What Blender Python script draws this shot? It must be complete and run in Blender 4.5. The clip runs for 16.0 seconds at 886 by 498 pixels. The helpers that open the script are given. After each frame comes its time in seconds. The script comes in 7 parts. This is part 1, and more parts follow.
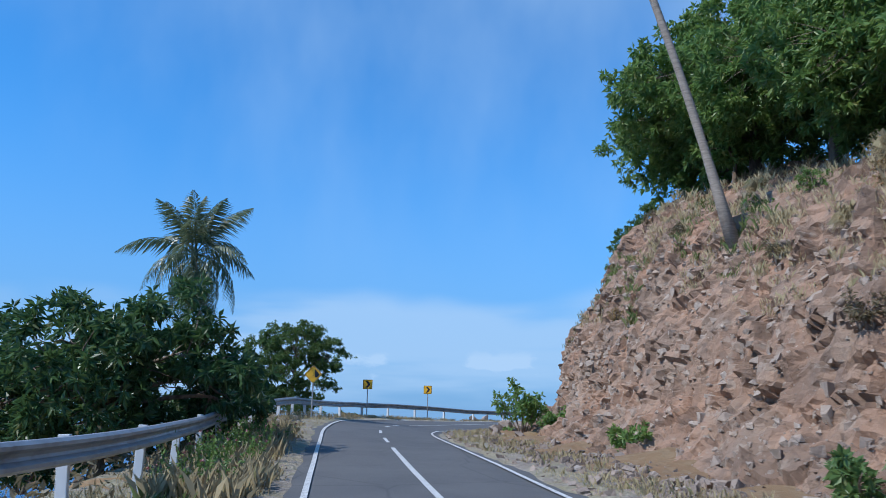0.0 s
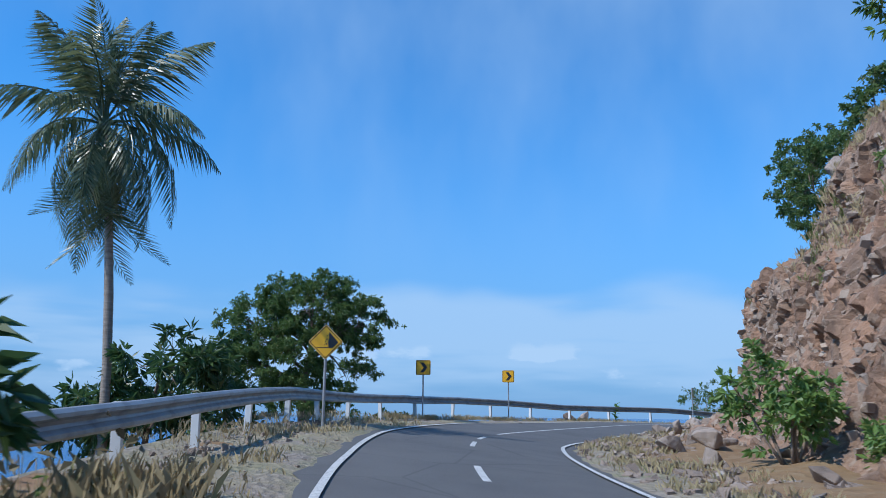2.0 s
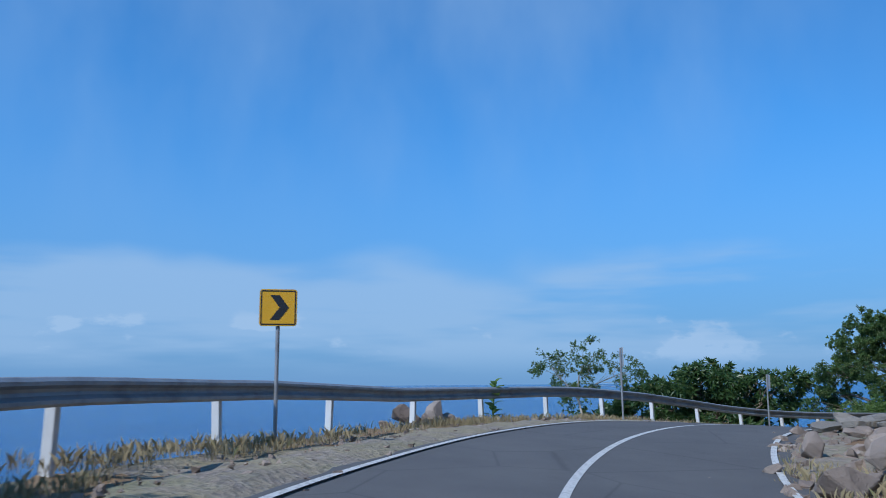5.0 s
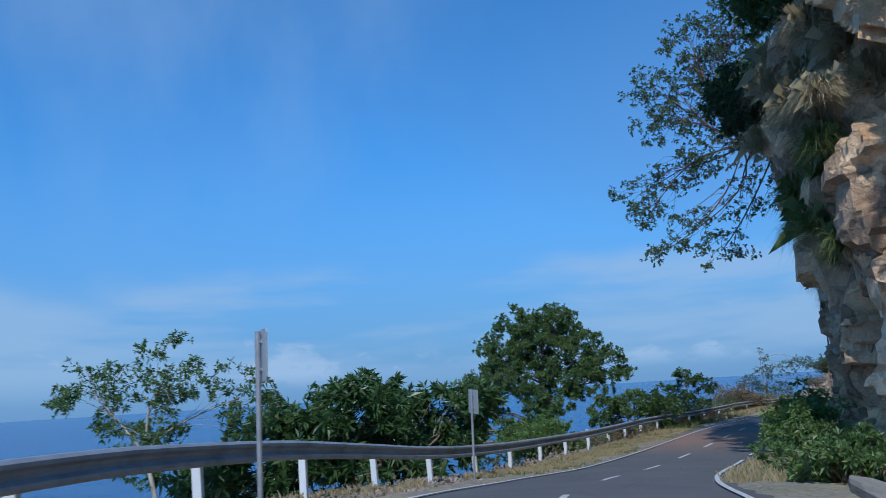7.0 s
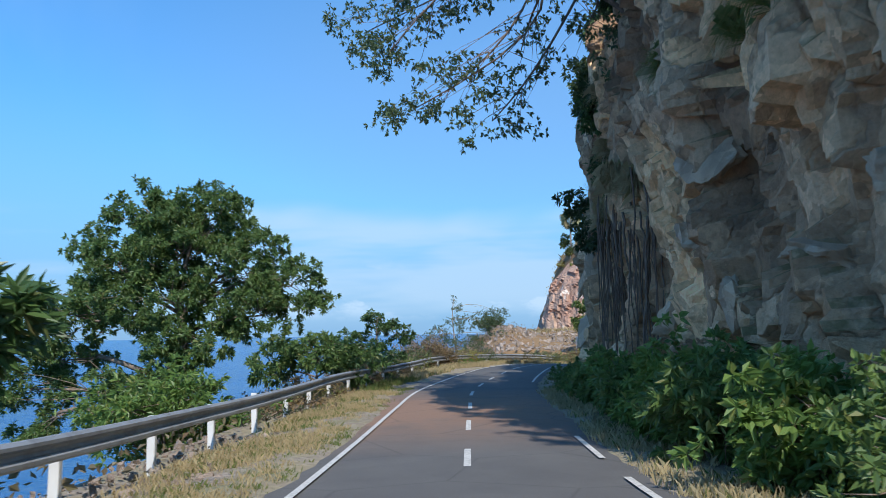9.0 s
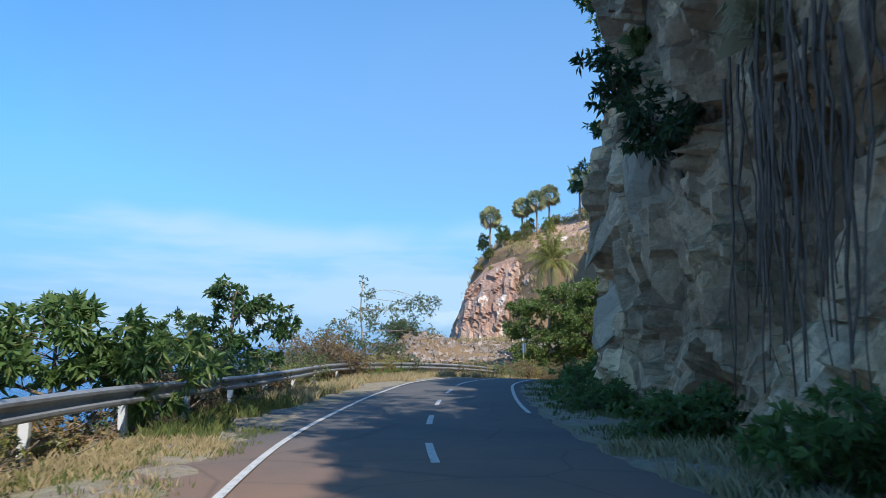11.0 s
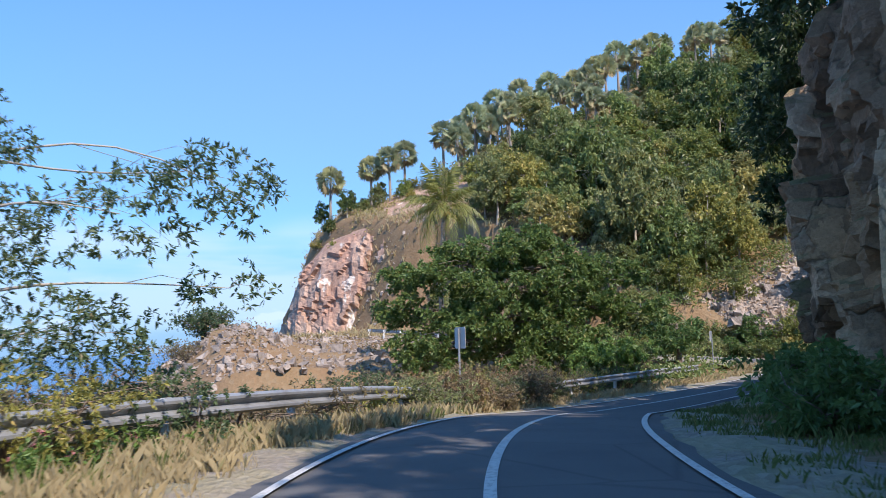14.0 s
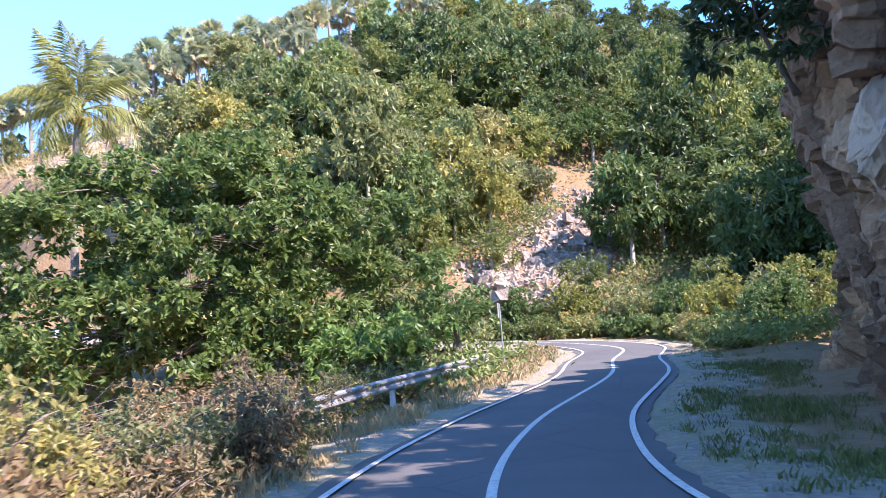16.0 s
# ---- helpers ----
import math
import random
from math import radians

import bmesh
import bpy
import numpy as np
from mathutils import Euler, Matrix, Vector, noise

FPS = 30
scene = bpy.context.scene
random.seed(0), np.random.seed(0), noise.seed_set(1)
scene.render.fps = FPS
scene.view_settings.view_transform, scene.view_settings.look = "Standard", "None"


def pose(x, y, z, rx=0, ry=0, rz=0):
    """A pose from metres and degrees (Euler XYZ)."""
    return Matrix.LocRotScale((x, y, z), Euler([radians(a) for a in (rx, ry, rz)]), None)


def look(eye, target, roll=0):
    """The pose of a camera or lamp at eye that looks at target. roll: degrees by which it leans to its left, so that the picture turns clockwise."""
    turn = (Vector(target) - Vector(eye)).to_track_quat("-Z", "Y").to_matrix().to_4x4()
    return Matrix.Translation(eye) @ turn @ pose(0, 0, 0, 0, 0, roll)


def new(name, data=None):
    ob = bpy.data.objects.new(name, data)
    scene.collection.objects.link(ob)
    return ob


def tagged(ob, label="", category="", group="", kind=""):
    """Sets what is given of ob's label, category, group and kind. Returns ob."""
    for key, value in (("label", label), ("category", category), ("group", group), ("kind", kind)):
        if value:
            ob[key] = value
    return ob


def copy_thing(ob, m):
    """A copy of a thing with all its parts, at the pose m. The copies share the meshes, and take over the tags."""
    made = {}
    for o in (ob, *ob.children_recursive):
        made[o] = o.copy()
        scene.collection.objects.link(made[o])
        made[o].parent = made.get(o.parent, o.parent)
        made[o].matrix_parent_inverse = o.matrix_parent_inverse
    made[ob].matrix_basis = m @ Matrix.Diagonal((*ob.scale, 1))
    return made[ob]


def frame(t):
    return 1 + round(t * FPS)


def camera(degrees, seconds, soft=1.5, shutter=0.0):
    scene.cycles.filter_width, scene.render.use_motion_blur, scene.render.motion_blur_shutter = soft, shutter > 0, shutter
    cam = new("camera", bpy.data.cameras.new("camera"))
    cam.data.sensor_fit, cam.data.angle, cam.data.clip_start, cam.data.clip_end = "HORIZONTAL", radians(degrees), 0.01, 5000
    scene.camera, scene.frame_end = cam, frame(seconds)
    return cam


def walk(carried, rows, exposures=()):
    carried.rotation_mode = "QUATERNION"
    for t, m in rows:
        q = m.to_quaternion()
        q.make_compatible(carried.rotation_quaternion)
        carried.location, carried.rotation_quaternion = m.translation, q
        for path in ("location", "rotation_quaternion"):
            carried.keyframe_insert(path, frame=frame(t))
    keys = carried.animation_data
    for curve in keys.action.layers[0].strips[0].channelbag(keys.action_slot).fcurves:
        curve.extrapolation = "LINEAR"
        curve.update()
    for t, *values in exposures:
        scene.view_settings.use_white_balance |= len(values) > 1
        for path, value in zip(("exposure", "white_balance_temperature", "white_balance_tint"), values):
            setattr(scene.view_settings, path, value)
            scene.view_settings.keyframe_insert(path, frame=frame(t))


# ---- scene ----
import collections
from mathutils.kdtree import KDTree

PATH = [
    (0, (0.0, 0.0, 1.316), (0.0, 1.95, 1.759), 0.9),
    (0.5, (-0.349, 4.38, 1.343), (-0.372, 6.33, 1.79), 1.0),
    (1, (-0.922, 8.799, 1.428), (-0.982, 10.749, 1.868), 0.8),
    (1.5, (-1.554, 13.309, 1.583), (-1.648, 15.261, 2.01), 0.6),
    (2, (-2.151, 17.862, 1.788), (-2.258, 19.814, 2.21), 0.6),
    (2.5, (-2.552, 22.431, 1.986), (-2.657, 24.385, 2.397), 0.4),
    (3, (-2.909, 27.014, 2.199), (-2.967, 28.973, 2.599), -0.3),
    (3.5, (-3.131, 31.53, 2.356), (-3.068, 33.492, 2.742), -0.7),
    (4, (-3.137, 35.94, 2.445), (-2.916, 37.89, 2.827), -0.9),
    (4.5, (-2.808, 40.231, 2.473), (-2.415, 42.158, 2.836), -0.7),
    (5, (-2.086, 44.369, 2.482), (-1.502, 46.25, 2.826), -0.5),
    (5.5, (-0.909, 48.296, 2.501), (-0.105, 50.097, 2.833), -0.6),
    (6, (0.786, 51.925, 2.554), (1.845, 53.589, 2.89), -1.6),
    (6.5, (2.885, 55.25, 2.62), (4.154, 56.752, 2.986), -3.1),
    (7, (5.278, 58.255, 2.701), (6.729, 59.582, 3.067), -3.6),
    (7.5, (7.955, 60.97, 2.699), (9.58, 62.086, 3.04), -2.2),
    (8, (11.009, 63.293, 2.591), (12.753, 64.218, 2.915), -1.7),
    (8.5, (14.391, 65.353, 2.392), (16.222, 66.11, 2.67), -1.8),
    (9, (18.046, 67.183, 2.097), (19.942, 67.78, 2.313), -1.0),
    (9.5, (21.937, 68.758, 1.783), (23.872, 69.22, 1.986), -0.4),
    (10, (26.017, 70.135, 1.534), (27.964, 70.547, 1.738), -0.4),
    (10.5, (30.212, 71.422, 1.391), (32.164, 71.798, 1.615), -0.0),
    (11, (34.503, 72.632, 1.315), (36.456, 72.981, 1.566), 0.4),
    (11.5, (38.867, 73.801, 1.276), (40.823, 74.118, 1.55), 0.6),
    (12, (43.279, 74.985, 1.244), (45.241, 75.253, 1.525), 0.5),
    (12.5, (47.761, 76.015, 1.185), (49.73, 76.239, 1.457), 0.2),
    (13, (52.229, 76.803, 1.155), (54.206, 76.954, 1.416), -0.2),
    (13.5, (56.663, 77.389, 1.156), (58.646, 77.457, 1.408), -0.7),
    (14, (61.052, 77.702, 1.144), (63.035, 77.603, 1.385), -1.8),
    (14.5, (65.399, 77.73, 1.107), (67.366, 77.464, 1.35), -2.6),
    (15, (69.658, 77.249, 1.039), (71.588, 76.782, 1.279), -3.6),
    (15.5, (73.772, 76.338, 0.888), (75.644, 75.668, 1.107), -4.3),
    (16, (77.805, 75.268, 0.701), (79.606, 74.419, 0.892), -4.6),
]
cam = camera(59.9, 16.0, soft=0.8, shutter=0.15)
walk(cam, [(t, look(eye, target, roll)) for t, eye, target, roll in PATH],
     exposures=[(0.0, -0.12, 5720, 10), (3.5, -0.2, 5720, 10), (6.0, -0.52, 5480, 10), (7.5, -0.45, 5560, 10), (8.5, -0.1, 6050, 10), (9.5, 0.25, 6450, 10), (12.0, 0.2, 6350, 11), (13.5, 0.33, 6450, 15), (14.5, 0.55, 6550, 20), (15.5, 1.0, 6550, 24), (16.0, 1.6, 6500, 30)])

# ---------------------------------------------------------------- world and sun
SUN_YAW, SUN_UP = 119.5, 46.0          # degrees; yaw turns left from +y
world = bpy.data.worlds.new("sky")
scene.world = world
world.use_nodes = True
wn, wl = world.node_tree.nodes, world.node_tree.links
wn.clear()


def wnode(kind, **kw):
    n = wn.new(kind)
    for k, v in kw.items():
        if k == "inp":
            for i, val in v.items():
                n.inputs[i].default_value = val
    return n


sky = wn.new("ShaderNodeTexSky")
sky.sky_type = "NISHITA"
sky.sun_disc = False
sky.sun_elevation = radians(SUN_UP)
sky.sun_rotation = radians(-SUN_YAW)
sky.altitude, sky.air_density, sky.dust_density, sky.ozone_density = 10.0, 1.0, 0.35, 4.0
tint = wn.new("ShaderNodeMix")
tint.data_type, tint.blend_type = "RGBA", "MULTIPLY"
tint.inputs[0].default_value = 1.0
tint.inputs[7].default_value = (0.44, 1.0, 1.29, 1.0)
wl.new(sky.outputs[0], tint.inputs[6])
coord = wn.new("ShaderNodeTexCoord")
sep = wn.new("ShaderNodeSeparateXYZ")
wl.new(coord.outputs["Generated"], sep.inputs[0])


def wmath(op, a, b=None, clamp=False):
    n = wn.new("ShaderNodeMath")
    n.operation, n.use_clamp = op, clamp
    for i, v in enumerate((a, b)):
        if v is None:
            continue
        if isinstance(v, (int, float)):
            n.inputs[i].default_value = v
        else:
            wl.new(v, n.inputs[i])
    return n.outputs[0]


def wrange(v, lo, hi, a=0.0, b=1.0):
    n = wn.new("ShaderNodeMapRange")
    n.interpolation_type = "SMOOTHSTEP"
    wl.new(v, n.inputs[0])
    for i, val in enumerate((lo, hi, a, b)):
        n.inputs[i + 1].default_value = val
    return n.outputs[0]


def wnoise(scale, stretch, detail, rough=0.55):
    m = wn.new("ShaderNodeMapping")
    m.inputs["Scale"].default_value = stretch
    wl.new(coord.outputs["Generated"], m.inputs[0])
    n = wn.new("ShaderNodeTexNoise")
    n.inputs["Scale"].default_value, n.inputs["Detail"].default_value = scale, detail
    n.inputs["Roughness"].default_value = rough
    wl.new(m.outputs[0], n.inputs[0])
    return n.outputs["Fac"]


height = sep.outputs["Z"]
# a low bank of haze and cumulus, thin veils of cirrus above
bank = wmath("MULTIPLY", wrange(height, 0.0, 0.05), wrange(wmath("ADD", height, wmath("MULTIPLY", wnoise(3.0, (1, 1, 2), 3), 0.16)), 0.25, 0.20))
bank = wmath("MULTIPLY", bank, wrange(wnoise(2.2, (1, 1, 7), 4), 0.34, 0.56))
puffs = wmath("MULTIPLY", wrange(wnoise(9.0, (1, 1, 2.2), 6), 0.58, 0.66), wmath("MULTIPLY", wrange(height, 0.01, 0.04), wrange(height, 0.10, 0.07)))
veil = wmath("MULTIPLY", wrange(wnoise(1.9, (1.0, 1.0, 0.4), 6, 0.5), 0.40, 0.70), wmath("MULTIPLY", wrange(height, 0.10, 0.35), wrange(sep.outputs["Y"], 0.35, 0.8)))
cover = wmath("ADD", wmath("ADD", wmath("MULTIPLY", bank, 0.66), wmath("MULTIPLY", puffs, 0.6)), wmath("MULTIPLY", veil, 0.55), True)
clouds = wn.new("ShaderNodeMix")
clouds.data_type = "RGBA"
wl.new(cover, clouds.inputs[0])
haze = wn.new("ShaderNodeMix")
haze.data_type = "RGBA"
wl.new(wmath("MAXIMUM", wrange(height, 0.42, -0.02, 0.0, 0.92), wmath("MULTIPLY", wrange(sep.outputs["X"], 0.5, 1.0), wrange(height, 0.75, 0.25, 0.0, 0.62))), haze.inputs[0])
wl.new(tint.outputs[2], haze.inputs[6])
haze.inputs[7].default_value = (1.44, 2.48, 4.15, 1.0)
wl.new(haze.outputs[2], clouds.inputs[6])
clouds.inputs[7].default_value = (3.05, 4.2, 5.45, 1.0)
back = wn.new("ShaderNodeBackground")
back.inputs[1].default_value = 0.165
wl.new(clouds.outputs[2], back.inputs[0])
wout = wn.new("ShaderNodeOutputWorld")
wl.new(back.outputs[0], wout.inputs[0])

sun = new("sun", bpy.data.lights.new("sun", "SUN"))
sun.data.energy, sun.data.angle, sun.data.color = 4.8, radians(0.55), (1.0, 0.93, 0.82)
sy, se = radians(SUN_YAW), radians(SUN_UP)
SUN_DIR = Vector((-math.sin(sy) * math.cos(se), math.cos(sy) * math.cos(se), math.sin(se)))
sun.matrix_world = look(SUN_DIR * 50, (0, 0, 0))


# ---------------------------------------------------------------- materials
class Nodes:
    """A small writer of node materials."""

    def __init__(self, name):
        self.mat = bpy.data.materials.new(name)
        self.mat.use_nodes = True
        self.tree = self.mat.node_tree
        self.bsdf = self.tree.nodes["Principled BSDF"]
        self.out = self.tree.nodes["Material Output"]
        self.pos = self.tree.nodes.new("ShaderNodeNewGeometry")
        self.obj = self.tree.nodes.new("ShaderNodeTexCoord")

    def n(self, kind):
        return self.tree.nodes.new(kind)

    def link(self, a, b):
        self.tree.links.new(a, b)

    def put(self, sock, v):
        if isinstance(v, bpy.types.NodeSocket):
            self.link(v, sock)
        else:
            sock.default_value = v

    def noise(self, scale, detail=4, rough=0.55, stretch=None, world_space=True):
        src = self.pos.outputs["Position"] if world_space else self.obj.outputs["Object"]
        if stretch:
            m = self.n("ShaderNodeMapping")
            m.inputs["Scale"].default_value = stretch
            self.link(src, m.inputs[0])
            src = m.outputs[0]
        t = self.n("ShaderNodeTexNoise")
        t.inputs["Scale"].default_value, t.inputs["Detail"].default_value, t.inputs["Roughness"].default_value = scale, detail, rough
        self.link(src, t.inputs[0])
        return t.outputs["Fac"]

    def voronoi(self, scale, feature="F1", out="Distance", stretch=None):
        src = self.pos.outputs["Position"]
        if stretch:
            m = self.n("ShaderNodeMapping")
            m.inputs["Scale"].default_value = stretch
            self.link(src, m.inputs[0])
            src = m.outputs[0]
        t = self.n("ShaderNodeTexVoronoi")
        t.feature = feature
        t.inputs["Scale"].default_value = scale
        self.link(src, t.inputs[0])
        return t.outputs[out]

    def ramp(self, fac, *stops):
        r = self.n("ShaderNodeValToRGB")
        el = r.color_ramp.elements
        while len(el) < len(stops):
            el.new(0.5)
        for e, (p, c) in zip(el, stops):
            e.position = p
            e.color = (*c, 1) if len(c) == 3 else c
        self.link(fac, r.inputs[0])
        return r.outputs[0]

    def mix(self, fac, a, b, blend="MIX"):
        m = self.n("ShaderNodeMix")
        m.data_type, m.blend_type = "RGBA", blend
        for sock, v in ((m.inputs[0], fac), (m.inputs[6], a), (m.inputs[7], b)):
            if isinstance(v, tuple) and len(v) == 3:
                v = (*v, 1)
            self.put(sock, v)
        return m.outputs[2]

    def math(self, op, a, b=0.0, clamp=False):
        m = self.n("ShaderNodeMath")
        m.operation, m.use_clamp = op, clamp
        self.put(m.inputs[0], a)
        self.put(m.inputs[1], b)
        return m.outputs[0]

    def bump(self, fac, strength, dist, normal=None):
        b = self.n("ShaderNodeBump")
        b.inputs["Strength"].default_value, b.inputs["Distance"].default_value = strength, dist
        self.link(fac, b.inputs["Height"])
        if normal is not None:
            self.link(normal, b.inputs["Normal"])
        return b.outputs[0]

    def done(self, color=None, rough=0.8, metal=0.0, normal=None, spec=None):
        if color is not None:
            self.put(self.bsdf.inputs["Base Color"], (*color, 1) if isinstance(color, tuple) and len(color) == 3 else color)
        self.put(self.bsdf.inputs["Roughness"], rough)
        self.put(self.bsdf.inputs["Metallic"], metal)
        if spec is not None:
            self.put(self.bsdf.inputs["Specular IOR Level"], spec)
        if normal is not None:
            self.link(normal, self.bsdf.inputs["Normal"])
        return self.mat


def m_asphalt():
    m = Nodes("asphalt")
    grain = m.noise(60, 3, 0.7)
    blot = m.noise(0.6, 5, 0.6)
    base = m.mix(m.ramp(blot, (0.3, (0, 0, 0)), (0.7, (1, 1, 1))), (0.066, 0.064, 0.065), (0.108, 0.104, 0.101))
    base = m.mix(m.math("MULTIPLY", grain, 0.55), base, (0.16, 0.155, 0.15))
    # red earth washed over the surface in one stretch of the bend
    p = m.n("ShaderNodeVectorMath")
    p.operation = "DISTANCE"
    m.link(m.pos.outputs["Position"], p.inputs[0])
    p.inputs[1].default_value = (38.5, 74.6, 0.0)
    near = m.math("SUBTRACT", 1.0, m.math("DIVIDE", p.outputs["Value"], 9.0), True)
    dust = m.math("MULTIPLY", near, m.math("MULTIPLY", m.noise(0.8, 5, 0.65), 2.6), True)
    base = m.mix(m.math("MULTIPLY", dust, 0.75), base, (0.27, 0.155, 0.095))
    cracks = m.ramp(m.voronoi(0.35, "DISTANCE_TO_EDGE"), (0.0, (1, 1, 1)), (0.012, (0, 0, 0)))
    base = m.mix(m.math("MULTIPLY", cracks, 0.35), base, (0.03, 0.03, 0.03))
    return m.done(base, 0.82, normal=m.bump(grain, 0.35, 0.01), spec=0.35)


def m_paint(name, col, wear=0.45):
    m = Nodes(name)
    w = m.ramp(m.noise(14, 5, 0.7), (wear - 0.08, (0, 0, 0)), (wear + 0.06, (1, 1, 1)))
    c = m.mix(w, tuple(v * 0.55 for v in col), col)
    c = m.mix(m.math("MULTIPLY", m.noise(1.5, 4), 0.35), c, (0.35, 0.33, 0.30))
    return m.done(c, 0.6)


def m_soil(name, a, b, c, stones=0.5, scale=1.0, turf=0.0):
    m = Nodes(name)
    big = m.noise(0.35 * scale, 6, 0.6)
    fine = m.noise(7 * scale, 6, 0.7)
    col = m.mix(m.ramp(big, (0.35, (0, 0, 0)), (0.65, (1, 1, 1))), a, b)
    col = m.mix(m.math("MULTIPLY", fine, 0.8), col, c)
    peb = m.ramp(m.voronoi(9 * scale, out="Color"), (0.55, (0, 0, 0)), (0.75, (1, 1, 1)))
    col = m.mix(m.math("MULTIPLY", peb, stones), col, tuple(min(0.6, v * 1.5 + 0.05) for v in c))
    if turf:
        patch = m.ramp(m.noise(0.9, 5, 0.65), (0.40, (0, 0, 0)), (0.56, (1, 1, 1)))
        blade = m.mix(m.noise(38, 4, 0.75), (0.17, 0.155, 0.065), (0.46, 0.40, 0.23))
        blade = m.mix(m.ramp(m.noise(0.5, 4), (0.5, (0, 0, 0)), (0.62, (0.7, 0.7, 0.7))), blade, (0.15, 0.19, 0.06))
        col = m.mix(m.math("MULTIPLY", patch, turf), col, blade)
    h = m.math("ADD", fine, m.math("MULTIPLY", m.voronoi(9 * scale), 0.7))
    return m.done(col, 0.95, normal=m.bump(h, 0.8, 0.06), spec=0.2)


def m_rock(name, a, b, dark, pale, veins=0.3, scale=1.0):
    m = Nodes(name)
    info = m.n("ShaderNodeObjectInfo")
    big = m.noise(0.25 * scale, 6, 0.62)
    fine = m.noise(5 * scale, 8, 0.72)
    col = m.mix(m.ramp(big, (0.36, (0, 0, 0)), (0.62, (1, 1, 1))), a, b)
    streak = m.noise(0.9 * scale, 6, 0.65, stretch=(1.0, 1.0, 0.22))
    col = m.mix(m.ramp(streak, (0.50, (0, 0, 0)), (0.68, (0.85, 0.85, 0.85))), col, dark)
    cell = m.voronoi(0.75 * scale, out="Color", stretch=(1.0, 1.0, 1.3))
    col = m.mix(0.75, col, m.ramp(cell, (0.15, (0.5, 0.47, 0.44)), (0.5, (0.9, 0.87, 0.83)), (0.85, (1.25, 1.22, 1.16))), "MULTIPLY")
    chips = m.ramp(m.noise(1.3 * scale, 3, 0.5), (0.60, (0, 0, 0)), (0.64, (1, 1, 1)))
    col = m.mix(m.math("MULTIPLY", chips, veins), col, pale)
    col = m.mix(m.math("MULTIPLY", fine, 0.45), col, dark)
    col = m.mix(m.math("MULTIPLY", info.outputs["Random"], 0.2), col, pale)
    h = m.math("ADD", m.math("MULTIPLY", big, 1.5), m.math("ADD", fine, m.voronoi(1.6 * scale, "DISTANCE_TO_EDGE")))
    return m.done(col, 0.9, normal=m.bump(h, 0.9, 0.09), spec=0.25)


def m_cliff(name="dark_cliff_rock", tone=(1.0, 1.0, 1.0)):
    """Fractured dark rock: brown and grey blocks, paler freshly broken faces, dark seams, run-off stains, moss on ledges."""
    m = Nodes(name)
    warp = m.n("ShaderNodeTexNoise")
    warp.inputs["Scale"].default_value, warp.inputs["Detail"].default_value = 0.9, 4
    m.link(m.pos.outputs["Position"], warp.inputs[0])
    add = m.n("ShaderNodeVectorMath")
    add.operation = "MULTIPLY_ADD"
    m.link(warp.outputs["Color"], add.inputs[0])
    add.inputs[1].default_value = (2.2, 2.2, 2.2)
    m.link(m.pos.outputs["Position"], add.inputs[2])

    def cells(scale, feature, out):
        t = m.n("ShaderNodeTexVoronoi")
        t.feature = feature
        t.inputs["Scale"].default_value = scale
        m.link(add.outputs[0], t.inputs[0])
        return t.outputs[out]

    blocks = cells(0.42, "F1", "Color")
    sepc = m.n("ShaderNodeSeparateColor")
    m.link(blocks, sepc.inputs[0])
    col = m.ramp(sepc.outputs[0], (0.0, (0.27, 0.20, 0.15)), (0.35, (0.42, 0.32, 0.235)), (0.62, (0.54, 0.43, 0.33)), (0.82, (0.70, 0.52, 0.34)), (1.0, (0.76, 0.66, 0.54)))
    small = m.n("ShaderNodeSeparateColor")
    m.link(cells(1.7, "F1", "Color"), small.inputs[0])
    col = m.mix(0.6, col, m.ramp(small.outputs[1], (0.0, (0.55, 0.53, 0.5)), (0.6, (1.0, 0.97, 0.92)), (1.0, (1.5, 1.45, 1.35))), "MULTIPLY")
    stain = m.noise(0.55, 6, 0.62, stretch=(1.0, 1.0, 0.25))
    col = m.mix(m.ramp(stain, (0.52, (0, 0, 0)), (0.70, (0.45, 0.45, 0.45))), col, (0.17, 0.13, 0.10))
    rust = m.ramp(m.noise(0.8, 5, 0.6), (0.56, (0, 0, 0)), (0.68, (0.65, 0.65, 0.65)))
    col = m.mix(rust, col, (0.40, 0.26, 0.155))
    fine = m.noise(7, 8, 0.72)
    col = m.mix(0.75, col, m.ramp(fine, (0.3, (0.7, 0.7, 0.7)), (0.5, (1.05, 1.05, 1.05)), (0.72, (1.4, 1.38, 1.35))), "MULTIPLY")
    seam = m.ramp(cells(0.42, "DISTANCE_TO_EDGE", "Distance"), (0.0, (1, 1, 1)), (0.035, (0, 0, 0)))
    col = m.mix(m.math("MULTIPLY", m.math("MULTIPLY", seam, m.ramp(m.noise(0.7, 3), (0.42, (0, 0, 0)), (0.6, (1, 1, 1)))), 0.6), col, (0.09, 0.075, 0.065))
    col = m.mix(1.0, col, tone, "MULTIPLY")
    nrm = m.n("ShaderNodeSeparateXYZ")
    m.link(m.pos.outputs["Normal"], nrm.inputs[0])
    moss = m.math("MULTIPLY", m.ramp(nrm.outputs[2], (0.25, (0, 0, 0)), (0.7, (1, 1, 1))), m.ramp(m.noise(1.6, 5, 0.6), (0.42, (0, 0, 0)), (0.58, (1, 1, 1))))
    col = m.mix(m.math("MULTIPLY", moss, 0.75), col, (0.13, 0.125, 0.05))
    h = m.math("ADD", m.math("MULTIPLY", m.noise(1.1, 7, 0.65), 2.2), m.math("ADD", m.math("MULTIPLY", fine, 0.7), m.math("MULTIPLY", seam, -0.35)))
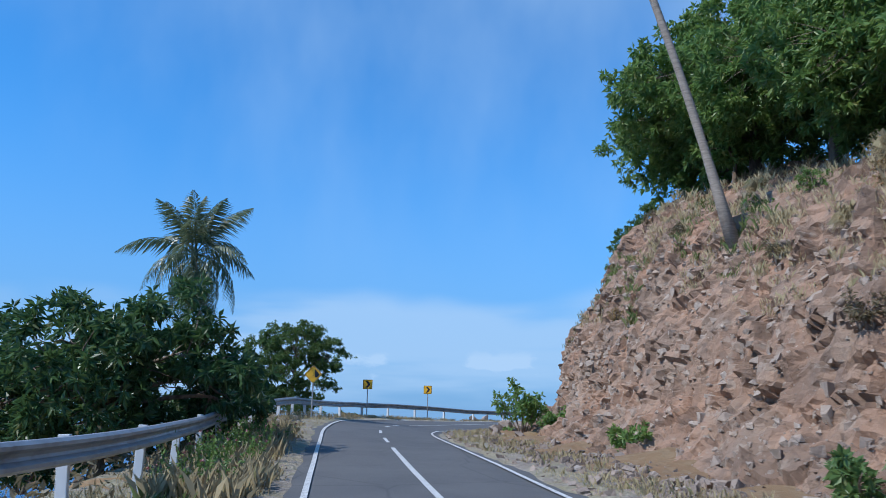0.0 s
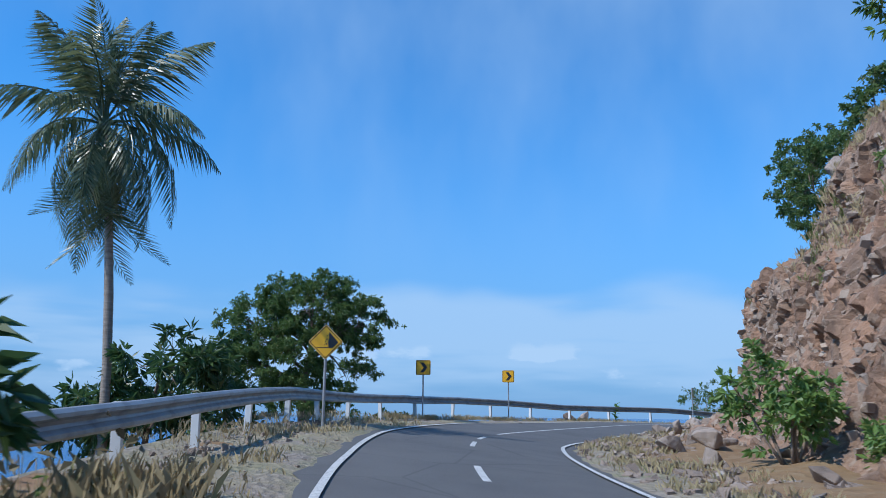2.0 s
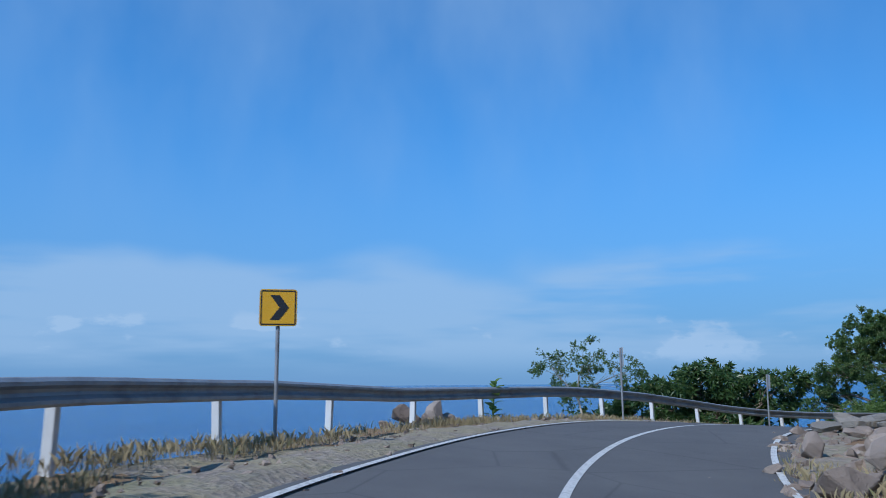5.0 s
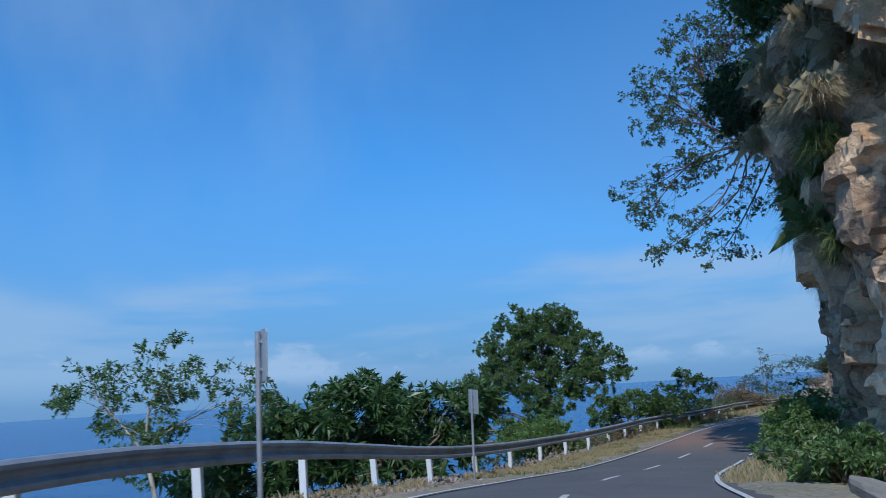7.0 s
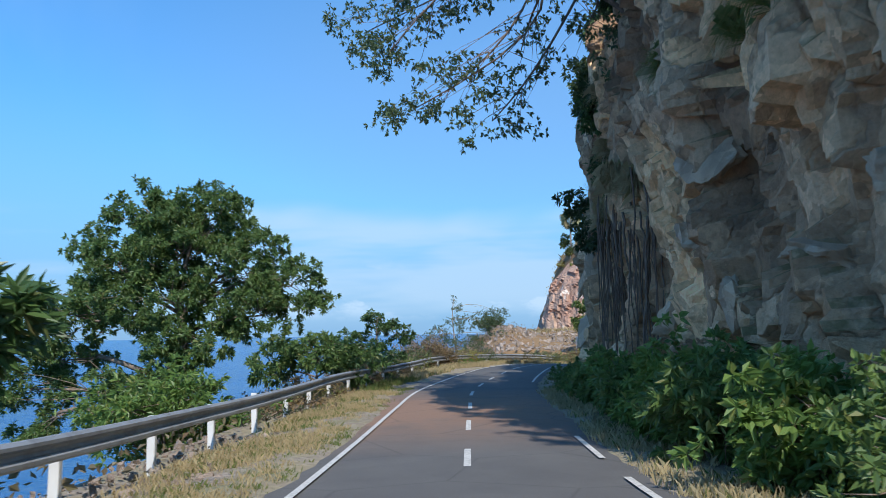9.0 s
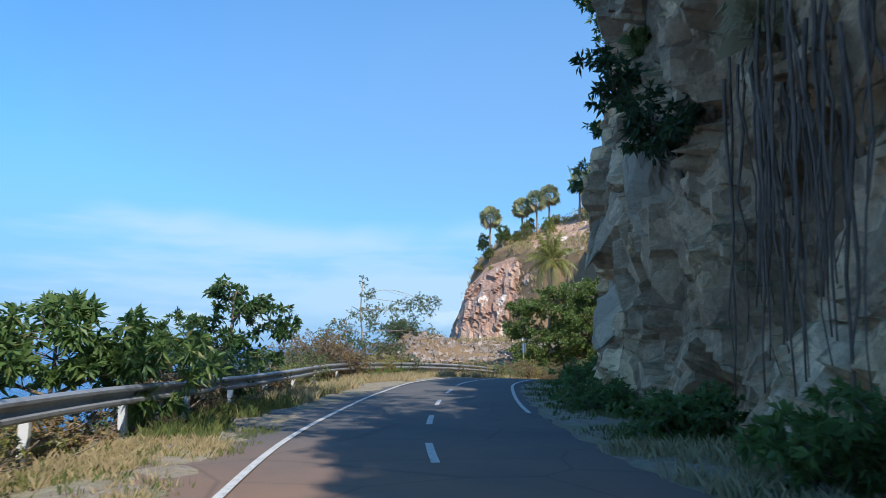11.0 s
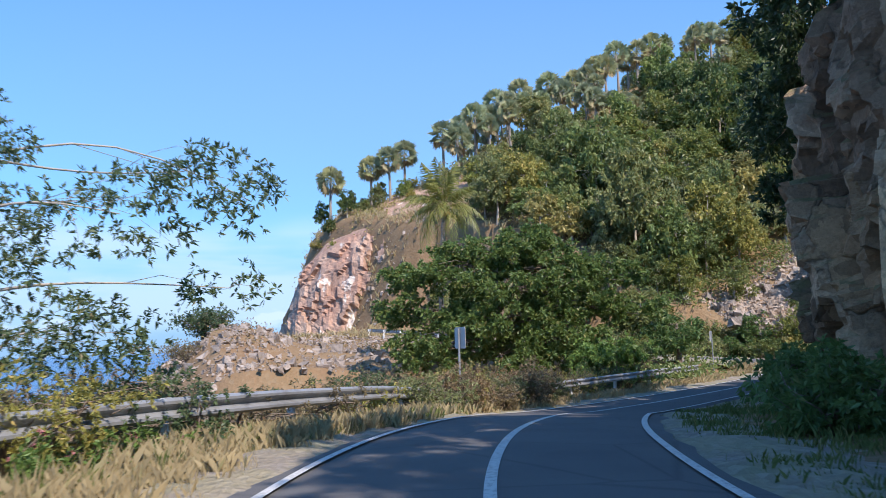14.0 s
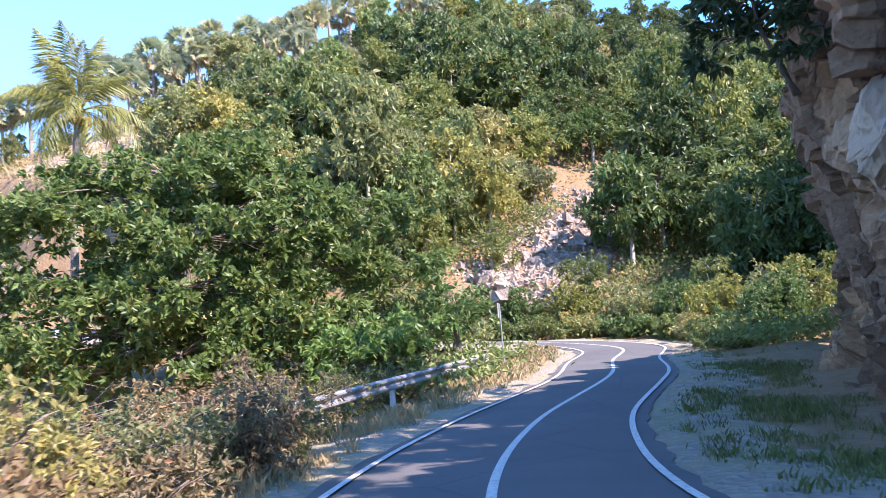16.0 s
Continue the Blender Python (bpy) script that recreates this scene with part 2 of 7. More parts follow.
    return m.done(col, 0.9, normal=m.bump(h, 0.9, 0.10), spec=0.25)


def m_leaf(name, a, b, old, through_light=0.36, rough=0.45, vary=0.12):
    m = Nodes(name)
    isl = m.pos.outputs["Random Per Island"]
    col = m.ramp(isl, (0.0, a), (0.55, tuple((x + y) / 2 for x, y in zip(a, b))), (0.9, b), (1.0, old))
    col = m.mix(m.math("MULTIPLY", m.noise(0.7, 3), 0.4), col, a)
    info = m.n("ShaderNodeObjectInfo")
    hue = m.ramp(info.outputs["Random"], (0.0, (0.60, 0.70, 0.62)), (0.30, (1.0, 1.0, 1.0)), (0.55, (1.5, 1.28, 0.85)), (0.75, (0.95, 1.05, 1.0)), (1.0, (1.2, 1.32, 1.1)))
    col = m.mix(vary, col, hue, "MULTIPLY")
    m.done(col, rough, spec=0.45)
    tr = m.n("ShaderNodeBsdfTranslucent")
    m.link(m.mix(0.5, col, b), tr.inputs[0])
    mx = m.n("ShaderNodeMixShader")
    mx.inputs[0].default_value = through_light
    m.link(m.bsdf.outputs[0], mx.inputs[1])
    m.link(tr.outputs[0], mx.inputs[2])
    m.link(mx.outputs[0], m.out.inputs[0])
    return m.mat


def m_bark(name, a, b, rings=False):
    m = Nodes(name)
    f = m.noise(9, 6, 0.7, stretch=(1, 1, 0.25) if not rings else (0.3, 0.3, 2.2))
    col = m.mix(m.ramp(f, (0.35, (0, 0, 0)), (0.65, (1, 1, 1))), a, b)
    return m.done(col, 0.92, normal=m.bump(f, 0.8, 0.03), spec=0.2)


def m_metal(name, col, rough, dirt):
    m = Nodes(name)
    f = m.noise(2.2, 6, 0.65)
    c = m.mix(m.ramp(f, (0.45, (0, 0, 0)), (0.75, (1, 1, 1))), col, dirt)
    c = m.mix(m.math("MULTIPLY", m.noise(30, 3), 0.25), c, dirt)
    r = m.math("ADD", m.math("MULTIPLY", f, 0.25), rough)
    return m.done(c, r, metal=0.35, normal=m.bump(m.noise(40, 3), 0.08, 0.01))


def m_plain(name, col, rough=0.5, metal=0.0):
    m = Nodes(name)
    c = m.mix(m.math("MULTIPLY", m.noise(6, 5, 0.65), 0.4), col, tuple(v * 0.6 for v in col))
    return m.done(c, rough, metal)


def m_sea():
    m = Nodes("sea_water")
    f = m.noise(0.02, 5, 0.6)
    col = m.mix(f, (0.006, 0.055, 0.17), (0.010, 0.10, 0.26))
    w = m.math("ADD", m.noise(0.5, 6, 0.62, stretch=(1, 1, 1)), m.math("MULTIPLY", m.noise(0.06, 4), 2.0))
    foam = m.ramp(m.noise(0.16, 9, 0.72), (0.69, (0, 0, 0)), (0.73, (1, 1, 1)))
    col = m.mix(m.math("MULTIPLY", foam, 0.5), col, (0.6, 0.66, 0.7))
    return m.done(col, 0.22, normal=m.bump(w, 1.0, 0.6), spec=0.4)


def m_far_cliff():
    """Reddish bare rock: upright dark streaks, broad paler faces and a few white broken patches."""
    m = Nodes("red_cliff_rock")
    col = m.mix(m.ramp(m.noise(0.22, 6, 0.6), (0.38, (0, 0, 0)), (0.62, (1, 1, 1))), (0.40, 0.235, 0.17), (0.52, 0.36, 0.27))
    col = m.mix(m.ramp(m.noise(0.5, 6, 0.65, stretch=(1.0, 1.0, 0.25)), (0.52, (0, 0, 0)), (0.66, (0.75, 0.75, 0.75))), col, (0.24, 0.15, 0.115))
    col = m.mix(m.ramp(m.noise(0.26, 5, 0.6, stretch=(1.0, 1.3, 0.6)), (0.615, (0, 0, 0)), (0.64, (0.9, 0.9, 0.9))), col, (0.72, 0.62, 0.53))
    fine = m.noise(2.2, 8, 0.7)
    col = m.mix(0.7, col, m.ramp(fine, (0.3, (0.7, 0.68, 0.66)), (0.55, (1.0, 1.0, 1.0)), (0.72, (1.35, 1.32, 1.28))), "MULTIPLY")
    return m.done(col, 0.92, normal=m.bump(m.math("ADD", fine, m.noise(0.6, 6, 0.65)), 0.9, 0.2), spec=0.2)


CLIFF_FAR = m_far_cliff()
ASPHALT = m_asphalt()
LINE = m_paint("line_paint", (0.62, 0.61, 0.58), 0.46)
DRY = m_soil("dry_verge_soil", (0.245, 0.205, 0.165), (0.31, 0.265, 0.22), (0.20, 0.17, 0.14), 0.6, turf=0.45)
HILL = m_soil("hill_soil", (0.25, 0.145, 0.085), (0.29, 0.185, 0.10), (0.16, 0.115, 0.06), 0.3, 0.5)
EARTH = m_rock("red_earth_rock", (0.38, 0.215, 0.135), (0.32, 0.225, 0.165), (0.14, 0.088, 0.064), (0.50, 0.42, 0.335), 0.4, 1.6)
STONE = m_rock("loose_stone", (0.38, 0.305, 0.255), (0.31, 0.25, 0.21), (0.18, 0.14, 0.115), (0.56, 0.51, 0.455), 0.4)
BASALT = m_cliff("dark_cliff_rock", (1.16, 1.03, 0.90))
# Same rock toned to about half: brown, with the bend's shade put in.
BROWN_SHADED = m_cliff("brown_shaded_cliff_rock", (0.56, 0.45, 0.38))
SLAB = m_rock("slope_slab", (0.43, 0.33, 0.255), (0.36, 0.28, 0.225), (0.19, 0.135, 0.105), (0.56, 0.49, 0.42), 0.35)
PAVING = m_rock("grey_slab_stone", (0.31, 0.28, 0.245), (0.25, 0.23, 0.20), (0.15, 0.14, 0.125), (0.42, 0.39, 0.35), 0.25, 1.6)
FRESH = m_rock("fresh_broken_rock", (0.64, 0.46, 0.30), (0.52, 0.40, 0.29), (0.33, 0.24, 0.165), (0.72, 0.61, 0.49), 0.4, 1.3)
SEA = m_sea()
GALV = m_metal("galvanised_steel", (0.36, 0.37, 0.385), 0.36, (0.20, 0.20, 0.20))
POSTPAINT = m_plain("white_post_paint", (0.66, 0.67, 0.67), 0.55)
YELLOW = m_plain("sign_yellow", (0.80, 0.42, 0.012), 0.4)
BLACK = m_plain("sign_black", (0.02, 0.02, 0.022), 0.45)
SIGNBACK = m_plain("sign_back_grey", (0.42, 0.44, 0.46), 0.5, 0.3)
BARK = m_bark("grey_brown_bark", (0.13, 0.095, 0.07), (0.26, 0.21, 0.17))
PALEBARK = m_bark("pale_bark", (0.30, 0.26, 0.21), (0.46, 0.41, 0.35))
PALMBARK = m_bark("palm_bark", (0.22, 0.18, 0.145), (0.36, 0.31, 0.26), True)
ROOT = m_bark("hanging_root", (0.12, 0.085, 0.065), (0.24, 0.185, 0.15))
LEAF_MANGO = m_leaf("glossy_dark_leaf", (0.042, 0.088, 0.030), (0.10, 0.175, 0.055), (0.20, 0.19, 0.08), rough=0.36)
# Dimmed leaf for cliff trees standing in shade; the shade is in its colour.
LEAF_DARK_SHADED = m_leaf("shaded_dark_leaf", (0.030, 0.058, 0.022), (0.068, 0.105, 0.038), (0.12, 0.12, 0.05))
LEAF_TREE = m_leaf("tree_leaf", (0.072, 0.13, 0.042), (0.165, 0.255, 0.075), (0.27, 0.25, 0.09), 0.4)
LEAF_ALMOND = m_leaf("broad_leaf", (0.075, 0.125, 0.034), (0.21, 0.285, 0.075), (0.38, 0.28, 0.10), 0.4)
LEAF_FIG = m_leaf("fig_leaf", (0.06, 0.105, 0.045), (0.145, 0.19, 0.085), (0.27, 0.22, 0.12))
LEAF_BRIGHT = m_leaf("bright_leaf", (0.10, 0.18, 0.045), (0.22, 0.33, 0.085), (0.32, 0.32, 0.10), 0.42)
LEAF_HILL = m_leaf("hill_leaf", (0.155, 0.175, 0.062), (0.34, 0.345, 0.125), (0.46, 0.36, 0.17), 0.4, vary=1.0)
LEAF_OLIVE = m_leaf("olive_leaf", (0.175, 0.18, 0.08), (0.33, 0.32, 0.145), (0.46, 0.37, 0.20), 0.4, vary=1.0)
LEAF_WOOD = m_leaf("wood_leaf", (0.115, 0.15, 0.048), (0.26, 0.295, 0.095), (0.38, 0.31, 0.12), 0.4, vary=1.0)
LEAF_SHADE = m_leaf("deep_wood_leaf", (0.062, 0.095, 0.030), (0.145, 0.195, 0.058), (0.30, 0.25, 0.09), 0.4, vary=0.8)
LEAF_DRY = m_leaf("dry_bramble_leaf", (0.17, 0.125, 0.08), (0.28, 0.225, 0.12), (0.33, 0.16, 0.11), vary=0.8)
FROND = m_leaf("palm_frond", (0.075, 0.11, 0.05), (0.19, 0.22, 0.11), (0.36, 0.30, 0.17), rough=0.32)
FROND_GOLD = m_leaf("yellowed_palm_frond", (0.15, 0.17, 0.04), (0.36, 0.33, 0.09), (0.50, 0.36, 0.12))
FAN = m_leaf("fan_palm_leaf", (0.24, 0.27, 0.15), (0.42, 0.43, 0.26), (0.54, 0.42, 0.26), 0.42, vary=0.6)
GRASS_DRY = m_leaf("dry_grass", (0.34, 0.27, 0.15), (0.52, 0.43, 0.26), (0.20, 0.22, 0.08), 0.25, 0.7)
GRASS_GREEN = m_leaf("green_grass", (0.09, 0.14, 0.035), (0.22, 0.23, 0.075), (0.40, 0.32, 0.15), 0.3, 0.65)
COCONUT = m_plain("coconut_husk", (0.35, 0.19, 0.05), 0.6)
PINK = m_plain("dull_pink_petal", (0.42, 0.17, 0.17), 0.6)

# ---------------------------------------------------------------- building blocks
rng = np.random.default_rng(7)


def mesh_of(name, verts, faces, mat, smooth=False):
    """A mesh from verts and faces; faces may be one array, or a list of arrays of equal corner counts."""
    me = bpy.data.meshes.new(name)
    verts = np.asarray(verts, np.float32).reshape(-1, 3)
    if isinstance(faces, np.ndarray):
        faces = [faces]
    elif len(faces) and not isinstance(faces[0], np.ndarray):
        by = collections.defaultdict(list)
        for q in faces:
            by[len(q)].append(q)
        faces = [np.array(g) for g in by.values()]
    size = np.concatenate([np.full(len(g), g.shape[1]) for g in faces]).astype(np.int32)
    loops = np.concatenate([g.ravel() for g in faces]).astype(np.int32)
    me.vertices.add(len(verts))
    me.vertices.foreach_set("co", verts.ravel())
    me.loops.add(len(loops))
    me.loops.foreach_set("vertex_index", loops)
    me.polygons.add(len(size))
    me.polygons.foreach_set("loop_start", np.concatenate([[0], np.cumsum(size)[:-1]]).astype(np.int32))
    me.polygons.foreach_set("use_smooth", np.full(len(size), smooth))
    me.materials.append(mat)
    me.update(calc_edges=True)
    return me


def put(name, me, parent=None, m=None, label=""):
    """Links a mesh as one object, under a thing where one is given."""
    ob = new(name, me)
    if parent is not None:
        ob.parent = parent
    if m is not None:
        ob.matrix_basis = m
    return tagged(ob, label)


def part(name, bm, material, parent, label="", smooth=False):
    me = bpy.data.meshes.new(name)
    bm.to_mesh(me)
    bm.free()
    if smooth:
        me.polygons.foreach_set("use_smooth", [True] * len(me.polygons))
    me.materials.append(material)
    return put(name, me, parent, None, label)


def thing(name, m, label, category, group=""):
    ob = new(name)
    ob.empty_display_size = 0.2
    ob.matrix_basis = m
    return tagged(ob, label, category, group)


def catmull(points, step):
    """A smooth line through the points, sampled at about even steps."""
    p = np.array(points, float)
    p = np.vstack([2 * p[0] - p[1], p, 2 * p[-1] - p[-2]])
    out = []
    for i in range(1, len(p) - 2):
        a, b, c, d = p[i - 1], p[i], p[i + 1], p[i + 2]
        k = max(2, int(np.linalg.norm(c[:2] - b[:2]) / step))
        f = np.linspace(0, 1, k, endpoint=False)[:, None]
        out.append(b + 0.5 * f * ((c - a) + f * (2 * a - 5 * b + 4 * c - d + f * (3 * (b - c) + d - a))))
    out.append(p[-2][None])
    return np.vstack(out)


def tube(line, radii, sides=7):
    """Verts and faces of a tapered tube along a line of points."""
    line = np.asarray(line, float)
    t = np.gradient(line, axis=0)
    t /= np.linalg.norm(t, axis=1)[:, None] + 1e-9
    ref = np.where(np.abs(t[:, 2:]) > 0.9, (1.0, 0, 0), (0, 0, 1.0))
    a = np.cross(t, ref)
    a /= np.linalg.norm(a, axis=1)[:, None] + 1e-9
    b = np.cross(t, a)
    ang = np.linspace(0, 2 * np.pi, sides, endpoint=False)
    r = np.broadcast_to(np.asarray(radii, float), (len(line),))
    v = line[:, None] + r[:, None, None] * (np.cos(ang)[None, :, None] * a[:, None] + np.sin(ang)[None, :, None] * b[:, None])
    g = np.arange(len(line) * sides).reshape(len(line), sides)
    h = np.roll(g, -1, 1)
    f = [np.stack([g[:-1], h[:-1], h[1:], g[1:]], -1).reshape(-1, 4), g[:1, ::-1], g[-1:]]
    return v.reshape(-1, 3), f


class Pile:
    """Gathers verts and faces of pieces that are joined into one mesh."""

    def __init__(self):
        self.v, self.f, self.n = [], collections.defaultdict(list), 0

    def add(self, v, f):
        v = np.asarray(v, float)
        self.v.append(v)
        for g in [f] if isinstance(f, np.ndarray) else f:
            self.f[g.shape[1]].append(g + self.n)
        self.n += len(v)

    def mesh(self, name, mat, smooth=False):
        return mesh_of(name, np.vstack(self.v), [np.concatenate(g) for g in self.f.values()], mat, smooth)


def unit(v):
    return v / (np.linalg.norm(v, axis=-1, keepdims=True) + 1e-9)


def leaf_quads(pos, way, length, width, r, fold=0.25):
    """Folded leaf blades from pos along way; two triangles each."""
    n = len(pos)
    side = unit(np.cross(way, r.normal(size=(n, 3))))
    up = np.cross(side, way)
    L = (length * r.uniform(0.7, 1.2, n))[:, None]
    W = (width * r.uniform(0.8, 1.2, n))[:, None]
    v = np.stack([pos, pos + way * L * 0.45 + side * W / 2 - up * W * fold, pos + way * L - np.array([0, 0, 1.0]) * L * 0.12, pos + way * L * 0.45 - side * W / 2 - up * W * fold], 1)
    f = np.arange(n * 4).reshape(n, 4)
    return v.reshape(-1, 3), f


def box_bm(sx, sy, sz, bevel=0.0, centre=(0, 0, 0)):
    bm = bmesh.new()
    bmesh.ops.create_cube(bm, size=1.0, matrix=Matrix.Translation(centre) @ Matrix.Diagonal((sx, sy, sz, 1)))
    if bevel:
        bmesh.ops.bevel(bm, geom=list(bm.edges), offset=bevel, segments=2, affect="EDGES", profile=0.5)
    return bm


# ---------------------------------------------------------------- the road's line
# centre line: x, y, height of the surface
ROAD = catmull([
    (4.0, -36.0, -0.2), (3.0, -22.0, -0.1), (1.9, -8.9, -0.04), (1.2, 1.9, 0.0), (0.4, 9.0, 0.11), (-0.5, 15.7, 0.36), (-1.4, 22.5, 0.67), (-2.2, 29.2, 0.96),
    (-2.4, 35.9, 1.12), (-1.9, 42.1, 1.16), (-0.3, 48.1, 1.18), (2.3, 53.2, 1.26), (5.8, 57.8, 1.38), (9.8, 61.6, 1.34), (14.7, 64.9, 1.07), (20.1, 67.5, 0.62),
    (26.2, 69.5, 0.21), (32.5, 71.3, 0.03), (39.1, 73.1, -0.04), (45.6, 74.8, -0.10), (52.4, 76.0, -0.16), (58.8, 76.8, -0.17), (65.4, 77.2, -0.15), (71.6, 76.4, -0.22),
    (77.7, 74.6, -0.52), (84.55, 71.8, -1.08), (90.8, 67.4, -1.33), (96.1, 61.7, -1.2), (101.6, 57.4, -1.22), (105.8, 53.8, -1.05), (109.9, 54.3, -0.75), (112.3, 57.5, -0.47), (114.5, 62.0, -0.04), (119.5, 66.6, 0.5), (127.0, 71.5, 1.2), (138.0, 78.0, 2.0)], 0.5)
STEP = np.linalg.norm(np.diff(ROAD[:, :2], axis=0), axis=1)
SAT = np.concatenate([[0], np.cumsum(STEP)])
TAN = unit(np.gradient(ROAD, axis=0)[:, :2])
RIGHT = np.stack([TAN[:, 1], -TAN[:, 0]], 1)


def s_near(x, y):
    """Distance along the road of the point of it nearest to x, y."""
    return float(SAT[np.hypot(ROAD[:, 0] - x, ROAD[:, 1] - y).argmin()])


# guard rail: metres along the road, offset to the left of the centre line, extra height
RAIL = [(0, 5.0, 0.30), (40, 4.7, 0.30), (49, 4.3, 0.28), (56, 4.45, 0.17), (60, 4.45, 0.08), (64, 4.3, 0.05), (72, 4.3, 0.05), (76, 4.5, 0.06), (80, 4.75, 0.07), (84.7, 4.95, 0.11), (88, 5.05, 0.19), (92, 5.1, 0.20),
        (96, 4.9, 0.10), (100, 4.8, 0.12), (104, 4.5, 0.23), (108, 4.35, 0.24), (112, 4.4, 0.20), (116, 4.55, 0.10), (120, 4.7, 0.08), (126, 4.87, 0.04), (153.5, 4.85, 0.0), (158, 5.05, 0.0), (163, 5.2, 0.0), (166.8, 4.2, 0.0), (170, 3.85, -0.03), (174, 4.0, -0.04), (182, 4.5, 0.0), (196, 4.4, 0.0)]
RAIL_S, RAIL_D, RAIL_UP = (np.array(c) for c in zip(*RAIL))


def rail_d(s):
    """Offset of the guard rail from the centre line."""
    return -np.interp(s, RAIL_S, RAIL_D)


S_BEND0, S_BEND1, S_BEND2, S_BEND3 = s_near(-1.3, 17), s_near(-2.4, 36), s_near(5.8, 57.8), s_near(20.2, 67.3)


BANK_S = [s_near(*p) for p in ((-1, 17), (-2.4, 36), (-0.6, 47), (2.3, 53.2), (5.8, 57.8), (20.2, 67.4))]


def bank_at(s):
    """Cross fall of the surface: the outer, left side lies higher in the bend."""
    return np.interp(s, BANK_S, [0.0, 0.11, 0.11, 0.07, 0.04, 0.0])


def at(s, d, dz=0.0):
    """World places beside the road: s metres along it, d metres to the right of its centre line."""
    s, d = np.broadcast_arrays(np.asarray(s, float), np.asarray(d, float))
    p = np.stack([np.interp(s, SAT, ROAD[:, k]) for k in range(3)], -1)
    r = unit(np.stack([np.interp(s, SAT, RIGHT[:, k]) for k in range(2)], -1))
    p[..., :2] += r * d[..., None]
    p[..., 2] += dz - bank_at(s) * np.clip(d, -7.0, 2.6)
    return p


def heading(s):
    """The road's yaw in degrees, turned left from +y."""
    tx, ty = (np.interp(s, SAT, TAN[:, k]) for k in range(2))
    return math.degrees(math.atan2(-tx, ty))


# ---------------------------------------------------------------- ground, sea
SEA_Z = -9.0
S_P2, S_P3, S_P4 = s_near(14.8, 64.7), s_near(60, 76.9), s_near(78, 74.2)
S_C1, S_C1END, S_C2, S_C2END = s_near(0.4, 9), s_near(1.1, 51.0), s_near(24, 68.7), s_near(97.5, 60.0)


# ground beyond the rail before the slope falls away
LEDGE_S, LEDGE = [0, 50, S_BEND1 - 4, S_BEND1 + 8, 93, 96, 100, 102, S_P2 + 4, S_P2 + 14], [1.8, 1.8, 1.0, 0.4, 0.4, 0.95, 0.95, 0.4, 0.4, 1.0]


def ripple(x, y, f):
    return np.sin(x * f + 1.3 * np.sin(y * f * 0.7)) * np.cos(y * f * 0.9 + 1.7 * np.sin(x * f * 0.6))


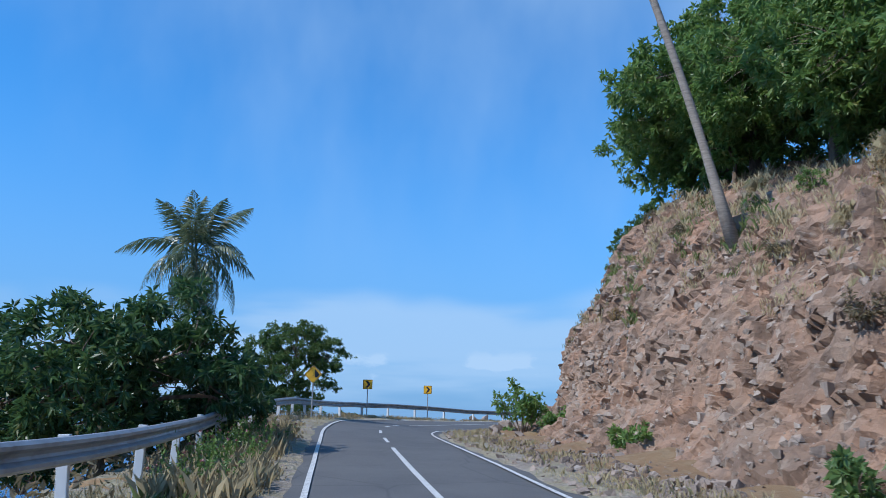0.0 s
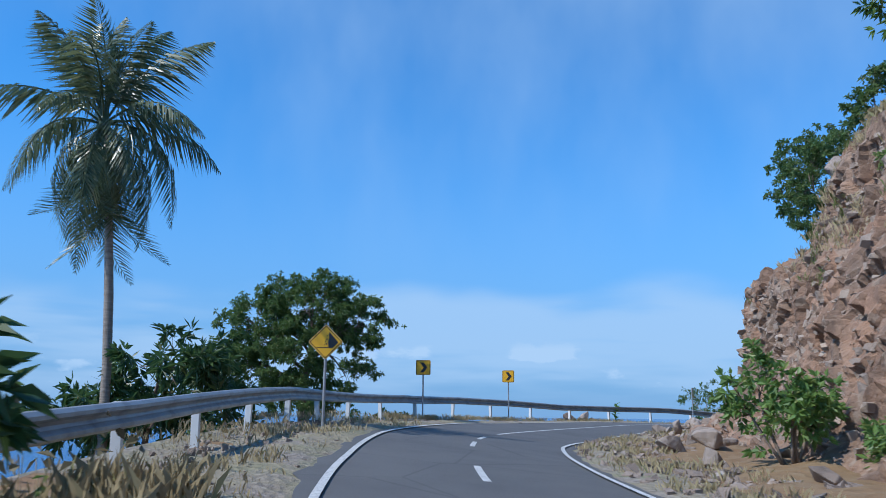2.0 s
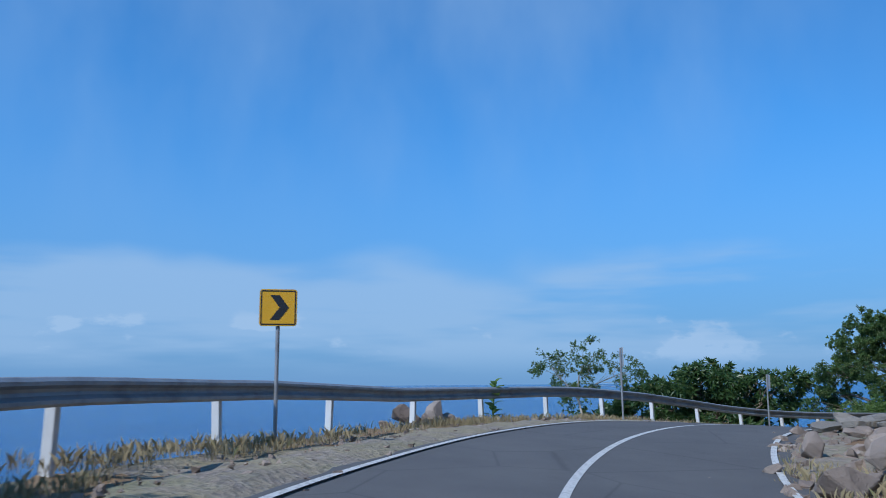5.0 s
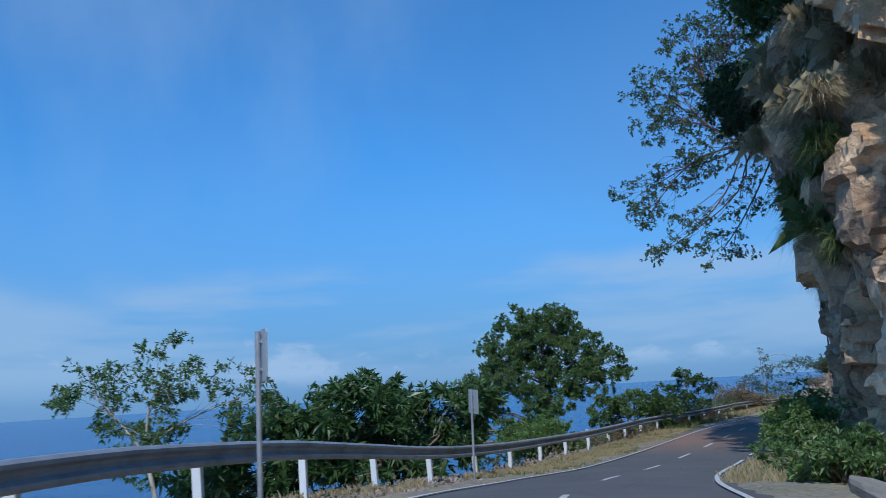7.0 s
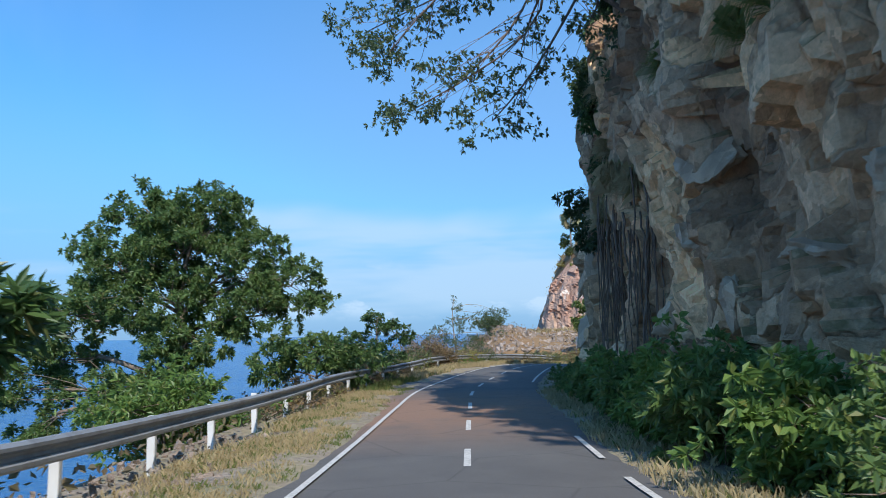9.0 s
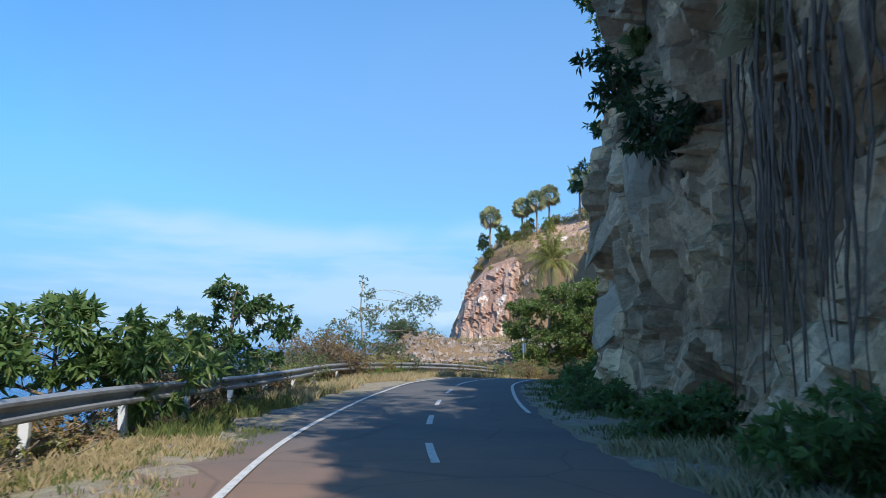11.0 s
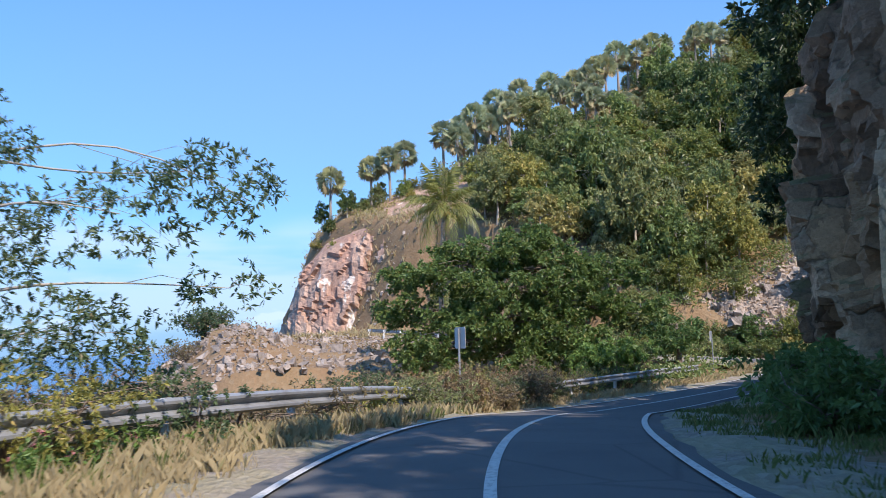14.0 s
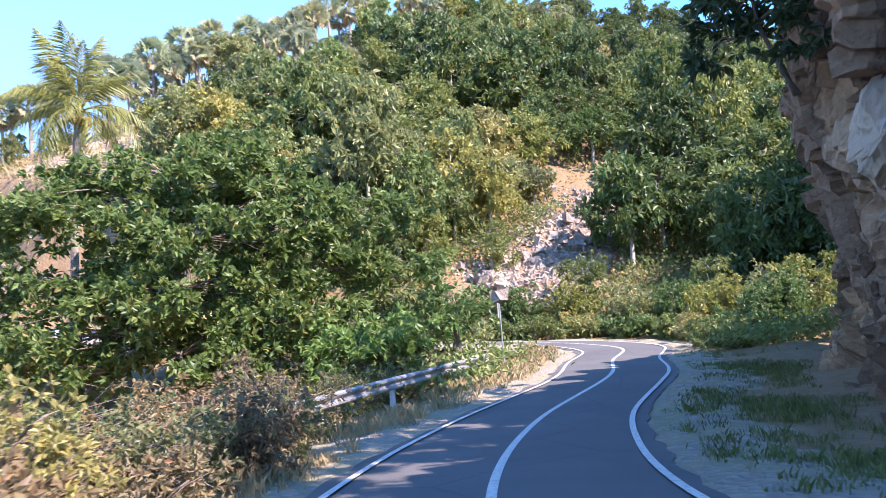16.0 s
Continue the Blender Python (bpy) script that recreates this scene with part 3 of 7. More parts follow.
def ground_z(x, y):
    """Height of the ground sheet."""
    x, y = np.atleast_1d(np.asarray(x, float)), np.atleast_1d(np.asarray(y, float))
    s, d, zr = np.empty_like(x), np.empty_like(x), np.empty_like(x)
    for k in range(0, len(x), 4000):
        a, b = x[k:k + 4000], y[k:k + 4000]
        i = ((a[:, None] - ROAD[None, :, 0]) ** 2 + (b[:, None] - ROAD[None, :, 1]) ** 2).argmin(1)
        off = np.stack([a, b], 1) - ROAD[i, :2]
        s[k:k + 4000] = SAT[i]
        d[k:k + 4000] = (off * RIGHT[i]).sum(1)
        far = np.hypot(off[:, 0], off[:, 1])
        d[k:k + 4000] = np.where(d[k:k + 4000] < 0, -far, far)
        zr[k:k + 4000] = ROAD[i, 2] - bank_at(SAT[i]) * np.clip(d[k:k + 4000], -7.0, 2.6)
    bump = 0.10 * ripple(x, y, 0.9) + 0.05 * ripple(y, x, 2.3)
    out = np.abs(d)
    # seaward side: a shoulder, then the slope down to the water
    lip = np.interp(s, LEDGE_S, LEDGE) - rail_d(s) + np.interp(s, [S_P3 - 12, S_P3, S_P4, S_P4 + 25, S_P4 + 90], [0.0, 0.6, 11.0, 26.0, 12.0])
    fall = np.interp(s, [S_P2 - 10, S_P2, S_P3], [1.5, 1.4, 0.7])
    left = zr - 0.12 - 0.03 * np.clip(out - 2.3, 0, 40) - fall * np.clip(out - lip, 0, 100) + bump * np.clip((out - 2.6) / 2, 0, 2)
    left = np.maximum(left, SEA_Z - 4)
    # landward side: verge, then the hill behind the cut faces
    toe = np.interp(s, [S_C1 - 30, S_C1, S_C1END, S_C1END + 4, S_C2 - 6, S_C2, S_C2END - 6, S_C2END + 8, S_C2END + 30], [10.0, 10.5, 10.5, 10.5, 10.0, 8.5, 8.5, 10.0, 8.5])
    steep = np.interp(s, [S_C1END - 4, S_C1END + 6, S_C2 - 8, S_C2, S_C2END, S_C2END + 20], [1.02, 0.62, 0.8, 1.9, 1.9, 0.55])
    top = np.interp(s, [S_C1, S_C1END, S_C1END + 12, S_C2, S_C2END, S_C2END + 30], [8.0, 12.5, 12.0, 13.0, 14.0, 60.0])
    rise = np.clip(out - toe, 0, 200)
    right = zr - 0.10 + 0.05 * np.clip(out - 2.6, 0, 6) + top * (1 - np.exp(-rise * steep / top)) + 0.12 * np.clip(rise - 6, 0, 60) + bump * np.clip((out - 2.6) / 2, 0, 3)
    z = np.where(d < 0, left, right)
    # the far hill over the bay
    fy = np.interp(y, [-40, 40, 62, 78, 86, 90, 93, 96], [1.1, 1.08, 0.95, 0.68, 0.60, 0.50, 0.25, 0.04])
    crest = np.interp(y, [-40, 10, 35, 52, 62, 96], [215, 200, 180, 166, 162, 166])
    foot_x = np.interp(y, [36, 42, 50, 58, 66], [110.0, 112.0, 115.0, 114.0, 110.0])
    hill = (0.572 * np.minimum((x - foot_x) * (crest - 110) / (crest - foot_x), crest - 110).clip(0, 130) - 0.22 * np.clip(x - crest - 3, 0, 100)) * fy
    face = np.interp(y, [60, 74, 84, 97], [118, 134, 150, 165])
    cut = np.clip((x - face) / 9.0, 0, 1)
    hill = np.where(y > 66, np.minimum(hill, 2.6 + hill * cut), hill) + bump * 2
    mound = 2.0 * np.exp(-((x - 117) / 7.0) ** 2 - ((y - 90) / 4.2) ** 2)
    z = z + mound * (d < -8)
    hill = hill + mound
    inland = (d > 6.5) & (x > 104)
    return np.where(inland, np.maximum(hill, zr - 0.1) - 1.3 * np.clip(y - 95.5, 0, 60), z)


gx, gy = np.arange(-70, 246, 0.85), np.arange(-45, 131, 0.85)
X, Y = np.meshgrid(gx, gy, indexing="ij")
Zg = ground_z(X.ravel(), Y.ravel())
ii = np.arange(X.size).reshape(X.shape)
quads = np.stack([ii[:-1, :-1], ii[1:, :-1], ii[1:, 1:], ii[:-1, 1:]], -1).reshape(-1, 4)
quads = quads[(Zg[quads] > SEA_Z - 3.5).any(1)]
ground = put("ground", mesh_of("ground", np.stack([X.ravel(), Y.ravel(), Zg], 1), quads, HILL, True))
tagged(ground, "dry brown hillside falling steeply to the sea", "ground", kind="structure")


def z_at(x, y):
    return float(ground_z(x, y)[0])


bm = bmesh.new()
bmesh.ops.create_circle(bm, cap_ends=True, radius=4700, segments=96, matrix=Matrix.Translation((60, 60, SEA_Z)))
water = part("water", bm, SEA, None)
tagged(water, "deep blue sea with small wind waves", "sea", kind="structure")


# ---------------------------------------------------------------- road, lines, verges
def strip(s0, s1, d0, d1, dz, step=0.8, cross=2, rough=0.0, seed=1):
    """A ribbon beside the road between two offsets, which may be functions of s."""
    s = np.arange(s0, s1 + step, step)
    v = []
    for k in range(cross):
        f = k / (cross - 1)
        a = d0(s) if callable(d0) else np.full_like(s, d0)
        b = d1(s) if callable(d1) else np.full_like(s, d1)
        v.append(at(s, a + (b - a) * f, dz(f) if callable(dz) else dz))
    v = np.stack(v, 1)
    if rough:
        q = np.random.default_rng(seed)
        v[:, 1:-1, 2] += q.normal(size=v[:, 1:-1, 2].shape) * rough
    n = v.shape[1]
    i = np.arange(v.shape[0] * n).reshape(-1, n)
    f = np.stack([i[:-1, :-1], i[:-1, 1:], i[1:, 1:], i[1:, :-1]], -1).reshape(-1, 4)
    return v.reshape(-1, 3), f


S_END = SAT[-1]
wide = lambda s: np.interp(s, [s_near(-2.2, 30), s_near(-2.1, 40), s_near(0, 48), s_near(14.7, 65), s_near(24, 69), s_near(57, 76.6), s_near(67, 77.1), s_near(79, 74), s_near(88, 69), s_near(95, 63), s_near(108, 54)], [2.0, 2.2, 2.6, 2.5, 2.1, 2.1, 2.0, 1.92, 1.85, 1.62, 1.75])


def ragged(side, amount, seed):
    q = np.random.default_rng(seed)
    grid = q.normal(size=800)
    return lambda s: side * (wide(s) + 0.22 + amount * np.abs(np.interp(s * 1.7, np.arange(800), grid)))


torn = ragged(-1, 0.10, 3)
bay = ragged(-1, 0.45, 9)
lay_by = lambda s: np.interp(s, [S_P3 - 22, S_P3 - 15, S_P3 - 4, S_P3 + 3], [0.0, 1.0, 0.9, 0.0])
v, f = strip(0, S_END, lambda s: torn(s) * (1 - lay_by(s)) + (bay(s) - 1.1) * lay_by(s), ragged(1, 0.12, 4), lambda k: 0.03 - 0.03 * (2 * k - 1) ** 2, 0.6, 9)
road = put("road", mesh_of("road", v, f, ASPHALT, True))
tagged(road, "worn grey asphalt road with faded white lines", "road", kind="structure")


def line_part(name, s0, s1, d, width, parent):
    dd = d if callable(d) else (lambda s: np.full_like(s, d))
    v, f = strip(s0, s1, lambda s: dd(s) - width / 2, lambda s: dd(s) + width / 2, 0.036, 0.5)
    return put(name, mesh_of(name, v, f, LINE), parent)


edge_left = lambda s: -wide(s)
edge_right = lambda s: wide(s)
for s0 in np.arange(2, 222, 12.0):
    line_part("edge_line", s0, s0 + 12, edge_left, 0.10, road)
    if not (S_C2 - 4 < s0 < S_C2 + 22):
        line_part("edge_line", s0, s0 + 12, edge_right, 0.10, road)
line_part("edge_line", S_C2 + 6, S_C2 + 9, edge_right, 0.10, road)
# centre line: solid in the tight bends, dashes between them
S_SOLID0, S_SOLID1, S_DASH1 = s_near(-1.6, 43.0), s_near(15.5, 65.1), s_near(63.0, 77.0)
line_part("centre_line", s_near(1, 4.0), s_near(-1.3, 21.5), 0.0, 0.115, road)
for y in (23.5, 28.0, 35.0, 38.6):
    s = s_near(-2.1, y)
    line_part("centre_dash", s, s + 2.0, 0.0, 0.11, road)
line_part("centre_line", S_SOLID0, S_SOLID1, 0.0, 0.115, road)
for s in np.arange(S_SOLID1 + 5.0, S_DASH1 - 1.0, 5.0):
    line_part("centre_dash", s, s + 2.0, 0.0, 0.11, road)
line_part("centre_line", S_DASH1, 232, 0.0, 0.115, road)

for side, name in ((-1, "verge_seaward"), (1, "verge_landward")):
    inner = lambda s, side=side: side * (wide(s) + 0.12)
    outer = lambda s, side=side: np.interp(s, [0, S_P3, S_P4, S_END], [5.6, 6.2, 5.8, 5.8]) if side > 0 else rail_d(s) - np.interp(s, LEDGE_S, LEDGE) + 0.06
    v, f = strip(0, S_END, inner, outer, lambda k: -0.035 + 0.06 * math.sin(k * 6) * (k < 0.9) - 0.10 * k * k, 0.35, 12, 0.022, 5)
    if side > 0:
        f = f[:, ::-1]
    tagged(put(name, mesh_of(name, v, f, DRY, True)), "dry stony verge of pale soil and gravel", "verge", kind="structure")


# ---------------------------------------------------------------- guard rail
# W-beam section: out from the post, up
WAVE = [(0.0, -0.155), (0.035, -0.150), (0.080, -0.115), (0.080, -0.075), (0.015, -0.035), (0.0, 0.0), (0.015, 0.035), (0.080, 0.075), (0.080, 0.115), (0.035, 0.150), (0.0, 0.155)]


def lifted(s):
    """The rail stands a little higher on the raised edge of the bends."""
    return np.interp(s, RAIL_S, RAIL_UP)


def beam(s0, s1, parent):
    s = np.linspace(s0, s1, max(3, int((s1 - s0) / 0.5)))
    n = len(WAVE)
    rows = []
    for o, up in WAVE:
        rows.append(at(s, rail_d(s) + o, 0.58 + up + lifted(s) + 0.02 * np.sin(s * 0.37)))
    for o, up in WAVE[::-1]:
        rows.append(at(s, rail_d(s) + o - 0.006, 0.58 + up + lifted(s) + 0.02 * np.sin(s * 0.37)))
    v = np.stack(rows, 1)
    m = 2 * n
    i = np.arange(len(s) * m).reshape(len(s), m)
    j = np.roll(i, -1, 1)
    f = np.stack([i[:-1], i[1:], j[1:], j[:-1]], -1).reshape(-1, 4).tolist()
    f += [i[0].tolist(), i[-1][::-1].tolist()]
    return put("beam", mesh_of("beam", v.reshape(-1, 3), f, GALV), parent)


def guardrail(s0, s1, label):
    rail = thing("guardrail", Matrix.Identity(4), label, "guardrail")
    k = s0
    while k < s1 - 0.5:
        beam(k - 0.06, min(k + 4.0, s1) + 0.06, rail)
        k += 4.0
    bm = box_bm(0.13, 0.09, 1.25, 0.008, (0, 0, -0.02))
    bmesh.ops.delete(bm, geom=[q for q in bm.faces if q.calc_center_median().z < -0.6], context="FACES")
    post_me = bpy.data.meshes.new("post")
    bm.to_mesh(post_me)
    bm.free()
    post_me.materials.append(POSTPAINT)
    bm = box_bm(0.16, 0.10, 0.22, 0.006)
    block_me = bpy.data.meshes.new("spacer_block")
    bm.to_mesh(block_me)
    bm.free()
    block_me.materials.append(GALV)
    q = random.Random(3)
    for s in np.arange(s0 + 0.6, s1, 3.0):
        p = at(s, rail_d(s) - 0.21, 0.0)
        lean = Matrix.Rotation(radians(q.uniform(-3, 3)), 4, "X") @ Matrix.Rotation(radians(q.uniform(-4, 3)), 4, "Y")
        put("post", post_me, rail, Matrix.Translation((p[0], p[1], p[2] + float(lifted(s)) + q.uniform(0.03, 0.12))) @ Matrix.Rotation(radians(heading(s)), 4, "Z") @ lean)
        p = at(s, rail_d(s) - 0.085, 0.0)
        put("spacer_block", block_me, rail, Matrix.Translation((p[0], p[1], p[2] + 0.58 + float(lifted(s)))) @ Matrix.Rotation(radians(heading(s)), 4, "Z"))
    return rail


guardrail(s_near(1.9, -15), s_near(80.0, 73.2) - 0.1, "galvanised steel guardrail on white posts along the sea side")
guardrail(s_near(80.0, 73.2), s_near(100.5, 58.8), "galvanised steel guardrail on posts beside the overgrown bend")
guardrail(s_near(121, 67.6), s_near(137, 77.4), "pale distant guardrail along the far road")


# ---------------------------------------------------------------- road signs
def plate_bm(w, h, thick, radius, turn=0.0):
    """A flat plate with rounded corners that faces -y."""
    bm = bmesh.new()
    vs = []
    for cx, cz, a0 in ((w / 2 - radius, h / 2 - radius, 0), (-w / 2 + radius, h / 2 - radius, 90), (-w / 2 + radius, -h / 2 + radius, 180), (w / 2 - radius, -h / 2 + radius, 270)):
        for a in (0, 30, 60, 90):
            x, z = cx + radius * math.cos(radians(a0 + a)), cz + radius * math.sin(radians(a0 + a))
            c, s = math.cos(radians(turn)), math.sin(radians(turn))
            vs.append(bm.verts.new((x * c - z * s, 0, x * s + z * c)))
    face = bm.faces.new(vs)
    ext = bmesh.ops.extrude_face_region(bm, geom=[face])
    bmesh.ops.translate(bm, verts=[g for g in ext["geom"] if isinstance(g, bmesh.types.BMVert)], vec=(0, thick, 0))
    bmesh.ops.recalc_face_normals(bm, faces=bm.faces)
    return bm


def flat_bm(outline, y, thick=0.003):
    bm = bmesh.new()
    f = bm.faces.new([bm.verts.new((x, y, z)) for x, z in outline])
    ext = bmesh.ops.extrude_face_region(bm, geom=[f])
    bmesh.ops.translate(bm, verts=[g for g in ext["geom"] if isinstance(g, bmesh.types.BMVert)], vec=(0, thick, 0))
    bmesh.ops.recalc_face_normals(bm, faces=bm.faces)
    return bm


def shifted(bm, x, y, z):
    bmesh.ops.translate(bm, verts=bm.verts, vec=(x, y, z))
    return bm


def frame_bm(w, h, band, radius, y, turn=0.0):
    """A thin border line as four bars."""
    bm = bmesh.new()
    for cx, cz, sx, sz in ((0, h / 2, w, band), (0, -h / 2, w, band), (w / 2, 0, band, h - band), (-w / 2, 0, band, h - band)):
        bmesh.ops.create_cube(bm, size=1, matrix=Matrix.Rotation(radians(-turn), 4, "Y") @ Matrix.Translation((cx, y, cz)) @ Matrix.Diagonal((sx, 0.003, sz, 1)))
    return bm


def pole_part(h, parent, r=0.032, mat=None):
    v, f = tube([(0, 0, -0.4), (0, 0, h * 0.5), (0, 0, h)], [r] * 3, 12)
    return put("pole", mesh_of("pole", v, f, mat or GALV, False), parent)


def chevron_sign(p, yaw, height, size, label, lean=0.0):
    sign = thing("chevron_sign", Matrix.Translation(p) @ Matrix.Rotation(radians(yaw), 4, "Z") @ Matrix.Rotation(radians(lean), 4, "Y"), label, "road sign")
    pole_part(height, sign)
    zc = height - size / 2 + 0.02
    plate = part("plate", shifted(plate_bm(size, size, 0.012, 0.05), 0, -0.055, zc), SIGNBACK, sign)
    part("face", shifted(plate_bm(size - 0.008, size - 0.008, 0.003, 0.048), 0, -0.0595, zc), YELLOW, plate, "yellow reflective face")
    k = size / 0.6
    arrow = [(-0.13, 0.20), (0.02, 0.20), (0.17, 0.0), (0.02, -0.20), (-0.13, -0.20), (0.02, 0.0)]
    part("chevron", shifted(flat_bm([(x * k, z * k) for x, z in arrow], 0), 0, -0.064, zc), BLACK, plate, "black chevron arrow")
    part("border", shifted(frame_bm(size - 0.06, size - 0.06, 0.018, 0, 0), 0, -0.0625, zc), BLACK, plate, "thin black border")
    for dz in (-0.16, 0.16):
        part("bracket", shifted(box_bm(0.10, 0.03, 0.03), 0, -0.034, zc + dz * k), GALV, sign)
    return sign


def warning_sign(p, yaw, height, side):
    sign = thing("warning_sign", Matrix.Translation(p) @ Matrix.Rotation(radians(yaw), 4, "Z"), "yellow diamond warning sign with black falling rock symbol", "road sign")
    diag = side * math.sqrt(2)
    pole_part(height - diag * 0.35, sign, 0.035)
    zc = height - diag / 2
    plate = part("plate", shifted(plate_bm(side, side, 0.012, 0.06, 45), 0, -0.055, zc), SIGNBACK, sign)
    part("face", shifted(plate_bm(side - 0.01, side - 0.01, 0.003, 0.056, 45), 0, -0.0595, zc), YELLOW, plate, "yellow reflective face")
    part("border", shifted(frame_bm(side - 0.07, side - 0.07, 0.016, 0, 0, 45), 0, -0.0625, zc), BLACK, plate, "thin black border")
    q = diag / 0.88
    crag = [(0.072, -0.13), (0.19, -0.13), (0.31, -0.01), (0.19, 0.13), (0.085, 0.24), (0.065, 0.19), (0.085, 0.11), (0.06, 0.02)]
    part("cliff_symbol", shifted(flat_bm([(x * q, z * q) for x, z in crag], 0), 0, -0.064, zc), BLACK, plate)
    part("ground_symbol", shifted(flat_bm([(x * q, z * q) for x, z in [(-0.22, -0.142), (0.19, -0.148), (0.19, -0.131), (-0.22, -0.128)]], 0), 0, -0.064, zc), BLACK, plate)
    for x, z, r in ((0.03, 0.06, 0.024), (-0.01, 0.01, 0.018), (0.02, -0.05, 0.022), (0.035, 0.15, 0.016), (-0.02, -0.07, 0.015)):
        ring = [(q * (x + r * math.cos(a)), q * (z + r * math.sin(a))) for a in np.linspace(0, 2 * math.pi, 7)[:-1]]
        part("rock_symbol", shifted(flat_bm(ring, 0), 0, -0.064, zc), BLACK, plate)
    return sign


# ---------------------------------------------------------------- plants
def in_ball(n, r, shell=0.45):
    u = unit(r.normal(size=(n, 3)))
    return u * (shell + (1 - shell) * r.uniform(0, 1, n) ** 0.6)[:, None]


def bent(a, b, k, sag, r):
    """A slightly bent line from a to b."""
    a, b = np.asarray(a, float), np.asarray(b, float)
    f = np.linspace(0, 1, k)[:, None]
    off = r.normal(size=3) * np.linalg.norm(b - a) * 0.10
    return a + (b - a) * f + np.sin(f * np.pi) * (off + np.array([0, 0, sag]))


def leafy_crown(clumps, out_from, r, tips, spread, per, length, width, droop, up=0.25):
    """Leaf blades in rosettes on tips round each clump."""
    n = len(clumps)
    c = np.repeat(clumps, tips, 0)
    o = np.repeat(out_from, tips, 0)
    p = c + in_ball(n * tips, r, 0.2) * np.array([1, 1, 0.7]) * spread * r.uniform(0.6, 1.25, n * tips)[:, None]
    axis = unit(unit(p - o) + np.array([0, 0, up]))
    P, A = np.repeat(p, per, 0), np.repeat(axis, per, 0)
    way = unit(A * 0.55 + unit(r.normal(size=P.shape)) * 0.95 + np.array([0, 0, -droop]))
    return leaf_quads(P + way * length * 0.05, way, length, width, r)


def tree_parts(seed, trunk, blobs, density, tips, spread, per, leaf, limb_r=0.10, up=0.25, twigs=2):
    """Meshes of wood and leaves of one tree, about its base. trunk: points, base radius. blobs: centre and radii. leaf: length, width, droop."""
    r = np.random.default_rng(seed)
    wood, line = Pile(), catmull(trunk[0], 0.35)
    rad = np.linspace(trunk[1], trunk[1] * 0.45, len(line))
    rad[:2] *= 1.25
    wood.add(*tube(line, rad, 9))
    cl, org = [], []
    for (cx, cy, cz, rx, ry, rz) in blobs:
        c = np.array([cx, cy, cz])
        j = np.linalg.norm(line - c, axis=1).argmin()
        j = max(int(len(line) * 0.4), min(j, len(line) - 1))
        limb = bent(line[j], c, 7, 0.25, r)
        wood.add(*tube(limb, np.linspace(max(limb_r, rad[j] * 0.6), limb_r * 0.35, 7), 6))
        n = max(3, int(density * rx * ry * rz) + 2)
        pts = c + in_ball(n, r, 0.35) * np.array([rx, ry, rz])
        for p in pts[::twigs]:
            k = limb[r.integers(2, 7)]
            wood.add(*tube(bent(k, p, 4, 0.1, r), [limb_r * 0.32, limb_r * 0.24, limb_r * 0.16, limb_r * 0.08], 3))
        cl.append(pts)
        org.append(np.repeat((c - np.array([0, 0, rz * 0.6]))[None], n, 0))
    v, f = leafy_crown(np.vstack(cl), np.vstack(org), r, tips, spread, per, *leaf, up=up)
    crown = Pile()
    crown.add(v, f)
    return wood, crown


def tree(name, p, seed, trunk, blobs, leafmat, bark, label, category="tree", density=9, tips=5, spread=0.42, per=8, leaf=(0.2, 0.07, 0.3), limb_r=0.05, yaw=0.0, group="", up=0.25, twigs=2):
    wood, crown = tree_parts(seed, trunk, blobs, density, tips, spread, per, leaf, limb_r, up, twigs)
    t = thing(name, Matrix.Translation(p) @ Matrix.Rotation(radians(yaw), 4, "Z"), label, category, group)
    put("trunk", wood.mesh("trunk", bark, True), t)
    put("crown", crown.mesh("crown", leafmat), t)
    return t


def shrub(name, p, seed, size, leafmat, label, leaf=(0.16, 0.06, 0.2), stems=9, density=26, tips=4, per=7, bark=None, sparse=1.0, category="shrub", yaw=0.0, group=""):
    """Many stems from one root with leaves over most of their length."""
    r = np.random.default_rng(seed)
    sx, sy, sz = size
    wood, cl, org = Pile(), [], []
    for k in range(stems):
        a = 2 * math.pi * (k + r.uniform(-0.3, 0.3)) / stems
        reach = r.uniform(0.35, 1.0)
        top = np.array([math.cos(a) * sx * reach, math.sin(a) * sy * reach, sz * r.uniform(0.55, 1.0) * (1.1 - 0.45 * reach)])
        line = bent((math.cos(a) * 0.12, math.sin(a) * 0.12, -0.15), top, 7, sz * 0.12, r)
        wood.add(*tube(line, np.linspace(0.035, 0.008, 7), 5))
        m = max(2, int(density * sz * sparse / stems * 3))
        f = r.uniform(0.25, 1.0, m)
        q = np.stack([np.interp(f, np.linspace(0, 1, 7), line[:, i]) for i in range(3)], 1) + r.normal(size=(m, 3)) * np.array([sx, sy, sz * 0.7]) * 0.17
        for e in q[::2]:
            wood.add(*tube(bent(line[r.integers(2, 6)], e, 3, 0.03, r), [0.012, 0.008, 0.004], 4))
        cl.append(q)
        org.append(np.repeat(np.array([[0, 0, sz * 0.3]]), m, 0))
    v, f = leafy_crown(np.vstack(cl), np.vstack(org), r, tips, 0.16 * max(sx, sz), per, *leaf)
    v[:, 2] = np.maximum(v[:, 2], 0.0)
    crown = Pile()
    crown.add(v, f)
    t = thing(name, Matrix.Translation(p) @ Matrix.Rotation(radians(yaw), 4, "Z"), label, category, group)
    put("branchwork", wood.mesh("branchwork", bark or BARK, True), t)
    put("foliage", crown.mesh("foliage", leafmat), t)
    return t


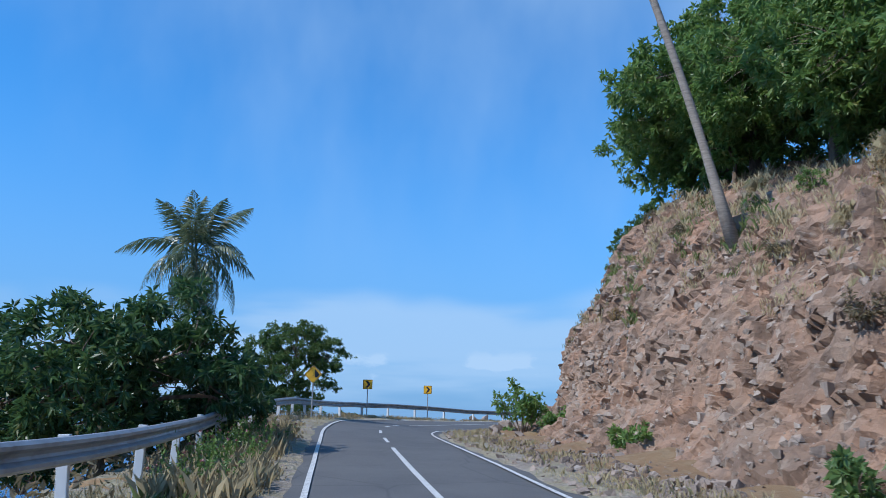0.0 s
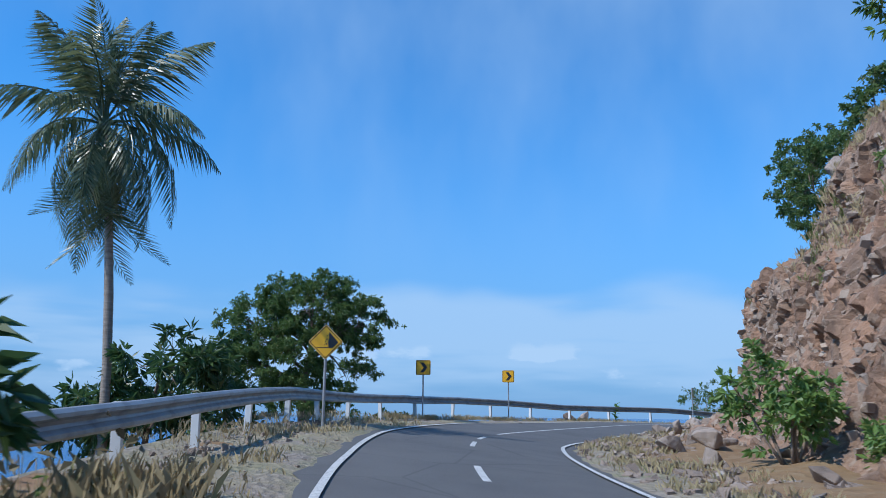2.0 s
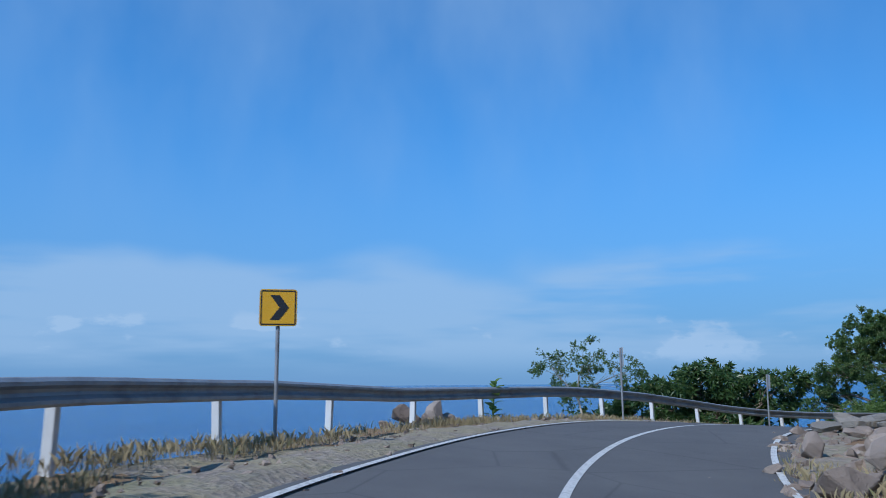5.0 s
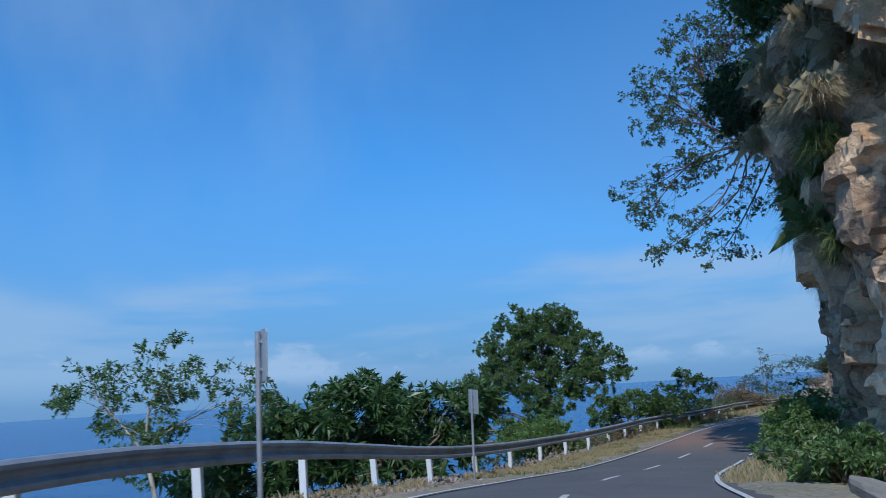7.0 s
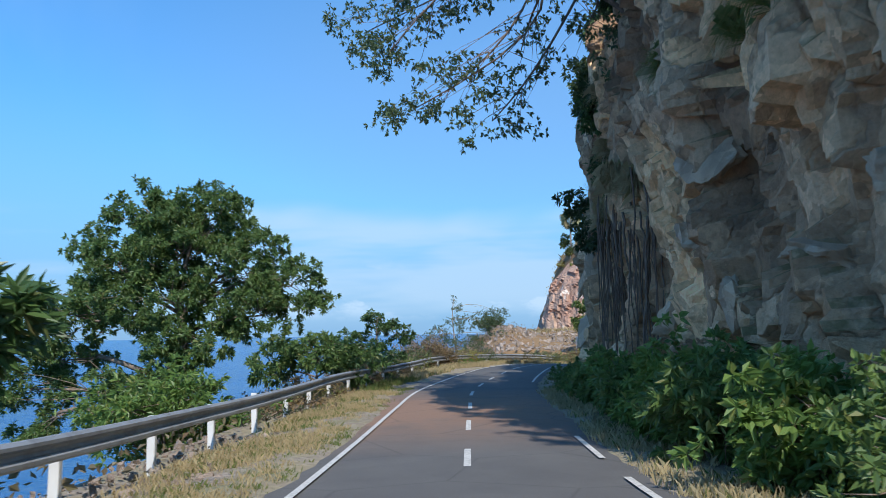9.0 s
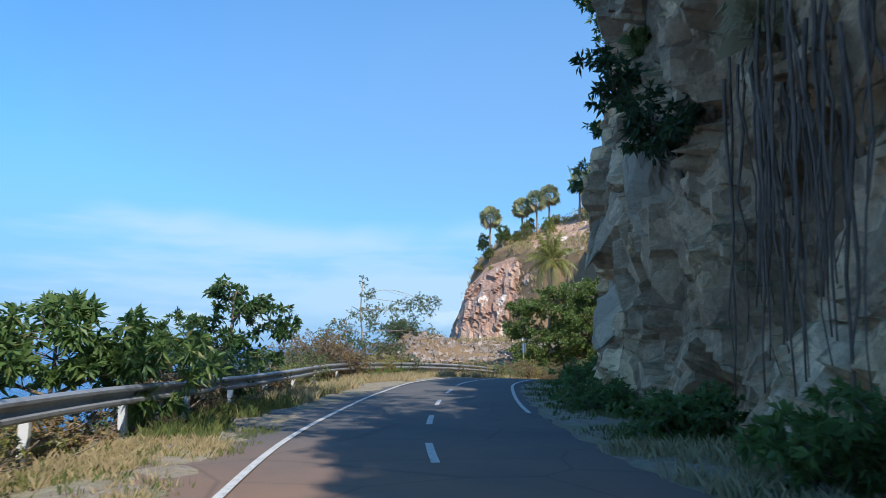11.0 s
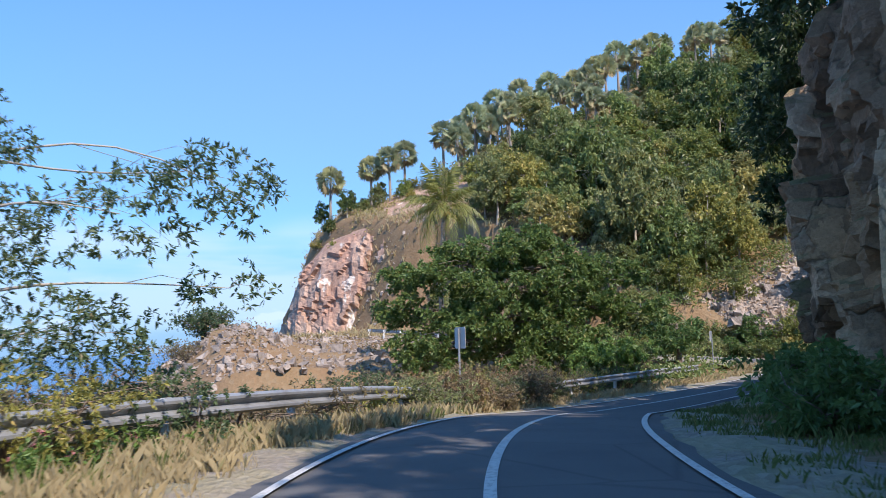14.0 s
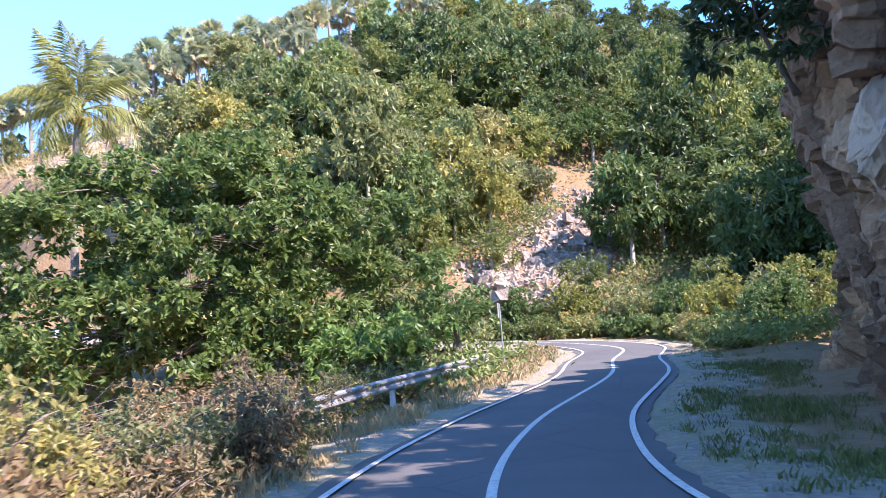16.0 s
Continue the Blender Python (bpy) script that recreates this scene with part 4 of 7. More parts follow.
def frond_mesh(seed, length, arch, mat, pairs=48, width=0.72):
    """A feather palm leaf along +x: an arched rib with leaflets on both sides that hang."""
    r = np.random.default_rng(seed)
    f = np.linspace(0, 1, 12)
    rib = np.stack([length * (f - 0.22 * arch * f ** 2), 0.06 * length * r.normal() * f ** 2, length * (0.42 * f * (1 - 0.3 * arch) - 0.62 * arch * f ** 2.2)], 1)
    pile = Pile()
    pile.add(*tube(rib, np.linspace(0.035, 0.006, 12), 5))
    u = np.repeat(np.linspace(0.16, 0.99, pairs), 2)
    p = np.stack([np.interp(u, f, rib[:, i]) for i in range(3)], 1)
    t = unit(np.stack([np.interp(u, f, np.gradient(rib[:, i])) for i in range(3)], 1))
    side = np.tile([1.0, -1.0], pairs)[:, None] * unit(np.cross(t, (0, 0, 1.0)))
    L = width * length * 0.32 * np.sin(np.pi * (0.12 + 0.86 * u))[:, None] * r.uniform(0.8, 1.15, len(u))[:, None]
    way = unit(side * 0.8 + t * 0.55 + np.array([0, 0, -0.35]) + r.normal(size=p.shape) * 0.10)
    mid, end = p + way * L * 0.5, p + way * L + np.array([0, 0, -1.0]) * L * 0.62
    w = t * 0.026 * length / 3
    v = np.stack([p - w * 0.6, mid - w, end, mid + w], 1).reshape(-1, 3)
    pile.add(v, np.arange(len(u) * 4).reshape(-1, 4))
    return pile.mesh("frond", mat)


def coconut_palm(p, seed, height, lean, fronds, length, mat, label, nuts=0, droop=105, arches=(0.5, 0.9, 1.15, 1.4), stout=1.0, bow=1.0):
    r = np.random.default_rng(seed)
    t = thing("coconut_palm", Matrix.Translation(p), label, "palm tree")
    f1, f2 = 0.35 - 0.2 * bow, 0.7 - 0.2 * bow
    line = catmull([(0, 0, -0.4), (lean[0] * f1, lean[1] * f1, height * 0.35), (lean[0] * f2, lean[1] * f2, height * 0.7), (lean[0], lean[1], height)], 0.3)
    rad = np.interp(np.linspace(0, 1, len(line)), [0, 0.08, 0.2, 1], [0.26, 0.19, 0.15, 0.12]) * stout * (1 + 0.06 * (np.arange(len(line)) % 2))
    put("trunk", mesh_of("trunk", *tube(line, rad, 10), PALMBARK, True), t)
    kinds = [frond_mesh(seed * 10 + k, length, a, mat) for k, a in enumerate(arches)]
    hub = Matrix.Translation((lean[0], lean[1], height - 0.05))
    for k in range(fronds):
        age = k / fronds
        lift = 78 - droop * age + r.uniform(-9, 9)
        m = hub @ Matrix.Rotation(k * 2.39996 + r.uniform(-0.2, 0.2), 4, "Z") @ Matrix.Rotation(radians(-lift), 4, "Y") @ Matrix.Scale(r.uniform(0.82, 1.08), 4)
        put("frond", kinds[min(3, int(age * 4))], t, m)
    bud = mesh_of("crown_shaft", *tube([(0, 0, -0.5), (0, 0, 0), (0.02, 0, 0.5)], [0.13, 0.17, 0.05], 8), mat, True)
    put("crown_shaft", bud, t, hub)
    for k in range(nuts):
        bm = bmesh.new()
        bmesh.ops.create_icosphere(bm, subdivisions=2, radius=0.14, matrix=Matrix.Diagonal((1, 1, 1.25, 1)))
        ob = part("coconut", bm, COCONUT, t, smooth=True)
        a = k * 2.4
        ob.matrix_basis = hub @ Matrix.Translation((0.26 * math.cos(a), 0.26 * math.sin(a), -0.28 - 0.1 * (k % 3)))
    return t


def fan_palm_master(seed, height, leaves=34, size=1.5):
    """A fan palm: straight trunk, a round head of stiff fans and a skirt of dry ones."""
    r = np.random.default_rng(seed)
    t = thing("fan_palm", Matrix.Translation((0, 0, -60)), "tall fan palm with round head of stiff grey-green fans", "palm tree", "fan palms on the hill")
    line = catmull([(0, 0, -0.5), (0.06, 0.02, height * 0.5), (0.1 * r.normal(), 0.1 * r.normal(), height)], 0.8)
    put("trunk", mesh_of("trunk", *tube(line, np.linspace(0.22, 0.14, len(line)), 8), PALMBARK, True), t)
    live, dry = Pile(), Pile()
    for k in range(leaves):
        a, el = k * 2.39996, math.pi / 2 * (1 - 1.75 * k / leaves) + r.uniform(-0.1, 0.1)
        w = np.array([math.cos(a) * math.cos(el), math.sin(a) * math.cos(el), math.sin(el)])
        pile = dry if k > leaves * 0.84 else live
        stalk = line[-1] + np.outer(np.linspace(0, 1, 3), w * size * 0.8)
        pile.add(*tube(stalk, [0.03, 0.02, 0.015], 4))
        side = unit(np.cross(w, r.normal(size=3)))
        nrm = np.cross(side, w)
        ang = np.linspace(-1.9, 1.9, 15)
        ray_ = np.cos(ang)[:, None] * w + np.sin(ang)[:, None] * side + nrm * 0.12 * np.abs(ang)[:, None] + r.normal(size=(15, 3)) * 0.05
        tip = stalk[-1] + ray_ * size * 0.72 * r.uniform(0.85, 1.1, 15)[:, None] - np.array([0, 0, 0.10])
        wd = unit(np.cross(ray_, nrm)) * 0.085 * size
        mid = stalk[-1] + ray_ * size * 0.40
        v = np.stack([np.repeat(stalk[-1:], 15, 0), mid - wd, tip, mid + wd], 1).reshape(-1, 3)
        pile.add(v, np.arange(60).reshape(-1, 4))
    put("head", live.mesh("head", FAN), t)
    put("dry_skirt", dry.mesh("dry_skirt", GRASS_DRY), t)
    return t


def grass_patch(name, pts, seed, height, mat, label, blades=9, lean=0.55, width=0.0032):
    """Tufts of thin blades on the given root points; nobody could count them."""
    r = np.random.default_rng(seed)
    n = len(pts)
    blades = int(blades * 1.5)
    P = np.repeat(pts, blades, 0) + np.concatenate([r.normal(size=(n * blades, 2)) * 0.09, np.zeros((n * blades, 1))], 1)
    tall = np.repeat(r.uniform(0.35, 1.35, n), blades) * height * r.uniform(0.4, 1.2, n * blades)
    a = r.uniform(0, 2 * np.pi, n * blades)
    out = np.stack([np.cos(a), np.sin(a), np.zeros_like(a)], 1)
    side = np.stack([-np.sin(a), np.cos(a), np.zeros_like(a)], 1) * width
    b = lean * r.uniform(0.2, 1.0, n * blades)
    mid = P + out * (tall * b * 0.35)[:, None] + np.array([0, 0, 1.0]) * (tall * 0.6)[:, None]
    tip = P + out * (tall * b)[:, None] + np.array([0, 0, 1.0]) * (tall * (1 - 0.3 * b))[:, None]
    v = np.stack([P - side, P + side, mid + side * 0.7, tip, mid - side * 0.7], 1).reshape(-1, 3)
    f = np.arange(len(P) * 5).reshape(-1, 5)
    ob = put(name, mesh_of(name, v, f, mat))
    return tagged(ob, label, "grass", kind="stuff")


def verge_points(s0, s1, d0, d1, n, seed, clump=0.35):
    """Root points scattered unevenly between two offsets."""
    r = np.random.default_rng(seed)
    s, d = r.uniform(s0, s1, n * 3), r.uniform(0, 1, n * 3)
    keep = (np.sin(s * 0.9 + 3 * d) + np.sin(s * 2.3 + 1.7) * np.cos(d * 5) + r.normal(size=n * 3) * 0.8) > clump
    s, d = s[keep][:n], d[keep][:n]
    a = d0(s) if callable(d0) else d0
    b = d1(s) if callable(d1) else d1
    dd = a + (b - a) * d
    p = at(s, dd, -0.06)
    return p


# ---------------------------------------------------------------- rocks
def rock_mesh(seed, mat, flat=0.75):
    """An angular broken stone about 1 m across."""
    r = np.random.default_rng(seed)
    bm = bmesh.new()
    pts = unit(r.normal(size=(15, 3))) * r.uniform(0.38, 0.56, 15)[:, None] * np.array([1.0, 0.8, flat])
    for p in pts:
        bm.verts.new(p)
    res = bmesh.ops.convex_hull(bm, input=bm.verts)
    bmesh.ops.delete(bm, geom=[g for g in res["geom_interior"] if isinstance(g, bmesh.types.BMVert)], context="VERTS")
    bmesh.ops.bevel(bm, geom=list(bm.edges), offset=0.018, segments=1, affect="EDGES")
    me = bpy.data.meshes.new("rock")
    bm.to_mesh(me)
    bm.free()
    me.materials.append(mat)
    return me


ROCKS = [rock_mesh(k, STONE, 0.5 + 0.08 * (k % 5)) for k in range(9)]
SLABS = [rock_mesh(60 + k, SLAB, 0.38 + 0.06 * (k % 4)) for k in range(8)]


def slab_mesh(seed, mat):
    """A broken flat slab about 1 m across, one ninth as thick, with chipped edges."""
    r = np.random.default_rng(seed)
    n = 9
    a = np.arange(n) * 2 * np.pi / n + r.uniform(-0.22, 0.22, n)
    rad = r.uniform(0.40, 0.58, n)
    bm = bmesh.new()
    ring = [bm.verts.new((rad[k] * math.cos(a[k]), 0.7 * rad[k] * math.sin(a[k]), 0.055 + r.uniform(-0.012, 0.012))) for k in range(n)]
    low = [bm.verts.new((v.co.x * r.uniform(0.86, 1.02), v.co.y * r.uniform(0.86, 1.02), -0.055)) for v in ring]
    bm.faces.new(ring)
    bm.faces.new(low[::-1])
    for k in range(n):
        bm.faces.new((ring[k], low[k], low[(k + 1) % n], ring[(k + 1) % n]))
    bmesh.ops.bevel(bm, geom=list(bm.edges), offset=0.010, segments=1, affect="EDGES")
    me = bpy.data.meshes.new("slab")
    bm.to_mesh(me)
    bm.free()
    me.materials.append(mat)
    return me


def block_mesh(seed, mat):
    """A large broken block about 1 m across, its faces chipped and uneven."""
    r = np.random.default_rng(seed)
    bm = bmesh.new()
    for p in unit(r.normal(size=(13, 3))) * r.uniform(0.40, 0.60, 13)[:, None]:
        bm.verts.new(p)
    res = bmesh.ops.convex_hull(bm, input=bm.verts)
    bmesh.ops.delete(bm, geom=[g for g in res["geom_interior"] if isinstance(g, bmesh.types.BMVert)], context="VERTS")
    bmesh.ops.subdivide_edges(bm, edges=list(bm.edges), cuts=7, use_grid_fill=True)
    bmesh.ops.triangulate(bm, faces=list(bm.faces))
    for v in bm.verts:
        c = v.co * 3.1 + Vector((seed * 1.7, 0, 0))
        chip = noise.cell(c * 1.3)
        v.co += v.co.normalized() * (0.085 * noise.noise(c) + 0.045 * noise.noise(c * 2.7) + 0.022 * noise.noise(c * 6.5) - 0.05 * chip * chip)
    me = bpy.data.meshes.new("rock_block")
    bm.to_mesh(me)
    bm.free()
    me.materials.append(mat)
    return me


def rock_pose(p, size, r, sink=0.25):
    turn = Euler((r.uniform(-0.5, 0.5), r.uniform(-0.5, 0.5), r.uniform(0, 6.28)))
    return Matrix.LocRotScale((p[0], p[1], p[2] + size * (0.3 - sink)), turn, (size * r.uniform(0.8, 1.25), size * r.uniform(0.8, 1.2), size * r.uniform(0.75, 1.05)))


def nearest(points, seeds):
    """For each point the number of the seed nearest to it."""
    kd = KDTree(len(seeds))
    for i, p in enumerate(seeds.tolist()):
        kd.insert(p, i)
    kd.balance()
    return np.fromiter((kd.find(p)[1] for p in points.tolist()), int, len(points))


def cliff(name, rows_s, face, label, mat, seed, du=0.28, dv=0.28, big=2.6, small=0.8, depth=0.75, category="cliff", smooth=False, tall=1.0):
    """A broken rock face beside the road. face(s) gives, at s, a list of (offset, height) points from the toe to behind the top."""
    r = np.random.default_rng(seed)
    s = np.arange(rows_s[0], rows_s[1] + du, du)
    prof = [np.array(face(q), float) for q in s]
    k = int(max(np.linalg.norm(np.diff(p, axis=0), axis=1).sum() for p in prof) / dv)
    v = np.empty((len(s), k, 3))
    for i, (q, p) in enumerate(zip(s, prof)):
        seg = np.concatenate([[0], np.cumsum(np.linalg.norm(np.diff(p, axis=0), axis=1))])
        u = np.linspace(0, seg[-1], k)
        d, h = np.interp(u, seg, p[:, 0]), np.interp(u, seg, p[:, 1])
        v[i] = at(np.full(k, q), d)
        v[i, :, 2] = np.interp(q, SAT, ROAD[:, 2]) + h
    du_, dv_ = np.gradient(v, axis=0), np.gradient(v, axis=1)
    n = unit(np.cross(dv_, du_))
    flat = v.reshape(-1, 3)
    nn = n.reshape(-1, 3)
    push = np.zeros(len(flat))
    lo, hi = flat.min(0), flat.max(0)
    for size, amount in ((big, depth), (small * 1.5, depth * 0.36), (small * 0.6, depth * 0.15)):
        count = int(min(2600, np.prod((hi - lo)[:2] / size + 1) * ((hi - lo)[2] / size + 1)))
        warp = flat + 0.12 * size * np.stack([ripple(flat[:, 1], flat[:, 2], 1.9 / size), ripple(flat[:, 0], flat[:, 2], 1.7 / size), ripple(flat[:, 0], flat[:, 1], 2.1 / size)], 1)
        pick = flat[r.choice(len(flat), min(count, len(flat) // 3), replace=False)] + r.normal(size=(min(count, len(flat) // 3), 3)) * size * 0.3
        near = nearest(warp * np.array([1.0, 1.0, tall]), pick * np.array([1.0, 1.0, tall]))
        off = r.uniform(-1, 1, len(pick))
        tilt = r.normal(size=(len(pick), 3)) * 0.75 / size
        push += amount * (off[near] + ((flat - pick[near]) * tilt[near]).sum(1))
    edge = np.minimum(1.0, np.minimum(np.arange(len(s)), np.arange(len(s))[::-1]) / 4.0)
    flat = flat + nn * (push * np.repeat(edge, k))[:, None]
    ii_ = np.arange(len(flat)).reshape(len(s), k)
    f = np.stack([ii_[:-1, :-1], ii_[1:, :-1], ii_[1:, 1:], ii_[:-1, 1:]], -1).reshape(-1, 4)[:, ::-1]
    ob = put(name, mesh_of(name, flat, f, mat, smooth))
    tagged(ob, label, category, kind="structure")
    return ob, flat.reshape(len(s), k, 3), n

# ================================================================ cut slope of red earth and stones
def face_one(s):
    """Steep cut with a brow that climbs along the road; a lower step juts out where the road bends."""
    x = s - S_C1
    f = np.interp(s, [S_C1END - 1, S_C1END + 1.5, S_C1END + 4], [1.0, 0.6, 0.05])
    db = np.interp(x, [-5, 6, 11, 16, 21, 25.5, 30, 36, 43, 50], [9.7, 9.9, 10.1, 10.7, 11.2, 11.4, 11.7, 12.0, 11.5, 10.9])
    hb = np.interp(x, [-5, 6, 11, 16, 21, 25.5, 30, 36, 43, 50], [5.7, 6.1, 6.4, 7.4, 8.4, 9.2, 9.8, 10.3, 10.8, 10.8])
    near = [(5.6, -0.5), (6.7, 0.2), (7.8, 1.2), (8.15, 2.2), (8.6, 3.6), (0.5 * (8.6 + db), 0.5 * (3.6 + 0.88 * hb)), (db - 0.25, 0.88 * hb), (db + 0.1, hb), (db + 1.2, hb + 0.55), (db + 3.0, hb + 1.6), (db + 7.0, hb + 3.0)]
    n = float(np.interp(x, [36, 42], [0.0, 1.4]))
    end = [(6.6 - n, -0.5), (7.6 - n, 0.3), (8.5 - n, 1.2), (8.9 - n, 2.8), (9.15 - n, 4.3), (9.45 - n, 5.4), (10.7 - 0.5 * n, 6.2), (10.9, 8.2), (db, hb - 0.6), (db + 2.2, hb + 0.8), (db + 6.0, hb + 2.6)]
    k = float(np.interp(x, [26, 33], [0.0, 1.0]))
    away = 1.1 * max(0.0, s - S_C1END)
    return [(a[0] + (b[0] - a[0]) * k + away, f * (a[1] + (b[1] - a[1]) * k)) for a, b in zip(near, end)]


cliff_one, C1, N1 = cliff("embankment", (s_near(1.6, -8), S_C1END + 4), face_one, "steep cut slope of red-brown earth and broken stones", EARTH, 11, 0.12, 0.12, 1.2, 0.26, 0.20, "embankment")
q = np.random.default_rng(21)
count = 0
for k in range(2600):
    i, j = q.integers(4, C1.shape[0] - 4), q.integers(2, int(C1.shape[1] * 0.50))
    p = C1[i, j]
    size = 0.20 + 0.60 * q.uniform() ** 2.2
    if p[1] < 8 and size < 0.3:
        continue
    put("stone", SLABS[q.integers(0, 8)], cliff_one, rock_pose(p, size, q, 0.36))
    count += 1
    if count >= 300:
        break

# ================================================================ dark overhanging cliff
def face_two(s):
    h = np.interp(s, [S_C2 - 12, S_C2 - 4, S_C2 + 4, S_C2 + 16, S_C2 + 28, S_C2 + 38, S_C2 + 48, S_C2END - 10, S_C2END + 2], [7.0, 12.0, 14.0, 14.0, 13.8, 12.5, 8.8, 8.4, 8.6])
    hang = np.interp(s, [S_C2 - 6, S_C2 + 2, S_C2 + 10, S_C2 + 14, S_C2 + 22, S_C2 + 30, S_C2 + 36, S_C2 + 50, S_C2 + 60, S_C2END], [0.0, 0.5, 0.9, 0.7, 0.6, 0.0, -0.9, -0.9, 0.0, 0.8])
    b = np.interp(s - S_C2, [-12, -6, -3, 3, 8, 12, 16, 20, 24, 30, 33.5, 36, 40, 47, 52, 56, 68, 72, 80, 83], [11.5, 7.4, 5.9, 5.4, 5.4, 5.6, 5.5, 5.6, 5.7, 5.2, 4.8, 5.5, 6.2, 6.9, 6.9, 6.2, 6.2, 6.1, 7.2, 9.5])
    return [(b - 0.9, -0.5), (b - 0.3, 0.3), (b + 0.2, 0.12 * h), (b + 0.1, 0.28 * h), (b - 0.4 * hang, 0.48 * h), (b - 0.8 * hang, 0.68 * h), (b - hang, 0.86 * h), (b + 0.5, 0.96 * h), (b + 3.0, 1.02 * h), (b + 7.0, 1.06 * h)]


cliff_two, C2A, N2 = cliff("cliff", (S_C2 - 12, S_C2 + 54.75), face_two, "dark fractured rock cliff overhanging the road", BASALT, 12, 0.15, 0.15, 3.2, 1.1, 0.62, tall=0.6)
cliff_three, C2B, N2 = cliff("cliff", (S_C2 + 54.3, S_C2END + 3), face_two, "brown shaded rock cliff with pale streaks at the bend", BROWN_SHADED, 14, 0.15, 0.15, 3.0, 1.1, 0.62, tall=0.5)

# large fresh blocks standing out of the face
q = np.random.default_rng(33)
blocks = [(9.6, 5.4, 5.7, 3.0, 2.3), (11.6, 5.6, 4.1, 2.6, 1.7), (9.2, 5.5, 2.6, 2.4, 1.8), (13.4, 5.6, 2.4, 2.2, 1.8), (5.2, 5.6, 3.2, 2.4, 2.0), (12.0, 5.5, 7.8, 2.4, 2.2), (3.0, 5.7, 3.8, 2.0, 1.8), (-1.0, 6.1, 3.2, 2.0, 2.0),
          (29.0, 5.6, 5.2, 2.6, 3.8), (31.5, 5.4, 2.6, 2.4, 3.4), (34.0, 5.5, 5.2, 2.4, 4.2), (36.5, 6.1, 3.0, 2.2, 3.4), (39.5, 6.9, 4.4, 2.4, 4.0), (43.0, 7.3, 2.8, 2.2, 3.2), (46.5, 7.6, 4.2, 2.4, 4.4), (50.0, 7.6, 4.8, 2.2, 4.0), (52.0, 7.5, 2.4, 2.2, 3.0), (68.0, 6.7, 4.6, 2.2, 3.0)]
for k, (ds, d, h, wide_, high) in enumerate(blocks):
    p = at(S_C2 + ds, d - (0.25 if ds < 15 else 0.45))
    m = Matrix.LocRotScale((p[0], p[1], np.interp(S_C2 + ds, SAT, ROAD[:, 2]) + h), Euler((q.uniform(-0.35, 0.35), q.uniform(-0.35, 0.35), radians(heading(S_C2 + ds)) + q.uniform(-0.4, 0.4))), (q.uniform(1.1, 1.5), wide_ * (0.66 if ds < 15 else 1.0), high * (0.7 if ds < 15 else 1.0)))
    put("rock_block", block_mesh(600 + k, FRESH), cliff_two if ds < 54 else cliff_three, m, "paler freshly broken block of rock")

# low broken bank between the two
def face_gap(s):
    return [(6.6, -0.5), (8.0, 0.1), (9.6, 0.9), (11.0, 3.0), (12.0, 6.5), (13.5, 9.5), (16.0, 11.5), (19.0, 12.0)]


bank_gap, C3, N3 = cliff("embankment", (S_C1END + 4, S_C2 - 6), face_gap, "broken bank of brown rock and earth behind rubble", EARTH, 13, 0.45, 0.45, 2.4, 0.9, 0.5, "embankment")

# ================================================================ far cliff and hill over the bay
def far_face():
    r = np.random.default_rng(5)
    y = np.arange(58, 95, 0.35)
    k = 64
    v = np.empty((len(y), k, 3))
    for i, yy in enumerate(y):
        x0 = np.interp(yy, [58, 70, 80, 88, 91, 95], [139, 143, 147, 151, 154, 166])
        topz = np.interp(yy, [58, 70, 80, 87, 90.5, 92.5, 94], [19, 18.6, 16.4, 13.2, 11.2, 8.6, 1.0])
        base = 2.4
        f = np.linspace(0, 1, k)
        x = x0 + np.interp(f, [0, 0.15, 0.6, 0.82, 1], [0.0, 1.0, 3.0, 6.0, 16.0])
        z = np.interp(f, [0, 0.15, 0.6, 0.82, 1], [base - 1, base + 2.0, base + 0.68 * (topz - base), topz, topz + 4.0 * np.interp(yy, [88, 94], [1, -0.3])])
        v[i] = np.stack([x, np.full(k, yy), z], 1)
    flat = v.reshape(-1, 3)
    push = np.zeros(len(flat))
    for size, amount in ((6.0, 0.7), (2.4, 0.16), (1.0, 0.05)):
        pick = flat[r.choice(len(flat), (200 if size > 3 else 500 if size > 2 else 1500), replace=False)]
        tall = np.array([1.0, 1.0, 0.4])
        near = nearest(flat * tall, pick * tall)
        push += amount * (r.uniform(-1, 1, len(pick))[near] + ((flat - pick[near]) * (r.normal(size=(len(pick), 3)) * 0.5 / size)[near]).sum(1))
    fade = np.tile(np.interp(np.linspace(0, 1, k), [0, 0.05, 0.75, 0.85], [0.3, 1, 1, 0.1]), len(y))
    flat = flat + np.array([-0.9, 0.2, 0.3]) * (push * fade)[:, None]
    i_ = np.arange(len(flat)).reshape(len(y), k)
    f = np.stack([i_[:-1, :-1], i_[:-1, 1:], i_[1:, 1:], i_[1:, :-1]], -1).reshape(-1, 4)
    ob = put("far_cliff", mesh_of("far_cliff", flat, f, CLIFF_FAR))
    tagged(ob, "reddish bare rock cliff at the foot of the far hill", "cliff", kind="structure")


far_face()

# ================================================================ signs
def on_ground(x, y, dz=0.0):
    return (x, y, z_at(x, y) + dz)


def beside(x, y):
    """A place on the verge near x, y."""
    k = np.hypot(ROAD[:, 0] - x, ROAD[:, 1] - y).argmin()
    d = float(((np.array([x, y]) - ROAD[k, :2]) * RIGHT[k]).sum())
    return (x, y, float(at(SAT[k], d, -0.05)[2]))


